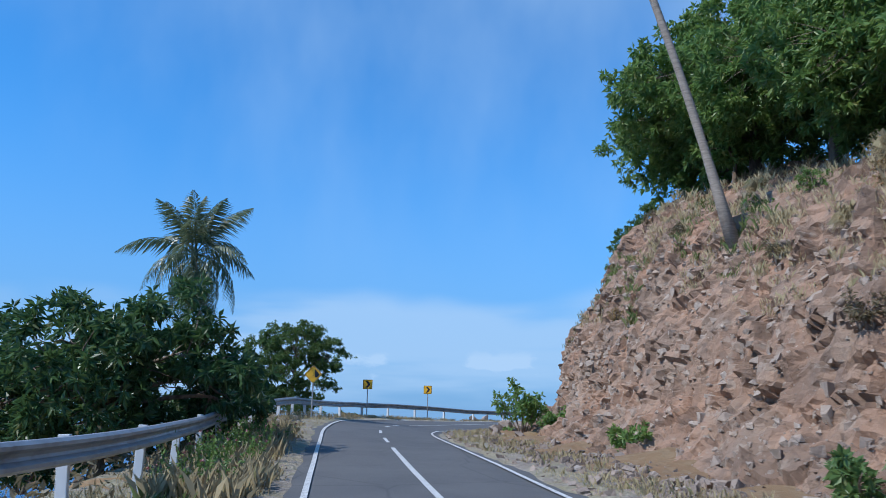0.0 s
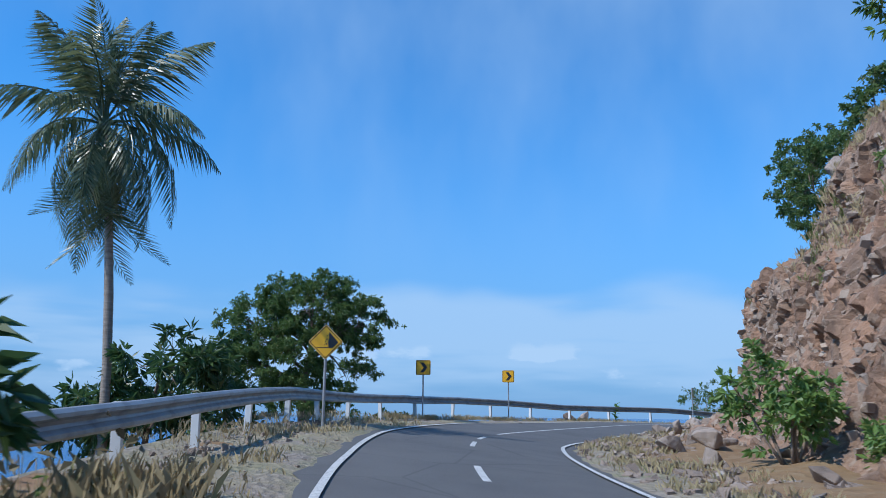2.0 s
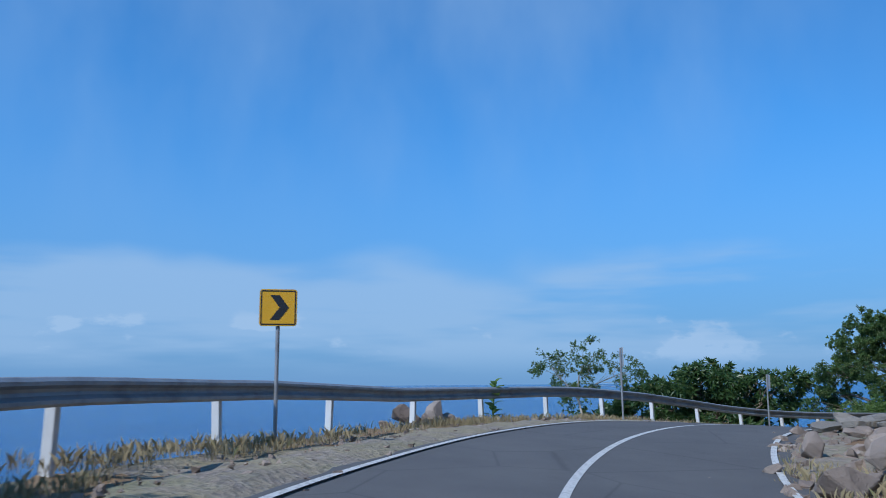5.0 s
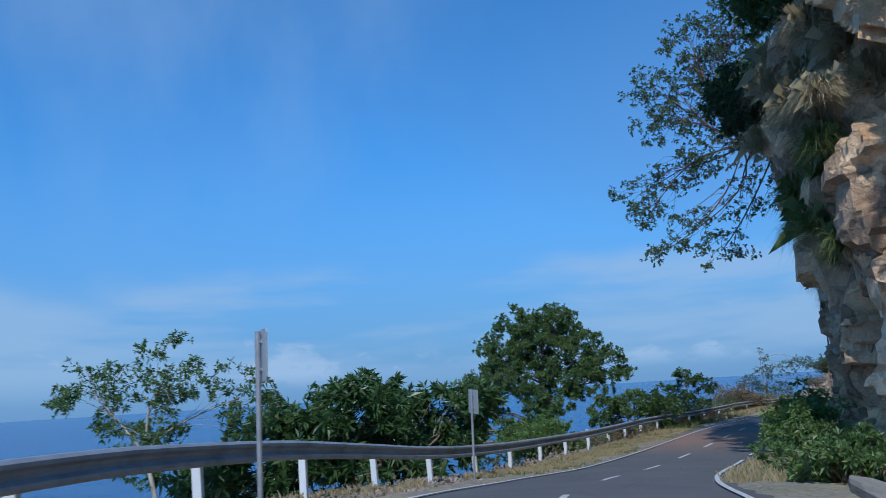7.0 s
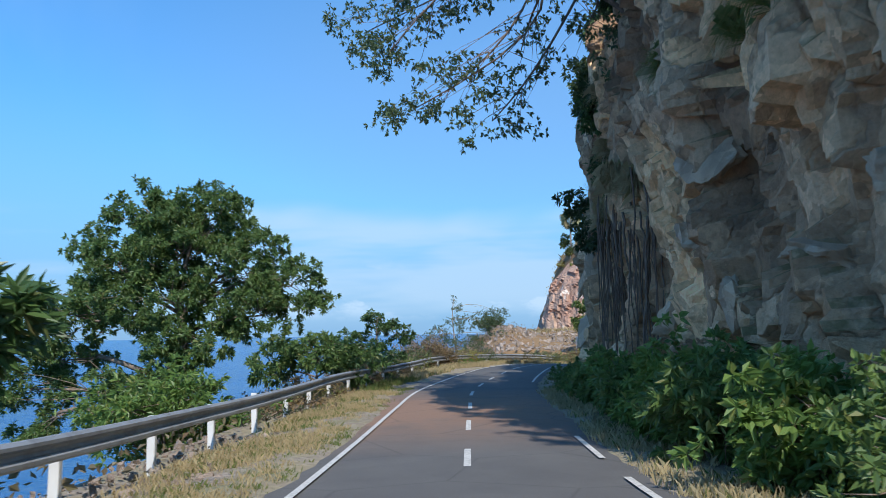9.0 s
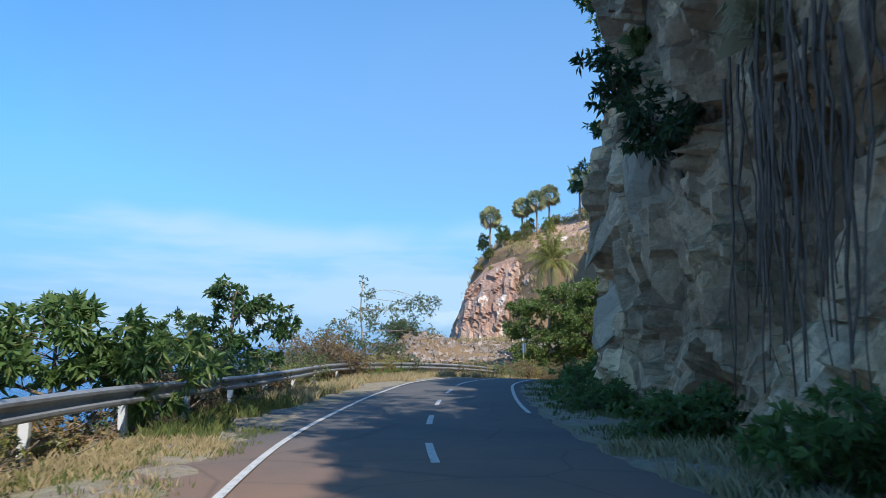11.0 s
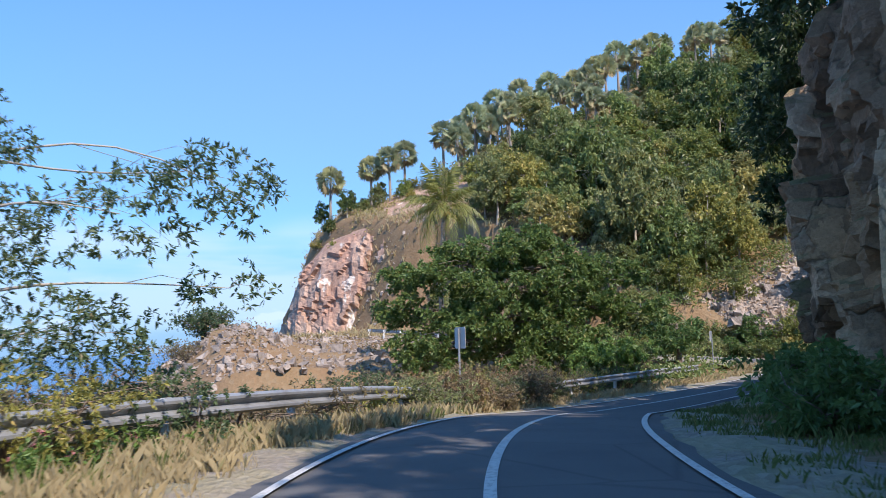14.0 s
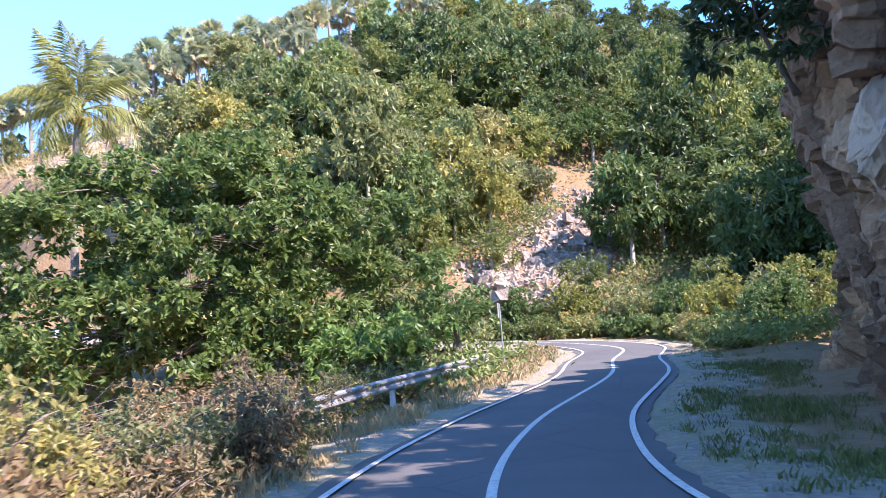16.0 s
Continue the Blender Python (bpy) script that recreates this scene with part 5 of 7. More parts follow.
warning_sign(beside(-5.9, 36.0), 2, 2.42, 0.60)
chevron_sign(beside(-4.65, 49.6), 4, 2.35, 0.60, "yellow chevron sign with black arrow on a thin steel pole")
chevron_sign(beside(-0.95, 57.1), -6, 2.45, 0.60, "yellow chevron sign with black arrow on a thin steel pole")
chevron_sign(beside(10.4, 65.95), 65, 2.3, 0.6, "chevron sign seen edge-on, on a grey steel pole")
chevron_sign(beside(20.4, 71.5), 64, 2.25, 0.6, "grey back of a leaning chevron sign on a steel pole", -4)
chevron_sign((83.6, 76.2, -0.85), 26, 2.4, 0.62, "grey back of a chevron sign above brambles")
chevron_sign((105.1, 60.1, -1.0), -215, 2.3, 0.6, "small distant grey back of a chevron sign")

# ================================================================ trees and shrubs of the first bend
tree("mango_tree", (-8.3, 18.8, -1.2), 31, ([(0, 0, -0.3), (0.2, 0.1, 1.4), (0.1, 0.3, 2.8)], 0.24),
     [(1.2, 0.2, 4.9, 1.6, 1.8, 1.3), (-0.9, 0.6, 4.3, 1.8, 1.9, 1.3), (2.5, 0.0, 4.0, 1.3, 1.4, 1.2), (-2.9, 0.0, 3.1, 1.8, 2.0, 1.3), (0.2, -1.6, 3.5, 1.8, 1.8, 1.6), (0.0, 2.2, 3.3, 2.2, 1.9, 1.8), (0.0, 0.2, 2.4, 1.6, 2.0, 1.5), (3.0, 0.2, 4.0, 1.1, 1.2, 0.8), (2.5, 1.6, 3.2, 1.1, 1.2, 0.7), (2.2, 3.0, 3.0, 1.3, 1.3, 0.8), (-2.4, -0.6, 2.5, 2.0, 2.0, 1.6)],
     LEAF_MANGO, BARK, "dense dark mango tree leaning over the guardrail", density=6.0, tips=8, spread=0.5, per=11, leaf=(0.28, 0.095, 0.45), limb_r=0.08)
shrub("shrub", (-12.6, 15.5, -0.8), 32, (3.0, 4.0, 2.4), LEAF_MANGO, "dark leafy bushes below the guardrail", leaf=(0.24, 0.08, 0.3), stems=14, density=34)
shrub("shrub", (-13.8, 26.5, -1.0), 33, (4.0, 3.5, 3.2), LEAF_MANGO, "dark leafy bushes below the guardrail", leaf=(0.24, 0.08, 0.3), stems=14, density=34)
coconut_palm((-11.0, 35.9, -0.5), 41, 9.5, (-0.85, 0.0), 34, 4.0, FROND, "tall coconut palm with silvery drooping fronds behind the guardrail", droop=162, arches=(0.6, 1.0, 1.3, 1.5), stout=0.75)
tree("mango_tree", (-10.6, 36.8, -0.6), 34, ([(0, 0, -0.3), (0.1, 0.1, 1.2), (0.2, 0, 2.2)], 0.13),
     [(0.9, 0, 3.3, 1.6, 1.6, 1.1), (1.8, 0.4, 2.6, 1.1, 1.3, 0.9), (-0.9, 0.2, 2.5, 1.3, 1.4, 0.9), (0.4, -0.3, 2.1, 1.7, 1.2, 0.8), (-1.9, 0.1, 1.9, 1.0, 1.1, 0.7)],
     LEAF_MANGO, BARK, "young mango tree with long drooping leaves", density=9, tips=6, spread=0.45, per=10, leaf=(0.36, 0.095, 0.6), limb_r=0.05)
tree("roadside_tree", (-9.6, 48.6, -0.6), 35, ([(0, 0, -0.4), (0.3, 0, 1.6), (0.2, 0.1, 3.4), (0.5, 0.2, 4.6)], 0.26),
     [(0.8, 0.2, 6.6, 2.0, 1.9, 1.5), (2.6, 0.3, 5.9, 1.5, 1.4, 1.1), (-1.8, 0.2, 5.8, 1.9, 1.7, 1.4), (-2.6, -0.4, 4.0, 1.7, 1.6, 1.3), (-0.3, -0.7, 4.6, 1.6, 1.3, 1.3), (0.2, -0.6, 3.0, 1.7, 1.3, 1.2), (1.9, 0.1, 3.9, 1.3, 1.2, 0.8), (-1.2, 0.6, 7.2, 0.8, 0.8, 0.9)],
     LEAF_TREE, BARK, "spreading roadside tree with feathery dark green foliage", density=15, tips=13, spread=0.40, per=15, leaf=(0.165, 0.05, 0.42), limb_r=0.06)
shrub("shrub", (-6.6, 50.5, 0.2), 36, (1.6, 1.4, 2.0), LEAF_BRIGHT, "bright green shrub at the foot of the roadside tree", leaf=(0.2, 0.09, 0.3))

# banana-like plant beyond the rail
def broad_plant(p, seed, height, leaves, label, name="broadleaf_plant", size=0.55):
    r = np.random.default_rng(seed)
    t = thing(name, Matrix.Translation(p), label, "plant")
    stem = bent((0, 0, -0.2), (0.08, 0.05, height), 6, 0, r)
    put("stem", mesh_of("stem", *tube(stem, np.linspace(0.035, 0.012, 6), 6), LEAF_BRIGHT, True), t)
    for k in range(leaves):
        a, f = k * 2.4, 0.15 + 0.85 * k / leaves
        base = np.array([np.interp(f, np.linspace(0, 1, 6), stem[:, i]) for i in range(3)])
        w = np.array([math.cos(a) * 0.8, math.sin(a) * 0.8, 0.55 + 0.5 * f])
        w /= np.linalg.norm(w)
        L = size * r.uniform(0.75, 1.15)
        u = np.linspace(0, 1, 7)
        mid = base + np.outer(u * L, w) - np.outer(u ** 2 * L * 0.45, (0, 0, 1.0))
        side = np.cross(w, (0, 0, 1.0))
        side /= np.linalg.norm(side)
        wd = (0.26 * L * np.sin(np.pi * np.clip(u * 0.95 + 0.05, 0, 1)) ** 0.7)[:, None]
        v = np.vstack([mid - side * wd + np.array([0, 0, 0.05]) * L, mid, mid + side * wd + np.array([0, 0, 0.05]) * L])
        fc = [[i, i + 1, 7 + i + 1, 7 + i] for i in range(6)] + [[7 + i, 7 + i + 1, 14 + i + 1, 14 + i] for i in range(6)]
        put("leaf", mesh_of("leaf", v, fc, LEAF_BRIGHT, True), t)
    return t


broad_plant((5.55, 64.4, 0.75), 51, 1.8, 22, "pale green broad-leaved plant behind the guardrail", size=0.46)
tree("thin_tree", (14.0, 75.6, -2.3), 52, ([(0, 0, -0.3), (0.2, 0, 2.0), (-0.2, 0, 4.0)], 0.09),
     [(-1.6, 0.3, 5.4, 1.1, 0.8, 0.8), (0.3, 0.0, 5.6, 0.8, 0.8, 1.2), (2.0, 0.2, 5.2, 0.9, 0.7, 0.9), (-0.4, 0.2, 4.2, 1.2, 0.9, 0.7)],
     LEAF_TREE, PALEBARK, "sparse thin-limbed tree standing below the road", density=30, tips=9, spread=0.36, per=8, leaf=(0.14, 0.045, 0.3), limb_r=0.03, yaw=-50)
tree("mango_tree", (20.5, 76.4, -2.4), 53, ([(0, 0, -0.3), (0.1, 0.1, 1.4), (0.1, 0, 2.6)], 0.18),
     [(0, 0, 4.4, 2.2, 2.0, 1.5), (2.0, 0.8, 3.9, 1.8, 1.6, 1.4), (-2.0, 0.2, 3.7, 1.8, 1.7, 1.3), (0.5, -1.0, 3.2, 2.2, 1.3, 1.2), (-3.2, 0.4, 2.8, 1.4, 1.3, 1.1), (3.9, 0.1, 4.5, 1.5, 1.4, 1.0), (3.4, 0.6, 3.4, 1.4, 1.2, 0.9), (-4.2, 0.0, 3.2, 1.3, 1.2, 0.9)],
     LEAF_MANGO, BARK, "broad mango tree with long glossy leaves below the rail", density=9, tips=7, spread=0.42, per=10, leaf=(0.36, 0.11, 0.45), limb_r=0.06, yaw=-15)
tree("roadside_tree", (38.1, 82.2, -2.6), 54, ([(0, 0, -0.4), (-0.2, 0, 2.2), (0.3, 0.1, 4.2), (0.2, 0.1, 5.4)], 0.26),
     [(0.2, 0.2, 7.7, 1.9, 1.8, 1.3), (2.0, 0.3, 6.9, 1.7, 1.6, 1.2), (-1.9, 0.2, 7.0, 1.7, 1.6, 1.2), (-2.9, -0.3, 5.4, 1.5, 1.5, 1.1), (2.8, -0.2, 5.3, 1.4, 1.4, 1.0), (-0.4, -0.7, 5.8, 1.8, 1.3, 1.1), (0.9, -0.8, 4.6, 1.6, 1.2, 0.9), (-3.6, 0.4, 4.2, 1.4, 1.2, 0.9), (-4.4, 0.0, 3.2, 1.4, 1.2, 0.8), (-3.9, 0.3, 2.0, 1.2, 1.1, 0.8), (1.2, 0.2, 8.4, 1.3, 1.3, 1.0), (-1.0, 0.1, 8.7, 1.2, 1.2, 1.0), (3.6, 0.2, 6.2, 1.3, 1.3, 0.9), (-0.4, -0.4, 3.4, 1.8, 1.3, 0.9)],
     LEAF_TREE, BARK, "spreading tree with layered feathery green foliage over the sea", density=13, tips=14, spread=0.42, per=15, leaf=(0.17, 0.055, 0.4), limb_r=0.06, yaw=-75)
shrub("shrub", (34.3, 79.3, -1.0), 56, (2.4, 1.8, 2.2), LEAF_BRIGHT, "leafy green bush just behind the guardrail", leaf=(0.22, 0.07, 0.35), stems=10, density=34)
tree("mango_tree", (46.5, 81.6, -1.2), 57, ([(0, 0, -0.3), (0.1, 0, 0.9), (0, 0, 1.6)], 0.12),
     [(0, 0, 2.5, 1.7, 1.4, 0.8), (1.6, 0.3, 2.1, 1.3, 1.1, 0.8), (-1.6, 0, 2.2, 1.4, 1.1, 0.8)],
     LEAF_TREE, BARK, "low rounded tree behind the guardrail", density=18, tips=7, spread=0.32, per=9, leaf=(0.27, 0.085, 0.4), limb_r=0.04, yaw=-70)
tree("dark_tree", (57.2, 83.7, -1.6), 58, ([(0, 0, -0.3), (0.1, 0, 1.6), (0.3, 0, 3.6)], 0.12),
     [(0.4, 0, 4.6, 0.8, 0.8, 0.9), (1.3, 0.2, 3.7, 1.0, 0.8, 0.7), (-1.2, 0.2, 3.2, 1.3, 1.1, 0.8), (0.2, -0.2, 2.5, 1.6, 1.2, 0.8), (-2.4, 0.2, 2.6, 1.2, 1.0, 0.8)],
     LEAF_MANGO, BARK, "dark glossy tree with an upright tip by the sea", density=20, tips=7, spread=0.32, per=9, leaf=(0.23, 0.09, 0.2), limb_r=0.04, yaw=-80)
tree("thin_tree", (71.2, 83.2, -1.0), 59, ([(0, 0, -0.3), (0.1, 0, 1.8), (-0.1, 0, 4.0), (0, 0, 5.4)], 0.06),
     [(0, 0, 5.2, 0.45, 0.45, 0.8), (0.1, 0, 3.8, 1.0, 0.8, 0.7), (1.8, -0.6, 3.9, 1.1, 0.7, 0.6), (-1.2, 0.3, 2.8, 1.3, 1.0, 0.8), (1.0, -0.2, 2.4, 1.4, 1.0, 0.7), (2.6, -0.9, 4.4, 0.8, 0.5, 0.4), (3.4, 0.6, 4.3, 0.8, 0.6, 0.5), (3.1, 0.3, 3.0, 0.7, 0.5, 0.4)],
     LEAF_FIG, PALEBARK, "sparse shrubby tree with small grey-green leaves", density=34, tips=9, spread=0.38, per=8, leaf=(0.115, 0.034, 0.2), limb_r=0.02, yaw=-80)

# ================================================================ big trees round the bay
tree("almond_tree", (104.2, 72.4, -0.8), 61, ([(0, 0, -0.4), (0.2, 0, 1.6), (0, 0.1, 3.4), (0.1, 0, 5.6)], 0.32),
     [(0, 0, 6.9, 4.2, 3.2, 0.9), (-3.4, 0, 5.6, 3.6, 3.0, 0.9), (2.8, 0, 5.9, 3.2, 3.0, 0.8), (0.5, -1.5, 4.8, 4.4, 3.0, 0.9), (-4.2, -0.6, 3.6, 3.4, 2.8, 0.9), (3.4, -0.6, 3.9, 3.2, 2.8, 0.9), (0, -2.0, 3.0, 4.6, 2.6, 0.9), (-3.0, -1.5, 1.8, 3.2, 2.4, 0.9), (3.0, -1.6, 1.9, 3.2, 2.2, 0.8), (1.4, 0.2, 7.6, 2.2, 2.0, 0.8), (5.6, 0.0, 5.4, 2.6, 2.4, 0.8), (6.6, -0.4, 3.5, 2.6, 2.2, 0.8), (0.0, -2.4, 0.9, 4.2, 2.2, 0.8), (4.6, -1.8, 1.0, 2.6, 2.0, 0.8), (-4.0, -1.6, 0.9, 2.6, 2.0, 0.8)],
     LEAF_ALMOND, BARK, "wide dark green almond tree in spreading layers beside the bend", density=5.0, tips=9, spread=0.62, per=10, leaf=(0.29, 0.135, 0.15), limb_r=0.09, yaw=-95, up=0.7)
coconut_palm((108.6, 75.6, 0.6), 62, 8.8, (-0.8, -0.4), 26, 3.4, FROND_GOLD, "coconut palm with yellowed fronds and orange nuts", nuts=9)
shrub("shrub", on_ground(118.0, 92.3, -0.1), 67, (2.6, 2.4, 2.6), LEAF_FIG, "rounded green bush on the rubble of the bay", leaf=(0.16, 0.07, 0.3), stems=14, density=40)
shrub("shrub", on_ground(114.5, 92.6, -0.1), 68, (2.0, 2.0, 1.5), LEAF_DRY, "brown dry scrub on the rubble of the bay", leaf=(0.12, 0.05, 0.3), stems=12, density=36)
shrub("shrub", (99.5, 67.6, -0.8), 63, (2.2, 2.0, 1.9), LEAF_BRIGHT, "bright green bush in front of the almond tree", leaf=(0.26, 0.12, 0.3), stems=12, density=34)
tree("roadside_tree", (105.6, 61.9, -0.8), 64, ([(0, 0, -0.3), (0, 0, 1.2), (0, 0, 2.4)], 0.16),
     [(0, 0, 2.3, 1.6, 1.6, 0.8), (-1.3, 0.4, 1.7, 1.3, 1.3, 0.8), (1.2, 0.6, 1.6, 1.2, 1.2, 0.7)],
     LEAF_TREE, BARK, "low rounded green tree where the road turns", density=7, tips=6, spread=0.5, per=8, leaf=(0.32, 0.13, 0.25), limb_r=0.06)

# ================================================================ fig tree on the overhang, with hanging roots
fz = 9.7
tree("fig_tree", (40.6, 67.2, fz), 71, ([(0, 0, -0.8), (-0.5, 1.0, 1.2), (-0.8, 2.4, 2.4), (-0.9, 3.6, 3.2)], 0.10),
     [(-0.8, 4.6, 3.4, 1.7, 1.8, 1.1), (-0.4, 7.2, 3.0, 1.9, 1.7, 1.0), (0.2, 9.6, 2.4, 1.5, 1.6, 0.8), (-1.2, 8.4, 0.9, 1.5, 1.4, 0.9), (-0.6, 6.6, -0.2, 1.4, 1.4, 1.1), (-0.9, 5.2, -1.4, 1.2, 1.3, 1.0), (-1.2, 7.6, -0.9, 1.3, 1.2, 0.7), (0.2, 2.8, 5.4, 2.2, 2.0, 1.8), (-1.4, 5.6, 5.6, 1.9, 1.8, 1.4), (0.5, 4.6, 1.0, 1.0, 1.3, 1.2), (0.0, 4.2, 7.6, 2.2, 2.2, 1.5), (-1.0, 7.4, 5.2, 1.6, 1.6, 1.0), (0.2, 2.4, 1.6, 1.2, 1.2, 1.8), (-1.2, 5.2, 8.8, 2.0, 2.0, 1.3), (-1.4, 7.4, 7.2, 1.7, 1.7, 1.0), (-0.4, 3.0, 9.6, 2.0, 2.0, 1.4)],
     LEAF_FIG, ROOT, "fig tree hanging out over the road from the cliff top", density=10, tips=6, spread=0.42, per=7, leaf=(0.17, 0.07, 0.35), limb_r=0.05)


def hanging_roots(name, s0, s1, top, low, n, seed, label):
    r = np.random.default_rng(seed)
    t = thing(name, Matrix.Identity(4), label, "roots")
    for k in range(n):
        s = r.uniform(s0, s1)
        j = int(np.clip((s - (S_C2 - 12)) / 0.15, 2, C2A.shape[0] - 3))
        col = C2A[j]
        zt, zl = top + r.uniform(-1.2, 0.8), low + r.uniform(-0.3, 3.2)
        zz = np.linspace(zt, zl, 9)
        order = np.argsort(col[:, 2])
        pts = np.stack([np.interp(zz, col[order, 2], col[order, i]) for i in range(3)], 1)
        toward = unit(at(s, 0.0)[:2] - pts[0, :2])
        out = (pts[:, :2] @ toward).max() + 0.04 + 0.12 * r.uniform()
        pts[:, :2] = pts[0, :2] + np.outer(np.full(9, out) - pts[0, :2] @ toward, toward)
        pts[:, :2] += np.cumsum(r.normal(size=(9, 2)) * 0.05, 0)
        pts[:, 2] = zz
        put("root", mesh_of("root", *tube(pts, np.linspace(0.035, 0.012, 9) * r.uniform(0.5, 1.4), 5), ROOT, True), t)
    return t


hanging_roots("root_curtain", S_C2 + 15, S_C2 + 24, 6.0, 0.6, 70, 5, "curtain of thin brown aerial roots hanging down the cliff")

# ================================================================ growth on the first cut slope
def c1(y, f):
    k = int(np.abs(C1[:, 0, 1] - y).argmin())
    return np.array(C1[k, int(f * (C1.shape[1] - 1))])


TOPTREE = dict(density=4.5, tips=7, spread=0.5, per=9, limb_r=0.06)
spots = [(12, 4.5, 1.3), (17, 4.5, 1.5), (22, 4.6, 1.8), (28, 4.6, 2.0), (33.5, 2.4, 2.1), (25, 10.0, 2.2), (14, 10.0, 1.8), (36.5, 1.6, 1.75), (33.0, 0.4, 0.8), (41.0, 0.8, 1.5)]
for k, (y, back, size) in enumerate(spots):
    p = c1(y, 0.80) + np.array([back * 0.55 + 0.5, 0, 0.0])
    tree("hill_tree", tuple(p), 80 + k, ([(0, 0, -0.5), (0.2, 0, 1.4 * size), (0, 0.2, 2.6 * size)], 0.13 * size),
         [(0, 0, 3.6 * size, 1.9 * size, 1.9 * size, 1.4 * size), (-1.5 * size, 0.2, 2.6 * size, 1.6 * size, 1.5 * size, 1.2 * size), (1.4 * size, 0.3, 2.8 * size, 1.5 * size, 1.4 * size, 1.2 * size), (-0.6, -1.2 * size, 1.7 * size, 1.5 * size, 1.2 * size, 1.0 * size), (0.2, 1.4 * size, 1.9 * size, 1.4 * size, 1.4 * size, 1.0 * size)],
         LEAF_BRIGHT, BARK, "leafy green tree on top of the cut slope", leaf=(0.38, 0.11, 0.5) if k % 2 else (0.34, 0.13, 0.35), group="trees above the cut slope", **TOPTREE)
coconut_palm((8.75, 22.4, 6.9), 90, 12.5, (-3.7, -0.4), 20, 3.0, FROND, "leaning palm with a slender bare trunk above the cut slope", stout=0.85, bow=0.15)

boulder = rock_mesh(77, STONE, 0.62)
tagged(put("boulder", boulder, None, Matrix.LocRotScale((13.5, 50.0, 12.0), Euler((0.15, 0.45, 0.5)), (2.6, 2.4, 2.3))), "large pale boulder jutting from the top of the slope", "boulder")
for k, (x, y, z, size) in enumerate([(14.6, 53.5, 11.2, 1.25), (15.4, 56.5, 12.2, 1.4), (14.9, 50.8, 12.6, 0.9), (13.2, 45.0, 11.8, 1.0)]):
    tree("hanging_shrub", (x, y, z), 95 + k, ([(0, 0, -0.6), (-0.4 * size, 0.2, 0.5 * size), (-0.9 * size, 0.3, 0.9 * size)], 0.05 * size),
         [(-0.9 * size, 0.3, 1.9 * size, 1.1 * size, 1.0 * size, 0.9 * size), (-1.3 * size, 0.2, 0.8 * size, 0.9 * size, 0.9 * size, 0.9 * size), (-1.1 * size, 0, -0.3 * size, 0.7 * size, 0.8 * size, 0.8 * size), (-0.1, 0.3, 2.6 * size, 0.9 * size, 0.9 * size, 0.7 * size)],
         LEAF_TREE, BARK, "leafy shrub hanging from the edge of the cut slope", category="shrub", leaf=(0.2, 0.08, 0.35), density=20, tips=6, spread=0.28, per=8, limb_r=0.03, group="shrubs hanging on the slope edge")
for k, (x, y, sx, sz, mat) in enumerate([(3.4, 32.6, 0.9, 2.0, LEAF_BRIGHT), (4.6, 31.0, 0.8, 1.3, LEAF_BRIGHT), (5.4, 22.2, 0.7, 0.9, LEAF_BRIGHT), (5.6, 38.6, 0.9, 1.5, LEAF_BRIGHT), (6.2, 11.5, 0.8, 0.8, LEAF_TREE)]):
    shrub("shrub", on_ground(x, y, 0.0), 100 + k, (sx, sx, sz), mat, "bright green shrub at the foot of the cut slope", leaf=(0.20, 0.09, 0.3), stems=6, density=13, tips=3, group="shrubs at the slope foot")
for k, (y, f) in enumerate([(12, 0.5), (16, 0.58), (19, 0.45), (23, 0.62), (27, 0.55), (33, 0.62), (38, 0.5), (14, 0.3), (30, 0.35), (21, 0.68)]):
    shrub("weed_clump", tuple(c1(y, f)), 120 + k, (0.5, 0.5, 0.7), LEAF_DRY if k % 3 else LEAF_BRIGHT, "small dry weed clump rooted in the slope", leaf=(0.13, 0.04, 0.3), stems=6, density=16, tips=3, group="weeds on the slope")

# ================================================================ growth on the dark cliff
def c2(s, f):
    C, s0 = (C2A, S_C2 - 12) if s < S_C2 + 54.5 else (C2B, S_C2 + 54.3)
    k = int(np.clip((s - s0) / 0.15, 0, C.shape[0] - 1))
    return np.array(C[k, int(f * (C.shape[1] - 1))])


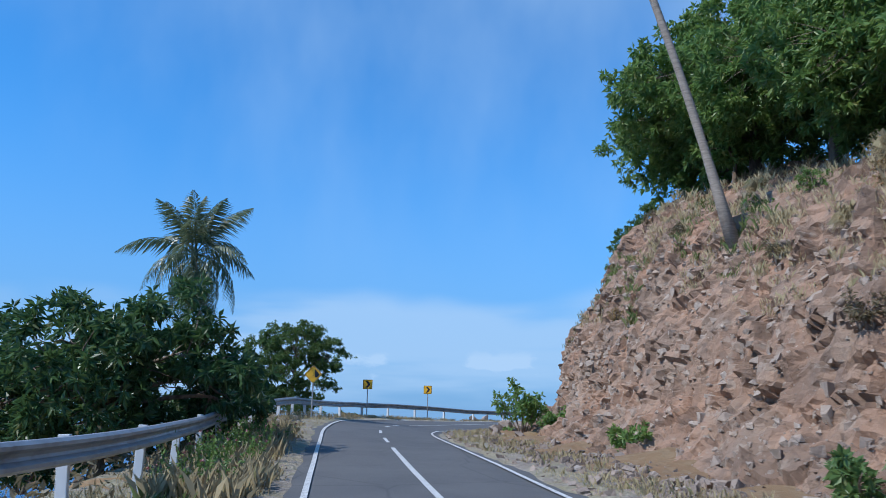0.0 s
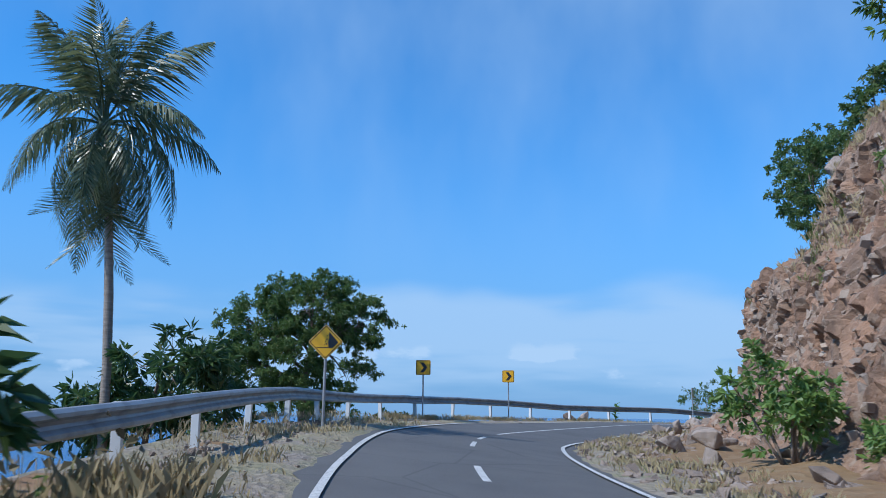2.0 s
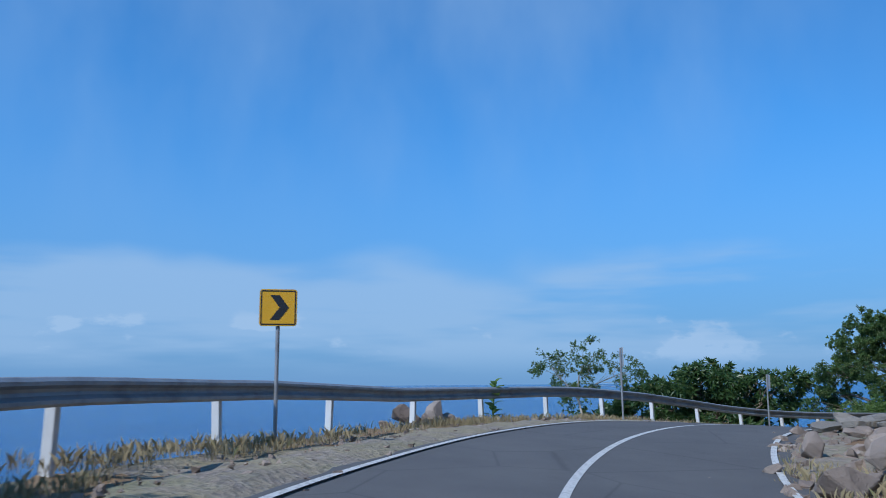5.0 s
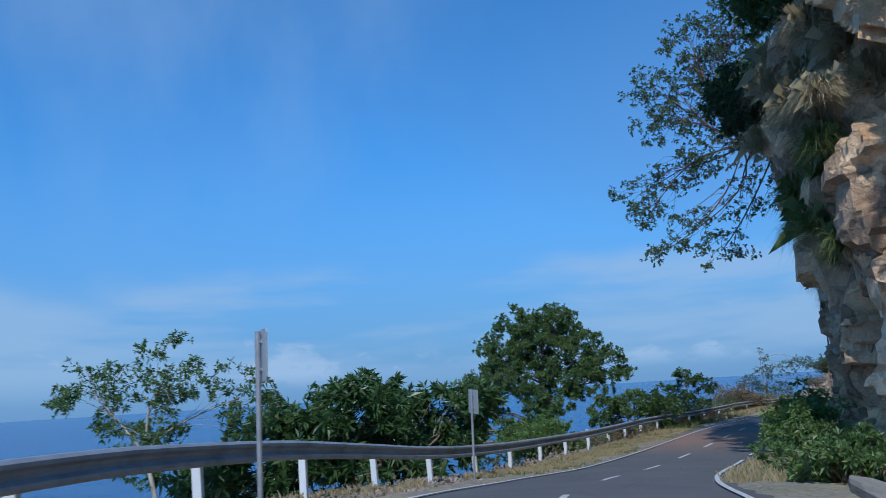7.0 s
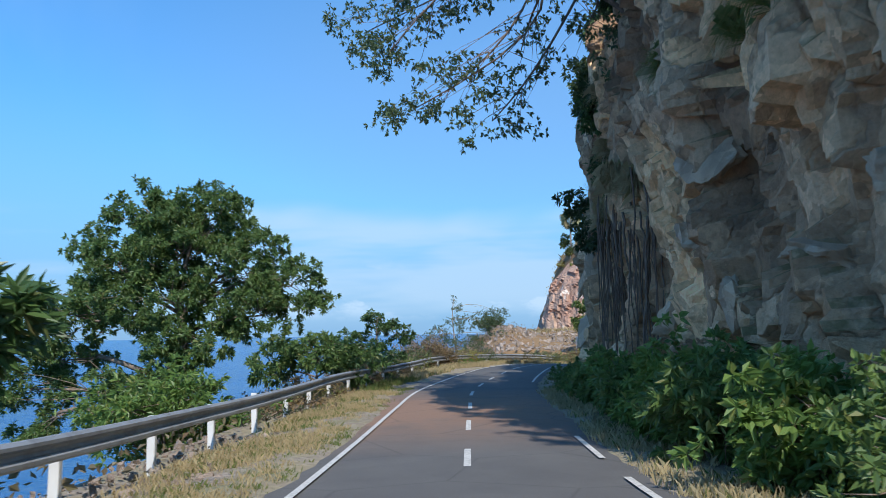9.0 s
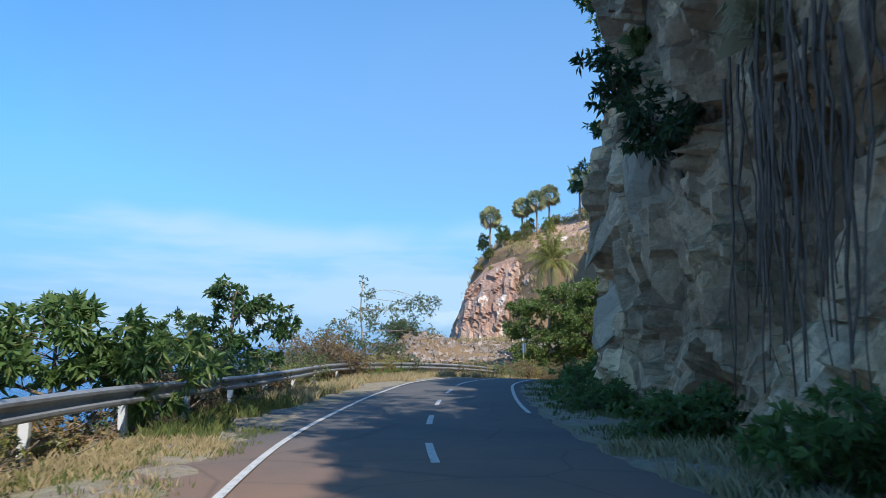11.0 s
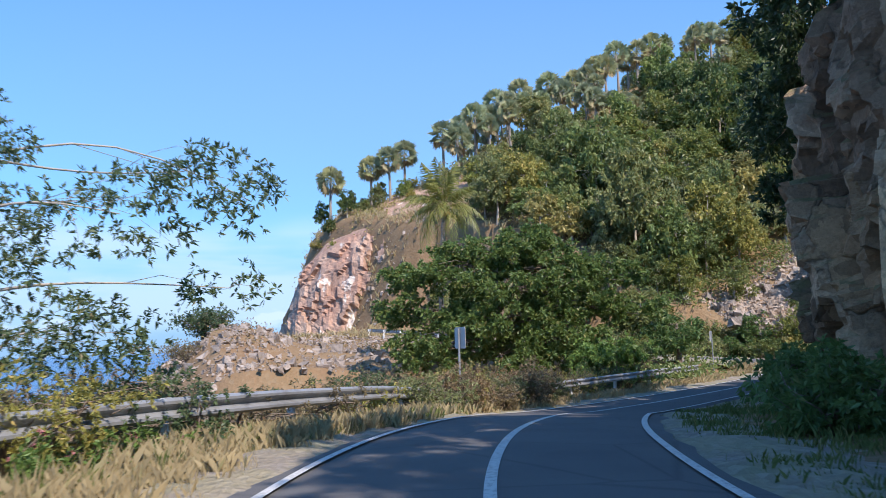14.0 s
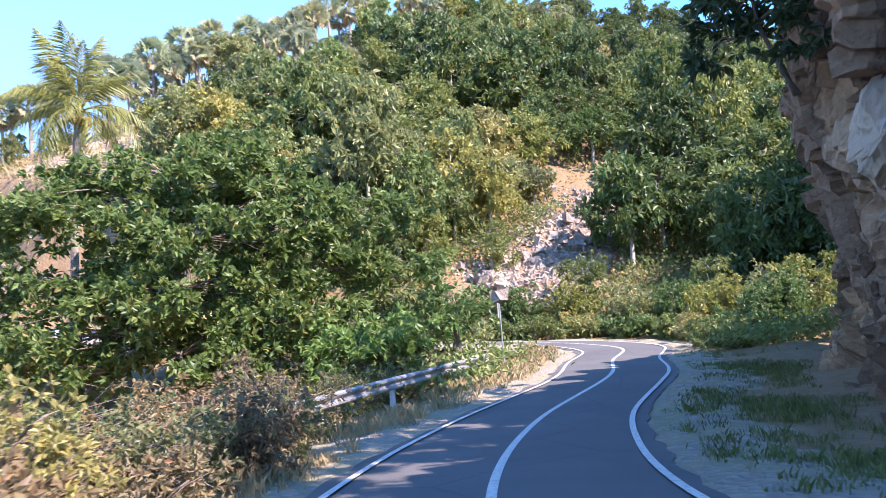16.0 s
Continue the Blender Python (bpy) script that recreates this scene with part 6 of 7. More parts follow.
# Lip trees at ds -6 to 6, f 0.70-0.74, are added for shade.
for k, (ds, f, size, mat) in enumerate([(-4, 0.80, 1.3, LEAF_TREE), (2, 0.84, 1.4, LEAF_HILL), (8, 0.82, 1.5, LEAF_TREE), (12, 0.78, 1.2, LEAF_MANGO), (20, 0.80, 1.4, LEAF_MANGO), (22.5, 0.52, 0.8, LEAF_MANGO), (23, 0.40, 1.0, LEAF_MANGO), (21.5, 0.46, 1.2, LEAF_MANGO), (24.5, 0.55, 1.3, LEAF_MANGO), (15.5, 0.72, 1.4, LEAF_TREE), (28, 0.76, 2.2, LEAF_TREE), (32, 0.74, 2.4, LEAF_TREE), (36, 0.70, 2.2, LEAF_MANGO), (40, 0.72, 2.0, LEAF_TREE), (43, 0.74, 1.6, LEAF_MANGO), (48, 0.70, 1.2, LEAF_DARK_SHADED), (52, 0.62, 1.2, LEAF_DARK_SHADED), (56, 0.72, 1.2, LEAF_TREE), (17, 0.60, 0.9, LEAF_DARK_SHADED), (9, 0.56, 1.5, LEAF_DARK_SHADED), (11, 0.60, 1.8, LEAF_TREE), (13, 0.56, 1.5, LEAF_DARK_SHADED), (12, 0.66, 2.0, LEAF_TREE), (-2, 0.72, 1.8, LEAF_TREE), (2, 0.74, 2.0, LEAF_DARK_SHADED), (6, 0.72, 1.8, LEAF_TREE), (-6, 0.70, 1.8, LEAF_DARK_SHADED), (27, 0.30, 1.2, LEAF_DARK_SHADED), (29, 0.38, 1.3, LEAF_DARK_SHADED), (24, 0.58, 1.4, LEAF_DARK_SHADED), (22, 0.50, 1.2, LEAF_DARK_SHADED), (58, 0.62, 1.5, LEAF_DARK_SHADED), (62, 0.66, 1.7, LEAF_DARK_SHADED), (66, 0.60, 1.5, LEAF_DARK_SHADED), (69, 0.66, 1.5, LEAF_TREE), (54, 0.70, 1.6, LEAF_DARK_SHADED), (64, 0.70, 1.2, LEAF_TREE), (71, 0.45, 1.2, LEAF_DARK_SHADED)]):
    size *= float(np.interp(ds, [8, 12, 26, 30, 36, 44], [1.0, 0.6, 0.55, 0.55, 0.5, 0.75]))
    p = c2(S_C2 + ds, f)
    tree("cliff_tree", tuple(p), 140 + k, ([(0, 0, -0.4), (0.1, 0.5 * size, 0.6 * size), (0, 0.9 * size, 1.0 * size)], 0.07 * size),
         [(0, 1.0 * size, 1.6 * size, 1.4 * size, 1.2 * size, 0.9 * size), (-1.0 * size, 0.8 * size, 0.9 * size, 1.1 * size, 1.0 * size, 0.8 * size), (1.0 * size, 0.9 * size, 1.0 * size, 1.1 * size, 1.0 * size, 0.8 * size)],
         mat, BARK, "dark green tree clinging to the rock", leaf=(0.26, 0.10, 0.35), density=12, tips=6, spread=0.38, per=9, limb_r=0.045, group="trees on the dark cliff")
for k, (x, y, z, size) in enumerate([(65.6, 70.2, 7.6, 0.95), (63.0, 70.0, 9.2, 0.8), (86.5, 62.2, 8.2, 1.4), (89.5, 60.4, 8.0, 1.5)]):
    tree("cliff_tree", (x, y, z), 190 + k, ([(0, -0.6, -0.5), (0, 0.3 * size, 0.4 * size), (0, 1.0 * size, 0.5 * size)], 0.06 * size),
         [(-0.6, 1.9 * size, 0.3 * size, 1.2 * size, 1.1 * size, 0.5 * size), (0.5, 1.6 * size, 0.9 * size, 1.0 * size, 1.0 * size, 0.6 * size), (-0.2, 1.0 * size, -0.3 * size, 0.9 * size, 0.9 * size, 0.6 * size)],
         LEAF_DARK_SHADED if k > 1 else LEAF_MANGO, BARK, "dark leafy branch reaching out from the rock", leaf=(0.26, 0.085, 0.3), density=16, tips=6, spread=0.36, per=8, limb_r=0.04, group="trees on the dark cliff")
foot = [(-6, 4.6, 0.9), (-2.5, 4.3, 1.1), (0.5, 4.2, 1.5), (3, 4.0, 1.7), (5.5, 3.9, 1.9), (8, 3.9, 2.0), (10.5, 3.9, 1.9), (13, 4.0, 1.8), (15.5, 4.1, 1.6), (18, 4.2, 1.3), (24, 4.3, 1.0), (30, 4.0, 0.9), (37, 4.8, 1.0), (44, 4.7, 1.1), (50, 4.6, 1.3), (55, 5.2, 1.6), (59, 5.8, 1.8)]
for k, (ds, d, sz) in enumerate(foot):
    shrub("shrub", tuple(at(S_C2 + ds, d, -0.1)), 160 + k, (1.3, 1.1, sz), LEAF_BRIGHT if ds in (3, 8, 13) else LEAF_TREE, "broad-leaved green shrub at the foot of the cliff", leaf=(0.21, 0.085, 0.25) if 1 < ds < 16 else (0.16, 0.07, 0.3), stems=12, density=34, tips=4, per=8, group="shrubs at the cliff foot", yaw=k * 50)


def straw_tuft(p, seed, size, label="tuft of golden dry grass hanging on the rock", mat=None):
    r = np.random.default_rng(seed)
    n = 900
    a, e = r.uniform(0, 2 * np.pi, n), r.uniform(-0.2, 1.3, n)
    w = np.stack([np.cos(a) * np.cos(e), np.sin(a) * np.cos(e), np.sin(e)], 1)
    L = size * r.uniform(0.6, 1.1, n)[:, None]
    side = unit(np.cross(w, r.normal(size=(n, 3)))) * 0.006
    b = r.normal(size=(n, 3)) * 0.12 * size
    mid, tip = b + w * L * 0.6, b + w * L - np.array([0, 0, 0.55]) * L
    v = np.stack([b - side, b + side, mid + side, tip, mid - side], 1).reshape(-1, 3)
    t = thing("grass_tuft", Matrix.Translation(p), label, "grass", "tufts on the rock")
    put("blade_mass", mesh_of("blade_mass", v, np.arange(n * 5).reshape(-1, 5), mat or GRASS_DRY), t)


for k, (ds, f, size) in enumerate([(-3, 0.66, 1.0), (-1, 0.70, 1.1), (1, 0.66, 1.0), (3, 0.74, 1.1), (4.5, 0.68, 1.0), (7, 0.70, 1.1), (9, 0.66, 1.2), (0, 0.58, 1.1), (20.5, 0.72, 0.8), (6, 0.60, 0.7), (-5, 0.60, 0.9), (21, 0.45, 0.8), (19, 0.52, 0.9)]):
    straw_tuft(tuple(c2(S_C2 + ds, f)), 200 + k, size)
for k, (ds, f, size) in enumerate([(-3.5, 0.47, 1.0), (-3.0, 0.54, 1.1), (-2.0, 0.56, 1.1), (-1.0, 0.48, 1.0), (0.0, 0.56, 1.1), (1.2, 0.49, 1.0), (2.4, 0.55, 1.1), (3.6, 0.45, 0.9), (-4.5, 0.50, 1.0), (-2.5, 0.50, 1.0), (-1.5, 0.44, 0.9), (-0.5, 0.52, 1.1), (0.6, 0.46, 1.0), (1.8, 0.52, 1.1), (3.0, 0.48, 0.9), (4.2, 0.52, 1.0), (6.0, 0.50, 1.1), (16.5, 0.34, 1.0), (18, 0.36, 1.1), (20, 0.35, 1.1), (22, 0.34, 1.0)]):
    straw_tuft(tuple(c2(S_C2 + ds, f)), 240 + k, size)
for k, (ds, f, size) in enumerate([(-1.0, 0.38, 1.0), (0.5, 0.34, 1.1), (1.5, 0.30, 0.9), (2.6, 0.40, 1.0), (-2.0, 0.30, 0.9), (4.5, 0.36, 0.9), (8, 0.40, 0.9), (12, 0.44, 0.9), (31, 0.5, 0.9), (38, 0.45, 0.8), (45, 0.5, 0.9)]):
    straw_tuft(tuple(c2(S_C2 + ds, f)), 260 + k, size, "tuft of long green grass hanging on the rock", GRASS_GREEN)
for k, (x, y, z, size) in enumerate([(31.6, 66.3, 13.0, 1.3), (30.6, 65.8, 12.6, 1.2), (29.4, 65.1, 11.9, 1.1), (24.3, 63.4, 8.9, 0.8), (23.3, 63.1, 8.8, 0.75), (22.2, 62.7, 8.4, 0.75), (24.9, 63.6, 9.8, 0.8), (26.1, 64.0, 10.4, 0.8), (27.6, 64.5, 11.0, 0.8)]):
    straw_tuft((x, y, z), 280 + k, size)
for k, (x, y, z, size) in enumerate([(23.0, 63.0, 7.5, 0.75), (24.6, 63.5, 7.4, 0.75), (25.6, 63.9, 8.2, 0.7)]):
    straw_tuft((x, y, z), 290 + k, size, "tuft of long green grass hanging on the rock", GRASS_GREEN)
for k, (y, f, size) in enumerate([(14, 0.70, 0.7), (18, 0.72, 0.8), (22, 0.70, 0.7), (26, 0.74, 0.7), (31, 0.72, 0.7), (36, 0.72, 0.6), (42, 0.75, 0.8), (45, 0.70, 0.7), (20, 0.55, 0.6), (16, 0.48, 0.5)]):
    straw_tuft(tuple(c1(y, f)), 220 + k, size, "tuft of golden dry grass on the cut slope")

# ================================================================ rubble and boulders
r = np.random.default_rng(60)


def rubble(name, label, mats, places):
    heap = thing(name, Matrix.Identity(4), label, "rubble")
    for p, size in places:
        put("rock", mats[r.integers(0, len(mats))], heap, rock_pose(p, size, r, 0.22))
    return heap


places = []
for k in range(95):
    x, y = r.normal(7.6, 1.5), r.normal(50.8, 2.3)
    h = max(0.0, 1.2 - 0.34 * math.hypot(x - 8.2, (y - 51) * 0.7))
    places.append(((x, y, max(z_at(x, y), 1.05) + h * 0.6), 0.25 + 0.8 * r.uniform() ** 2))
rubble("rubble_heap", "heap of broken brown stones at the inside of the bend", ROCKS, places)
slab_heap = thing("rubble_heap", Matrix.Identity(4), "large tilted slabs of grey stone on the verge inside the bend", "rubble")
for k, (x, y, z, size, rx, ry, rz) in enumerate([(11.5, 58.95, 1.44, 0.95, 0.10, -0.12, 0.4), (13.5, 59.5, 1.50, 1.05, -0.12, -0.16, 0.7), (13.5, 60.3, 1.45, 1.0, 0.26, -0.28, 0.75), (12.5, 59.2, 1.40, 0.8, 0.22, 0.12, 2.0), (12.9, 58.5, 1.50, 0.8, -0.2, 0.1, 1.2)]):
    put("slab", slab_mesh(640 + k, PAVING), slab_heap, Matrix.LocRotScale((x, y, z), Euler((rx, ry, rz)), (size, size, 0.9 + 0.4 * (k % 2))))
for k in range(60):
    x, y = r.normal(12.5, 1.0), r.normal(59.2, 0.7)
    size = 0.16 + 0.42 * r.uniform() ** 2
    put("rock", ROCKS[r.integers(0, 9)], slab_heap, rock_pose(beside(x, y), size, r, 0.15))
for x, y, size in ((2.65, 62.75, 1.0), (3.65, 63.6, 1.05), (1.55, 62.3, 0.75), (3.15, 63.0, 0.4), (3.35, 63.35, 0.5), (2.1, 62.5, 0.45), (4.15, 63.85, 0.5), (0.7, 61.7, 0.8)):
    tagged(put("boulder", ROCKS[r.integers(0, 9)], None, rock_pose((x, y, z_at(x, y) + 0.05), size, r, 0.12)), "pinkish boulder on the edge above the sea", "boulder", "boulders by the rail")
for x, y, size in ((2.4, 34.2, 0.75), (3.0, 36.6, 1.2), (2.9, 39.4, 1.1), (3.6, 33.0, 0.6), (4.2, 41.2, 1.1), (4.9, 43.6, 0.8), (3.1, 30.4, 0.6), (4.0, 38.2, 0.7)):
    tagged(put("boulder", ROCKS[r.integers(0, 9)], None, rock_pose(on_ground(x, y), size, r, 0.15)), "pale fallen boulder at the foot of the cut slope", "boulder", "boulders at the slope foot")


def scatter_stones(name, pts, sizes, mats_seed, label, mat):
    """Loose gravel and stones too many to count, joined."""
    rr = np.random.default_rng(mats_seed)
    pile = Pile()
    cube = np.array([(x, y, z) for x in (-1, 1) for y in (-1, 1) for z in (-1, 1)], float) * 0.5
    fc = [[0, 1, 3, 2], [4, 6, 7, 5], [0, 4, 5, 1], [2, 3, 7, 6], [0, 2, 6, 4], [1, 5, 7, 3]]
    n = len(pts)
    V = (cube[None] * rr.uniform(0.45, 1.15, (n, 8, 1)) + rr.uniform(-0.2, 0.2, (n, 8, 3))) * rr.uniform(0.5, 1.0, (n, 1, 3)) * np.asarray(sizes)[:, None, None]
    a = rr.uniform(0, 6.28, n)
    c, s_ = np.cos(a)[:, None], np.sin(a)[:, None]
    b = rr.uniform(-0.7, 0.7, n)
    cb, sb = np.cos(b)[:, None], np.sin(b)[:, None]
    V = np.stack([V[..., 0] * cb - V[..., 2] * sb, V[..., 1], V[..., 0] * sb + V[..., 2] * cb], -1)
    W = np.stack([V[..., 0] * c - V[..., 1] * s_, V[..., 0] * s_ + V[..., 1] * c, V[..., 2]], -1) + np.asarray(pts)[:, None]
    base = (np.arange(n) * 8)[:, None, None] + np.array(fc)[None]
    ob = put(name, mesh_of(name, W.reshape(-1, 3), base.reshape(-1, 4), mat))
    return tagged(ob, label, "stones", kind="stuff")


def stones_along(s0, s1, d0, d1, n, seed, lo, hi, label, mat=STONE, dz=-0.03):
    rr = np.random.default_rng(seed)
    s, d = rr.uniform(s0, s1, n), d0 + (d1 - d0) * rr.uniform(0, 1, n)
    p = at(s, d, dz)
    scatter_stones("gravel", p, lo + (hi - lo) * rr.uniform(0, 1, n) ** 3, seed, label, mat)


stones_along(s_near(-0.2, 9), S_C1END + 14, 2.5, 6.0, 5200, 61, 0.03, 0.30, "loose gravel and stones on the landward verge")
stones_along(s_near(0, 5), S_P2 + 8, -4.6, -2.5, 3600, 62, 0.02, 0.13, "loose gravel on the seaward verge")
stones_along(s_near(10, 61.6), s_near(34, 71.8), -5.6, -3.2, 2200, 63, 0.02, 0.18, "pale broken stones under the guardrail")
stones_along(s_near(42, 74), s_near(62, 77), -4.8, -2.5, 900, 64, 0.02, 0.10, "loose gravel on the seaward verge")
k1 = C1.reshape(-1, 3)[r.choice(C1.shape[0] * int(C1.shape[1]), 13000)]
k1 = k1[k1[:, 2] < np.interp(k1[:, 1], [8, 20, 34], [5.6, 6.4, 9.5])]
scatter_stones("slope_stones", k1, 0.05 + 0.28 * r.uniform(0, 1, len(k1)) ** 4.5, 65, "stones stuck in the red earth of the slope", SLAB)
mx, my = r.uniform(100, 150, 5200), r.uniform(72, 100, 5200)
keep = ((ripple(mx, my, 0.25) > -0.15) | (np.hypot((mx - 117) / 7, (my - 90) / 4) < 1.1)) & (ground_z(mx, my) > -1.5)
mx, my = mx[keep], my[keep]
scatter_stones("scree", np.stack([mx, my, ground_z(mx, my) + 0.05], 1), 0.10 + 0.7 * r.uniform(0, 1, len(mx)) ** 5, 66, "pale broken rock dumped across the slope of the bay", STONE)
u, w = r.uniform(0, 1, 4200), r.normal(0, 1.9, 4200)
mx, my = 117.5 + 7.0 * u + w * 0.9, 53.5 - 15.0 * u + w * 0.42
scatter_stones("scree", np.stack([mx, my, ground_z(mx, my) + 0.05], 1), 0.08 + 0.6 * r.uniform(0, 1, 4200) ** 4, 67, "brown and pale scree of a slip on the hillside", SLAB)
scatter_stones("scree", np.stack([mx, my, ground_z(mx, my) + 0.12], 1)[::3] + r.normal(size=(1400, 3)) * np.array([0.6, 0.6, 0.05]), 0.10 + 0.8 * r.uniform(0, 1, 1400) ** 6, 68, "pale broken slabs lying on the slip", STONE)

# ================================================================ grass of the verges
rail_in = lambda s: rail_d(s) + 0.3
rail_out = lambda s: rail_d(s) - 1.2
grass_patch("grass_verge", verge_points(0, S_BEND1 + 10, -2.6, rail_out, 1300, 70), 70, 0.20, GRASS_DRY, "dry straw-coloured grass on the seaward verge")
grass_patch("grass_verge", verge_points(S_BEND1 + 10, S_P2 + 6, lambda s: rail_d(s) + 0.7, lambda s: rail_d(s) - np.interp(s, [90, 94, 101, 104], [0.5, 0.0, 0.0, 0.5]), 900, 71), 71, 0.20, GRASS_DRY, "dry straw-coloured grass under the guardrail")
grass_patch("grass_verge", verge_points(S_P2 + 8, S_P3 - 14, -2.7, rail_in, 2300, 72, 0.3), 72, 0.16, GRASS_DRY, "tall dry grass between road and guardrail", 12)
grass_patch("grass_verge", verge_points(S_P2 + 8, S_P3 - 12, -2.5, rail_in, 1700, 73, 0.1), 73, 0.13, GRASS_GREEN, "green grass between road and guardrail", 12)
grass_patch("grass_verge", verge_points(S_C2 - 5, S_C2END, 2.6, 5.2, 2700, 74, 0.0), 74, 0.18, GRASS_GREEN, "long grass at the foot of the cliff", 11)
grass_patch("grass_verge", verge_points(S_C2 - 6, S_C2 + 22, 2.5, 4.4, 1900, 75, 0.0), 75, 0.22, GRASS_DRY, "long dry grass at the foot of the cliff", 11)
grass_patch("grass_verge", verge_points(s_near(0, 4), S_C1END + 8, 2.6, 5.0, 900, 76, 0.3), 76, 0.22, GRASS_DRY, "thin dry grass on the stony verge")
grass_patch("grass_verge", verge_points(S_P3 + 6, S_P4 + 40, -2.6, -4.6, 1500, 77, 0.4), 77, 0.28, GRASS_DRY, "tall golden grass in front of the brambles", 11)
grass_patch("grass_verge", verge_points(S_C2END - 10, S_C2END + 26, 2.3, 7.0, 1800, 78, 0.0), 78, 0.12, GRASS_GREEN, "long grass inside the bend", 11)
tx = C1[:, int(C1.shape[1] * 0.66):].reshape(-1, 3)
grass_patch("grass_top", tx[r.choice(len(tx), 800)], 79, 0.45, GRASS_DRY, "dry grass along the top of the cut slope", 10)

tx = C1[:, int(C1.shape[1] * 0.34):int(C1.shape[1] * 0.70)].reshape(-1, 3)
tx = tx[(ripple(tx[:, 1], tx[:, 2], 0.9) + 0.35 * ripple(tx[:, 2], tx[:, 1], 2.3) > 0.25)]
grass_patch("slope_grass", tx[r.choice(len(tx), 800)], 801, 0.34, GRASS_DRY, "dry grass on the upper part of the cut slope", 10)
tx = C1[:, int(C1.shape[1] * 0.30):int(C1.shape[1] * 0.70)].reshape(-1, 3)
tx = tx[(ripple(tx[:, 2], tx[:, 1], 0.8) + 0.35 * ripple(tx[:, 1], tx[:, 2], 2.1) > 0.5)]
grass_patch("slope_grass", tx[r.choice(len(tx), 600)], 802, 0.35, GRASS_GREEN, "olive weeds on the cut slope", 10)

# ================================================================ brambles over the second rail
grass_patch("grass_verge", verge_points(S_P3 + 5, S_P4 + 10, -2.9, rail_in, 1300, 82, 0.2), 82, 0.26, GRASS_DRY, "tall golden grass between road and brambles", 11)
grass_patch("grass_verge", verge_points(S_P3 - 14, S_P3 + 26, lambda s: rail_d(s) + 1.4, rail_in, 1100, 81, -0.2), 81, 0.26, GRASS_GREEN, "weedy grass close to the guardrail", 11)
grass_patch("grass_verge", verge_points(S_P3 - 6, S_P3 + 26, lambda s: rail_d(s) + 1.5, rail_in, 800, 83, 0.2), 83, 0.34, GRASS_DRY, "tall golden grass in front of the guardrail", 11)
for k in range(30):
    s = S_P3 - 22 + k * 2.1
    d = rail_d(s) - 0.6 - 0.8 * r.uniform()
    tall = np.interp(s, [S_P3 - 22, S_P3 - 4, S_P3 + 2, S_P3 + 10, S_P3 + 13, S_P3 + 15, S_P4 + 2, S_P4 + 20], [0.5, 0.6, 1.6, 1.9, 1.1, 0.9, 1.6, 1.7]) * r.uniform(0.8, 1.15)
    shrub("bramble", tuple(at(s, d, -0.2)), 300 + k, (1.6, 1.5, tall), (LEAF_FIG, LEAF_DRY, LEAF_DRY, LEAF_HILL)[k % 4], "tangled dry bramble with brown leaves over the guardrail", leaf=(0.085, 0.034, 0.2), stems=13, density=46, tips=4, per=8, group="brambles along the rail", yaw=k * 77)
for k in range(7):
    s = S_P4 + 2.0 + k * 1.5
    shrub("bramble", tuple(at(s, rail_d(s) + 0.5 + 0.4 * (k % 2), -0.1)), 335 + k, (1.1, 1.1, 1.2 + 0.2 * (k % 3)), LEAF_DRY if k % 2 else LEAF_OLIVE, "dry bramble spilling over the front of the guardrail", leaf=(0.09, 0.042, 0.2), stems=12, density=46, tips=4, per=8, group="brambles along the rail", yaw=k * 51)
for k, (x, y, sx, sz, mat) in enumerate([(66, 83.5, 2.2, 2.6, LEAF_DRY), (75, 84, 2.2, 1.7, LEAF_DRY), (79.5, 82.5, 1.8, 1.2, LEAF_FIG), (86, 80, 2.6, 1.2, LEAF_DRY), (90, 76, 2.6, 1.5, LEAF_DRY), (94, 72.5, 2.2, 1.4, LEAF_HILL), (88, 84, 2.6, 1.0, LEAF_HILL), (80, 86, 2.4, 1.1, LEAF_DRY), (95, 79, 2.6, 1.4, LEAF_DRY), (41, 80.4, 1.6, 1.4, LEAF_DRY), (44, 80.6, 1.4, 1.2, LEAF_DRY), (50.5, 81.8, 1.8, 1.4, LEAF_DRY), (53.5, 82.2, 1.6, 1.6, LEAF_MANGO)]):
    shrub("shrub", on_ground(x, y, -0.1), 340 + k, (sx, sx, sz), mat, "tangled scrub beyond the guardrail", leaf=(0.11, 0.042, 0.25), stems=13, density=36, tips=5, per=8, group="scrub beyond the rail", yaw=k * 60)
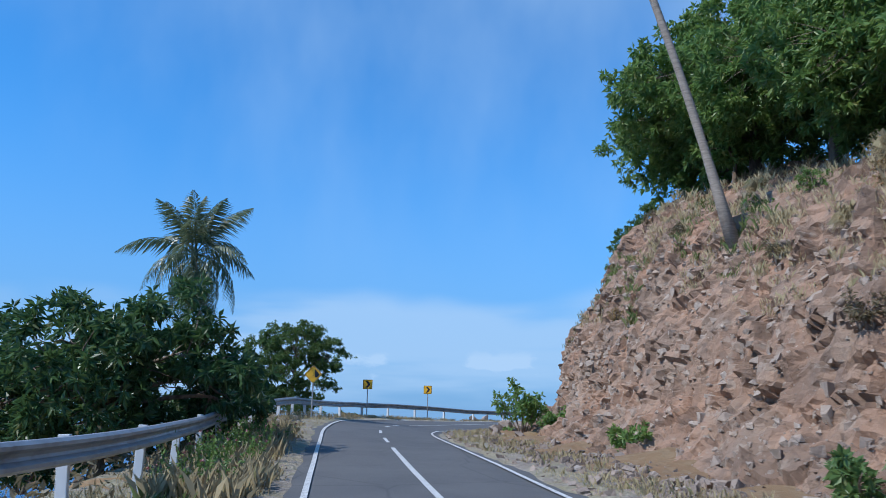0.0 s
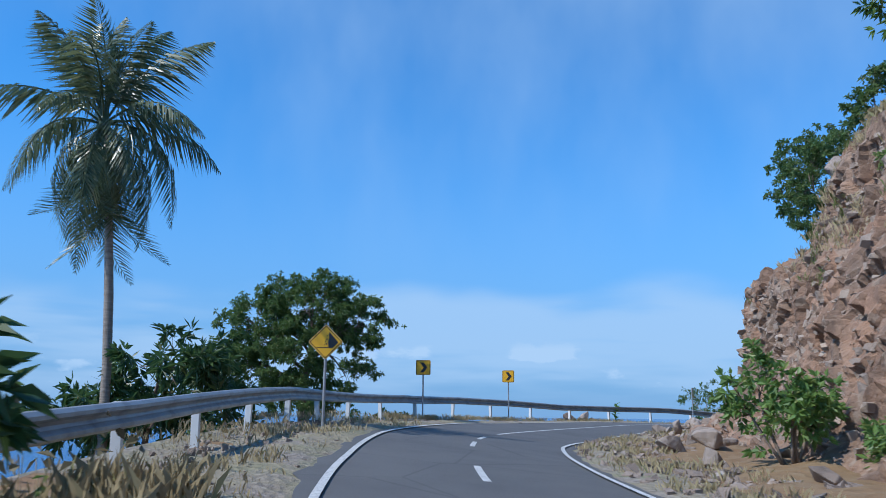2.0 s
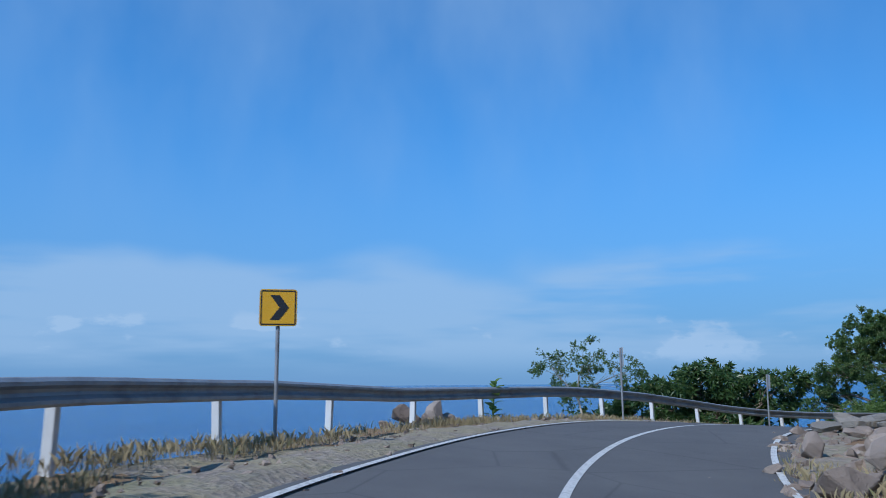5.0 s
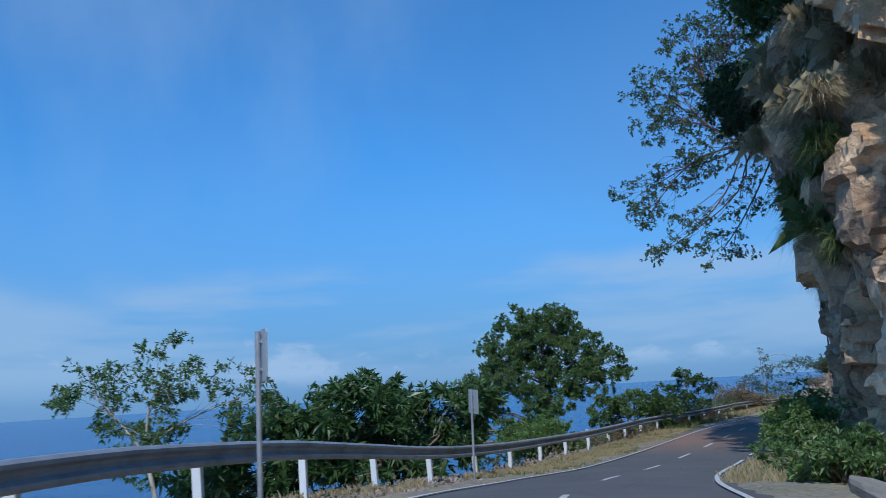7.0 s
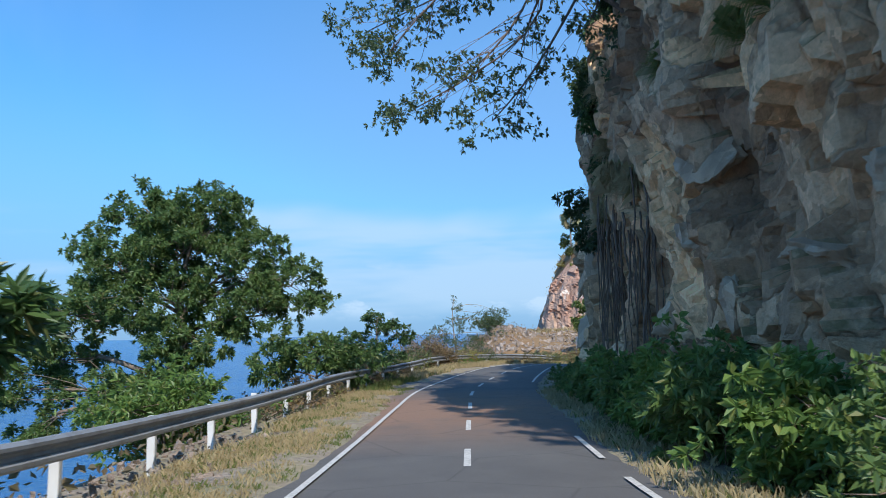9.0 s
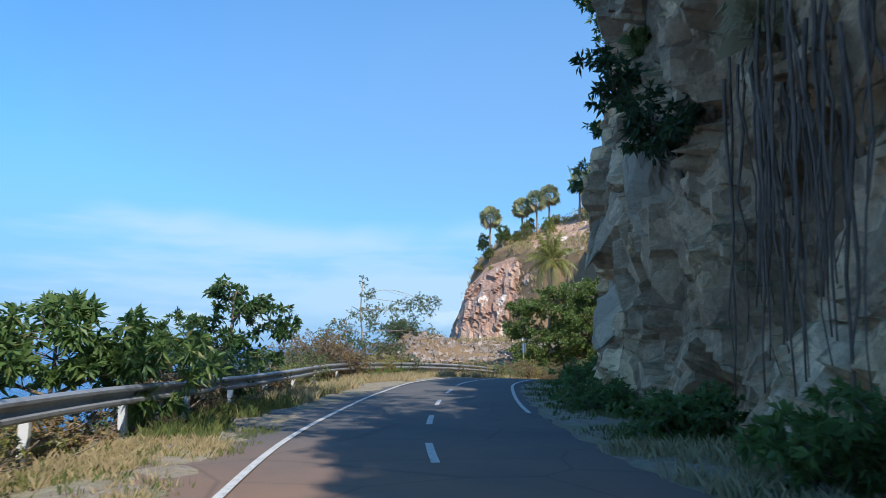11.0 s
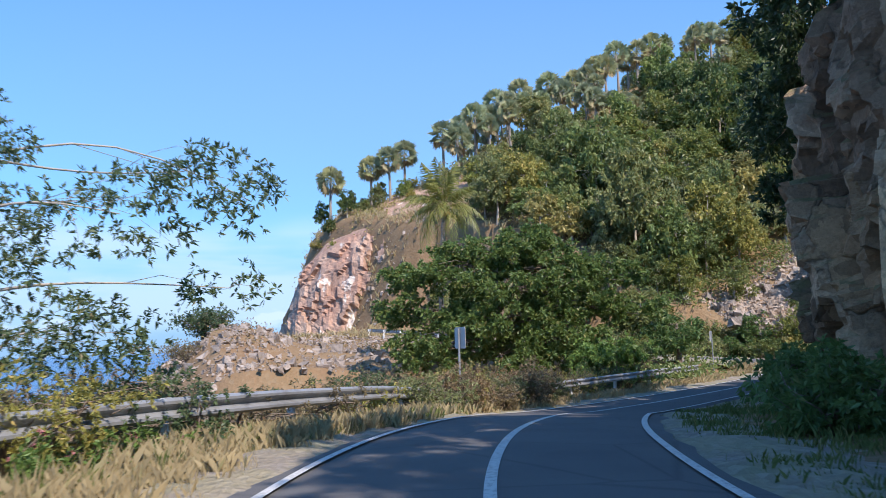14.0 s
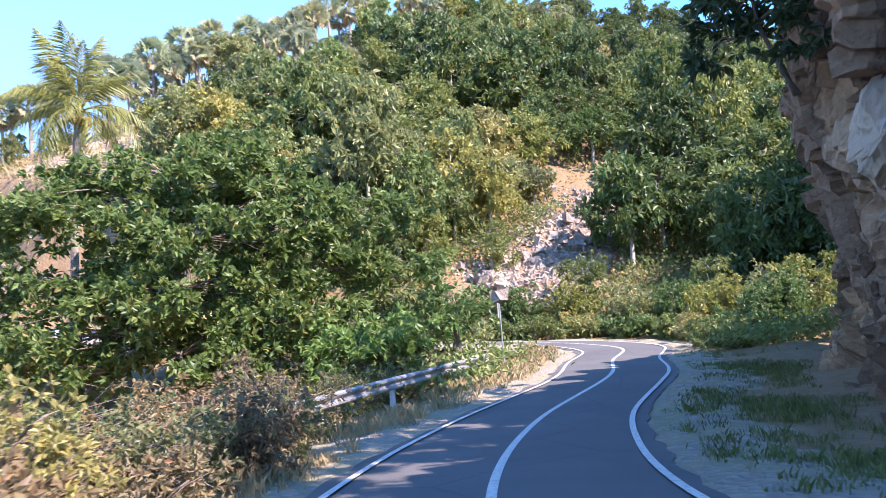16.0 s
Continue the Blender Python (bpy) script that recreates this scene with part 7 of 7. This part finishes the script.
def flower_clump(p, seed, height, blooms):
    """Leafy stalks topped with small pink blossoms."""
    t = thing("flower_clump", Matrix.Translation(p), "pink flowers among leafy roadside weeds", "flowers", "flowers by the rail")
    rr = np.random.default_rng(seed)
    foot = rr.normal(size=(26, 3)) * np.array([0.26, 0.26, 0.0])
    top = foot * 1.5 + np.stack([np.zeros(26), np.zeros(26), height * rr.uniform(0.55, 1.1, 26)], 1)
    pile = Pile()
    for a, b in zip(foot, top):
        pile.add(*tube(np.linspace(a, b, 3), np.array([0.006, 0.005, 0.003]), 4))
    tagged(put("stalk_mass", pile.mesh("stalk_mass", LEAF_BRIGHT), t), kind="stuff")
    along = rr.uniform(0.15, 1.0, (26, 22, 1))
    c = (foot[:, None] + (top - foot)[:, None] * along).reshape(-1, 3)
    v, f = leaf_quads(c, unit(rr.normal(size=c.shape) + np.array([0, 0, 0.4])), 0.085, 0.04, rr)
    tagged(put("leaf_mass", mesh_of("leaf_mass", v, f, LEAF_BRIGHT), t), kind="stuff")
    for k in range(blooms):
        v, f = leaf_quads(np.repeat(top[k:k + 1], 7, 0), unit(rr.normal(size=(7, 3)) + np.array([0, 0, 0.5])), 0.045, 0.034, rr)
        put("blossom", mesh_of("blossom", v, f, PINK), t)


for k in range(3):
    flower_clump(at(S_P3 + 7.0 + 1.6 * k, rail_d(S_P3 + 9) + 0.5, -0.05), 380 + k, 0.55, 9)
for k, (s_, d_) in enumerate([(52.0, 0.75), (53.6, 0.55), (55.0, 0.8), (56.6, 0.6), (58.0, 0.8), (50.4, 0.6), (48.8, 0.8)]):
    flower_clump(at(s_, rail_d(s_) + d_, -0.05), 386 + k, 0.62 + 0.12 * (k % 3), 8)
grass_patch("grass_verge", verge_points(47, 62, lambda s: rail_d(s) + 1.6, rail_in, 520, 84, -0.2), 84, 0.42, GRASS_DRY, "tall straw grass in front of the guardrail", 12)
grass_patch("grass_verge", verge_points(44, 60, lambda s: rail_d(s) + 1.1, rail_in, 520, 85, -0.2), 85, 0.28, GRASS_GREEN, "green weeds in front of the guardrail", 12)

# ================================================================ the wooded far hill
masters = []
for k, (w, h, mat) in enumerate([(2.6, 5.0, LEAF_HILL), (3.0, 6.4, LEAF_WOOD), (2.4, 4.4, LEAF_OLIVE), (2.8, 6.0, LEAF_WOOD), (2.2, 3.6, LEAF_OLIVE), (3.2, 7.2, LEAF_HILL), (2.4, 5.4, LEAF_WOOD), (2.8, 6.2, LEAF_SHADE), (3.0, 5.4, LEAF_SHADE), (2.6, 6.8, LEAF_WOOD)]):
    m = tree("hillside_tree", (0, 0, -60), 400 + k, ([(0, 0, -0.5), (0.2, 0.1, h * 0.3), (0, 0, h * 0.62)], 0.16),
             [(0, 0, h * 0.80, w * 0.75, w * 0.75, h * 0.22), (w * 0.55, 0.2, h * 0.58, w * 0.6, w * 0.55, h * 0.2), (-w * 0.5, 0.3, h * 0.55, w * 0.6, w * 0.6, h * 0.2), (0.2, -w * 0.55, h * 0.48, w * 0.6, w * 0.5, h * 0.2), (0, w * 0.5, h * 0.45, w * 0.6, w * 0.5, h * 0.2)],
             mat, PALEBARK, "leafy tree on the wooded far hillside", density=4.2, tips=6, spread=0.6, per=6, leaf=(0.46, 0.21, 0.3), limb_r=0.055, twigs=3, group="trees on the far hill")
    masters.append(m)
palms = [fan_palm_master(420, 6.4), fan_palm_master(421, 5.2), fan_palm_master(422, 8.2), fan_palm_master(423, 7.2)]
rr = np.random.default_rng(430)
placed = []


def wood(n, x0, x1, y0, y1, gap, pick, smin=0.8, smax=1.3, keep=None, tall=1.4):
    tries = 0
    while n > 0 and tries < 6000:
        tries += 1
        x, y = rr.uniform(x0, x1), rr.uniform(y0, y1)
        if any((x - a) ** 2 + (y - b) ** 2 < gap * gap for a, b in placed) or (keep and not keep(x, y)):
            continue
        placed.append((x, y))
        m = pick[rr.integers(0, len(pick))]
        f = rr.uniform(smin, smax)
        copy_thing(m, Matrix.LocRotScale((x, y, z_at(x, y) - 0.2), Euler((0, 0, rr.uniform(0, 6.28))), (f * rr.uniform(0.75, 1.1), f * rr.uniform(0.75, 1.1), f * rr.uniform(0.8, tall))))
        n -= 1


def off_slip(x, y):
    """Distance from the middle line of the slip."""
    f = np.clip(((x - 117.5) * 7.0 - (y - 53.5) * 15.0) / 274.0, 0, 1)
    return np.hypot(x - 117.5 - 7.0 * f, y - 53.5 + 15.0 * f)


clear = lambda x, y: off_slip(x, y) > 4.6 and not (x < 114 and y > 40) and np.hypot(ROAD[:, 0] - x, ROAD[:, 1] - y).min() > 5.0
for x, y, f in ((163, 87.5, 1.0), (162, 82, 0.9), (161, 79.5, 0.95), (162.5, 77.5, 0.95)):
    copy_thing(palms[0], Matrix.LocRotScale((x, y, z_at(x, y) - 0.3), Euler((0, 0, x)), (f, f, f)))
for k, (x, y, h) in enumerate([(158, 72.5, 6.8), (156, 70.6, 5.6), (160, 68.0, 6.4), (164, 65.8, 5.2), (166, 64.3, 7.4), (163, 63.2, 5.0), (170, 60.2, 9.4), (166, 59.8, 5.4), (172, 57.2, 7.6), (171, 55.6, 8.7), (168, 54.7, 5.8), (172, 51.6, 7.6), (175, 49.1, 7.2), (174, 47.5, 7.8), (172, 44.9, 6.6), (168, 47.9, 6.2), (176, 40.6, 5.6), (178, 37.5, 5.8), (185, 24.6, 6.0)]):
    placed.append((x, y))
    m = 2 if h > 7.5 else 3 if h > 6.6 else 0 if h > 5.7 else 1
    tall = h / (8.2, 7.2, 6.4, 5.2)[(2, 3, 0, 1).index(m)]
    copy_thing(palms[m], Matrix.LocRotScale((x, y, z_at(x, y) - 0.2), Euler((0, 0, x * 1.7)), (1.0, 1.0, tall)))
wood(24, 156, 174, 46, 70, 2.0, palms, 0.62, 0.92, None, 1.05)
wood(8, 172, 190, 24, 42, 2.6, palms, 0.65, 0.95, None, 1.05)
wood(14, 157, 166, 76, 92, 2.2, masters, 0.3, 0.5)
greens = masters[7:] + masters[7:9]
wood(75, 113, 160, 4, 46, 3.0, greens, 0.75, 1.35, clear)
wood(60, 118, 160, 42, 60, 2.9, masters[:7], 0.7, 1.2, clear)
wood(46, 150, 205, -10, 50, 4.2, masters[1:], 0.7, 1.2)
wood(34, 114, 142, 54, 74, 2.5, masters[:7], 0.55, 0.95, clear)
wood(22, 164, 190, 10, 44, 3.0, masters, 0.6, 1.0)
wood(16, 128, 152, 54, 70, 2.4, masters, 0.6, 0.9, clear)
wood(40, 95, 120, 20, 52, 3.0, greens, 0.8, 1.3, lambda x, y: clear(x, y) and abs((x - 70) * 0.529 + (y - 75) * 0.848) > 6.0 and np.hypot(ROAD[:, 0] - x, ROAD[:, 1] - y).min() > 8.5)
wood(60, 118, 205, -40, 6, 4.2, greens, 0.9, 1.4)
for m in masters + palms:
    for o in list(m.children_recursive) + [m]:
        bpy.data.objects.remove(o)


# ================================================================ low scrub over the slopes
def scrub_cover(name, x, y, n_leaf, size, mat, label, seed, lift=0.5):
    q = np.random.default_rng(seed)
    z = ground_z(x, y)
    P = np.repeat(np.stack([x, y, z], 1), n_leaf, 0)
    P += q.normal(size=P.shape) * np.array([0.7, 0.7, 0.25]) + np.array([0, 0, lift])
    v, f = leaf_quads(P, unit(q.normal(size=P.shape) + np.array([0, 0, 0.5])), size, size * 0.5, q)
    tagged(put(name, mesh_of(name, v, f, mat)), label, "scrub", kind="stuff")


q = np.random.default_rng(900)
x, y = q.uniform(108, 200, 5200), q.uniform(2, 92, 5200)
keep = (off_slip(x, y) > 3.5) & ((y < 72) | (x > 152)) & (np.hypot(x[:, None] - ROAD[None, ::6, 0], y[:, None] - ROAD[None, ::6, 1]).min(1) > 6.5) & (ripple(x, y, 0.35) > -0.35)
scrub_cover("hillside_scrub", x[keep], y[keep], 16, 0.36, LEAF_OLIVE, "low green scrub covering the far hillside", 901)
s_, d_ = q.uniform(0, S_P3 + 4, 2600), q.uniform(0.8, 7.0, 2600)
bare = (s_ < 90) | (s_ > 104)
p = at(s_[bare], rail_d(s_[bare]) - d_[bare])
scrub_cover("slope_scrub", p[:, 0], p[:, 1], 12, 0.2, LEAF_DRY, "dry low scrub on the slope below the rail", 902, 0.2)
x, y = q.uniform(64, 150, 1500), q.uniform(76, 100, 1500)
keep = (ground_z(x, y) > -2.5) & (ripple(y, x, 0.3) > -0.1) & (np.hypot(x[:, None] - ROAD[None, ::6, 0], y[:, None] - ROAD[None, ::6, 1]).min(1) > 6.0)
mx, my = q.normal(113, 7.0, 900), q.normal(88.5, 3.4, 900)
keep2 = (ground_z(mx, my) > -2.5) & (ripple(mx, my, 0.6) > -0.2)
mx, my = mx[keep2], my[keep2]
scatter_stones("scree", np.stack([mx, my, ground_z(mx, my) + 0.05], 1), 0.12 + 0.6 * q.uniform(0, 1, len(mx)) ** 3, 69, "pale broken rock heaped on the mound", STONE)
scrub_cover("bay_scrub", x[keep], y[keep], 12, 0.22, LEAF_DRY, "low dry scrub between the stones of the bay", 903, 0.2)

x, y = q.uniform(134, 196, 7000), q.uniform(44, 93, 7000)
keep = (ripple(x, y, 0.22) > -0.5)
p = np.stack([x, y, ground_z(x, y)], 1)[keep]
grass_patch("hill_grass", p, 904, 0.75, GRASS_DRY, "golden dry grass on the crest of the far hill", 6, 0.6, 0.03)

for k in range(7):
    p = at(s_near(106.0, 55.0) + k * 2.6, 8.2 + (k % 2))
    tree("hillside_tree", (p[0], p[1], z_at(p[0], p[1]) - 0.3), 480 + k, ([(0, 0, -0.5), (0.1, 0, 1.0), (0, 0.1, 2.2)], 0.1),
         [(0, 0, 2.9, 1.5, 1.4, 0.9), (-1.1, 0.3, 2.1, 1.2, 1.1, 0.8), (1.0, -0.4, 1.9, 1.2, 1.1, 0.8), (0.2, -0.8, 1.2, 1.2, 1.0, 0.7)],
         LEAF_WOOD, PALEBARK, "small leafy tree on the bank behind the bend", density=8, tips=6, spread=0.45, per=8, leaf=(0.24, 0.11, 0.3), limb_r=0.04, group="trees on the bank")
for k in range(15):
    s = s_near(104.5, 55.8) + k * 1.35
    for row in range(2):
        shrub("shrub", tuple(at(s + 0.5 * row, 4.2 + 1.9 * row + 0.6 * (k % 2), 0.3 * row - 0.1)), 500 + 2 * k + row, (1.6, 1.5, 1.6 + 1.3 * row), (LEAF_WOOD, LEAF_TREE, LEAF_OLIVE)[(k + row) % 3], "leafy green bush on the outer side of the bend", leaf=(0.2, 0.09, 0.3), stems=10, density=24, tips=4, per=7, group="bushes behind the bend", yaw=k * 40)
x, y = q.uniform(97, 126, 2600), q.uniform(36, 68, 2600)
keep = (off_slip(x, y) > 2.6) & (np.hypot(x[:, None] - ROAD[None, ::4, 0], y[:, None] - ROAD[None, ::4, 1]).min(1) > 4.2)
scrub_cover("bank_scrub", x[keep], y[keep], 26, 0.26, LEAF_WOOD, "leafy green scrub on the bank behind the bend", 905, 0.6)
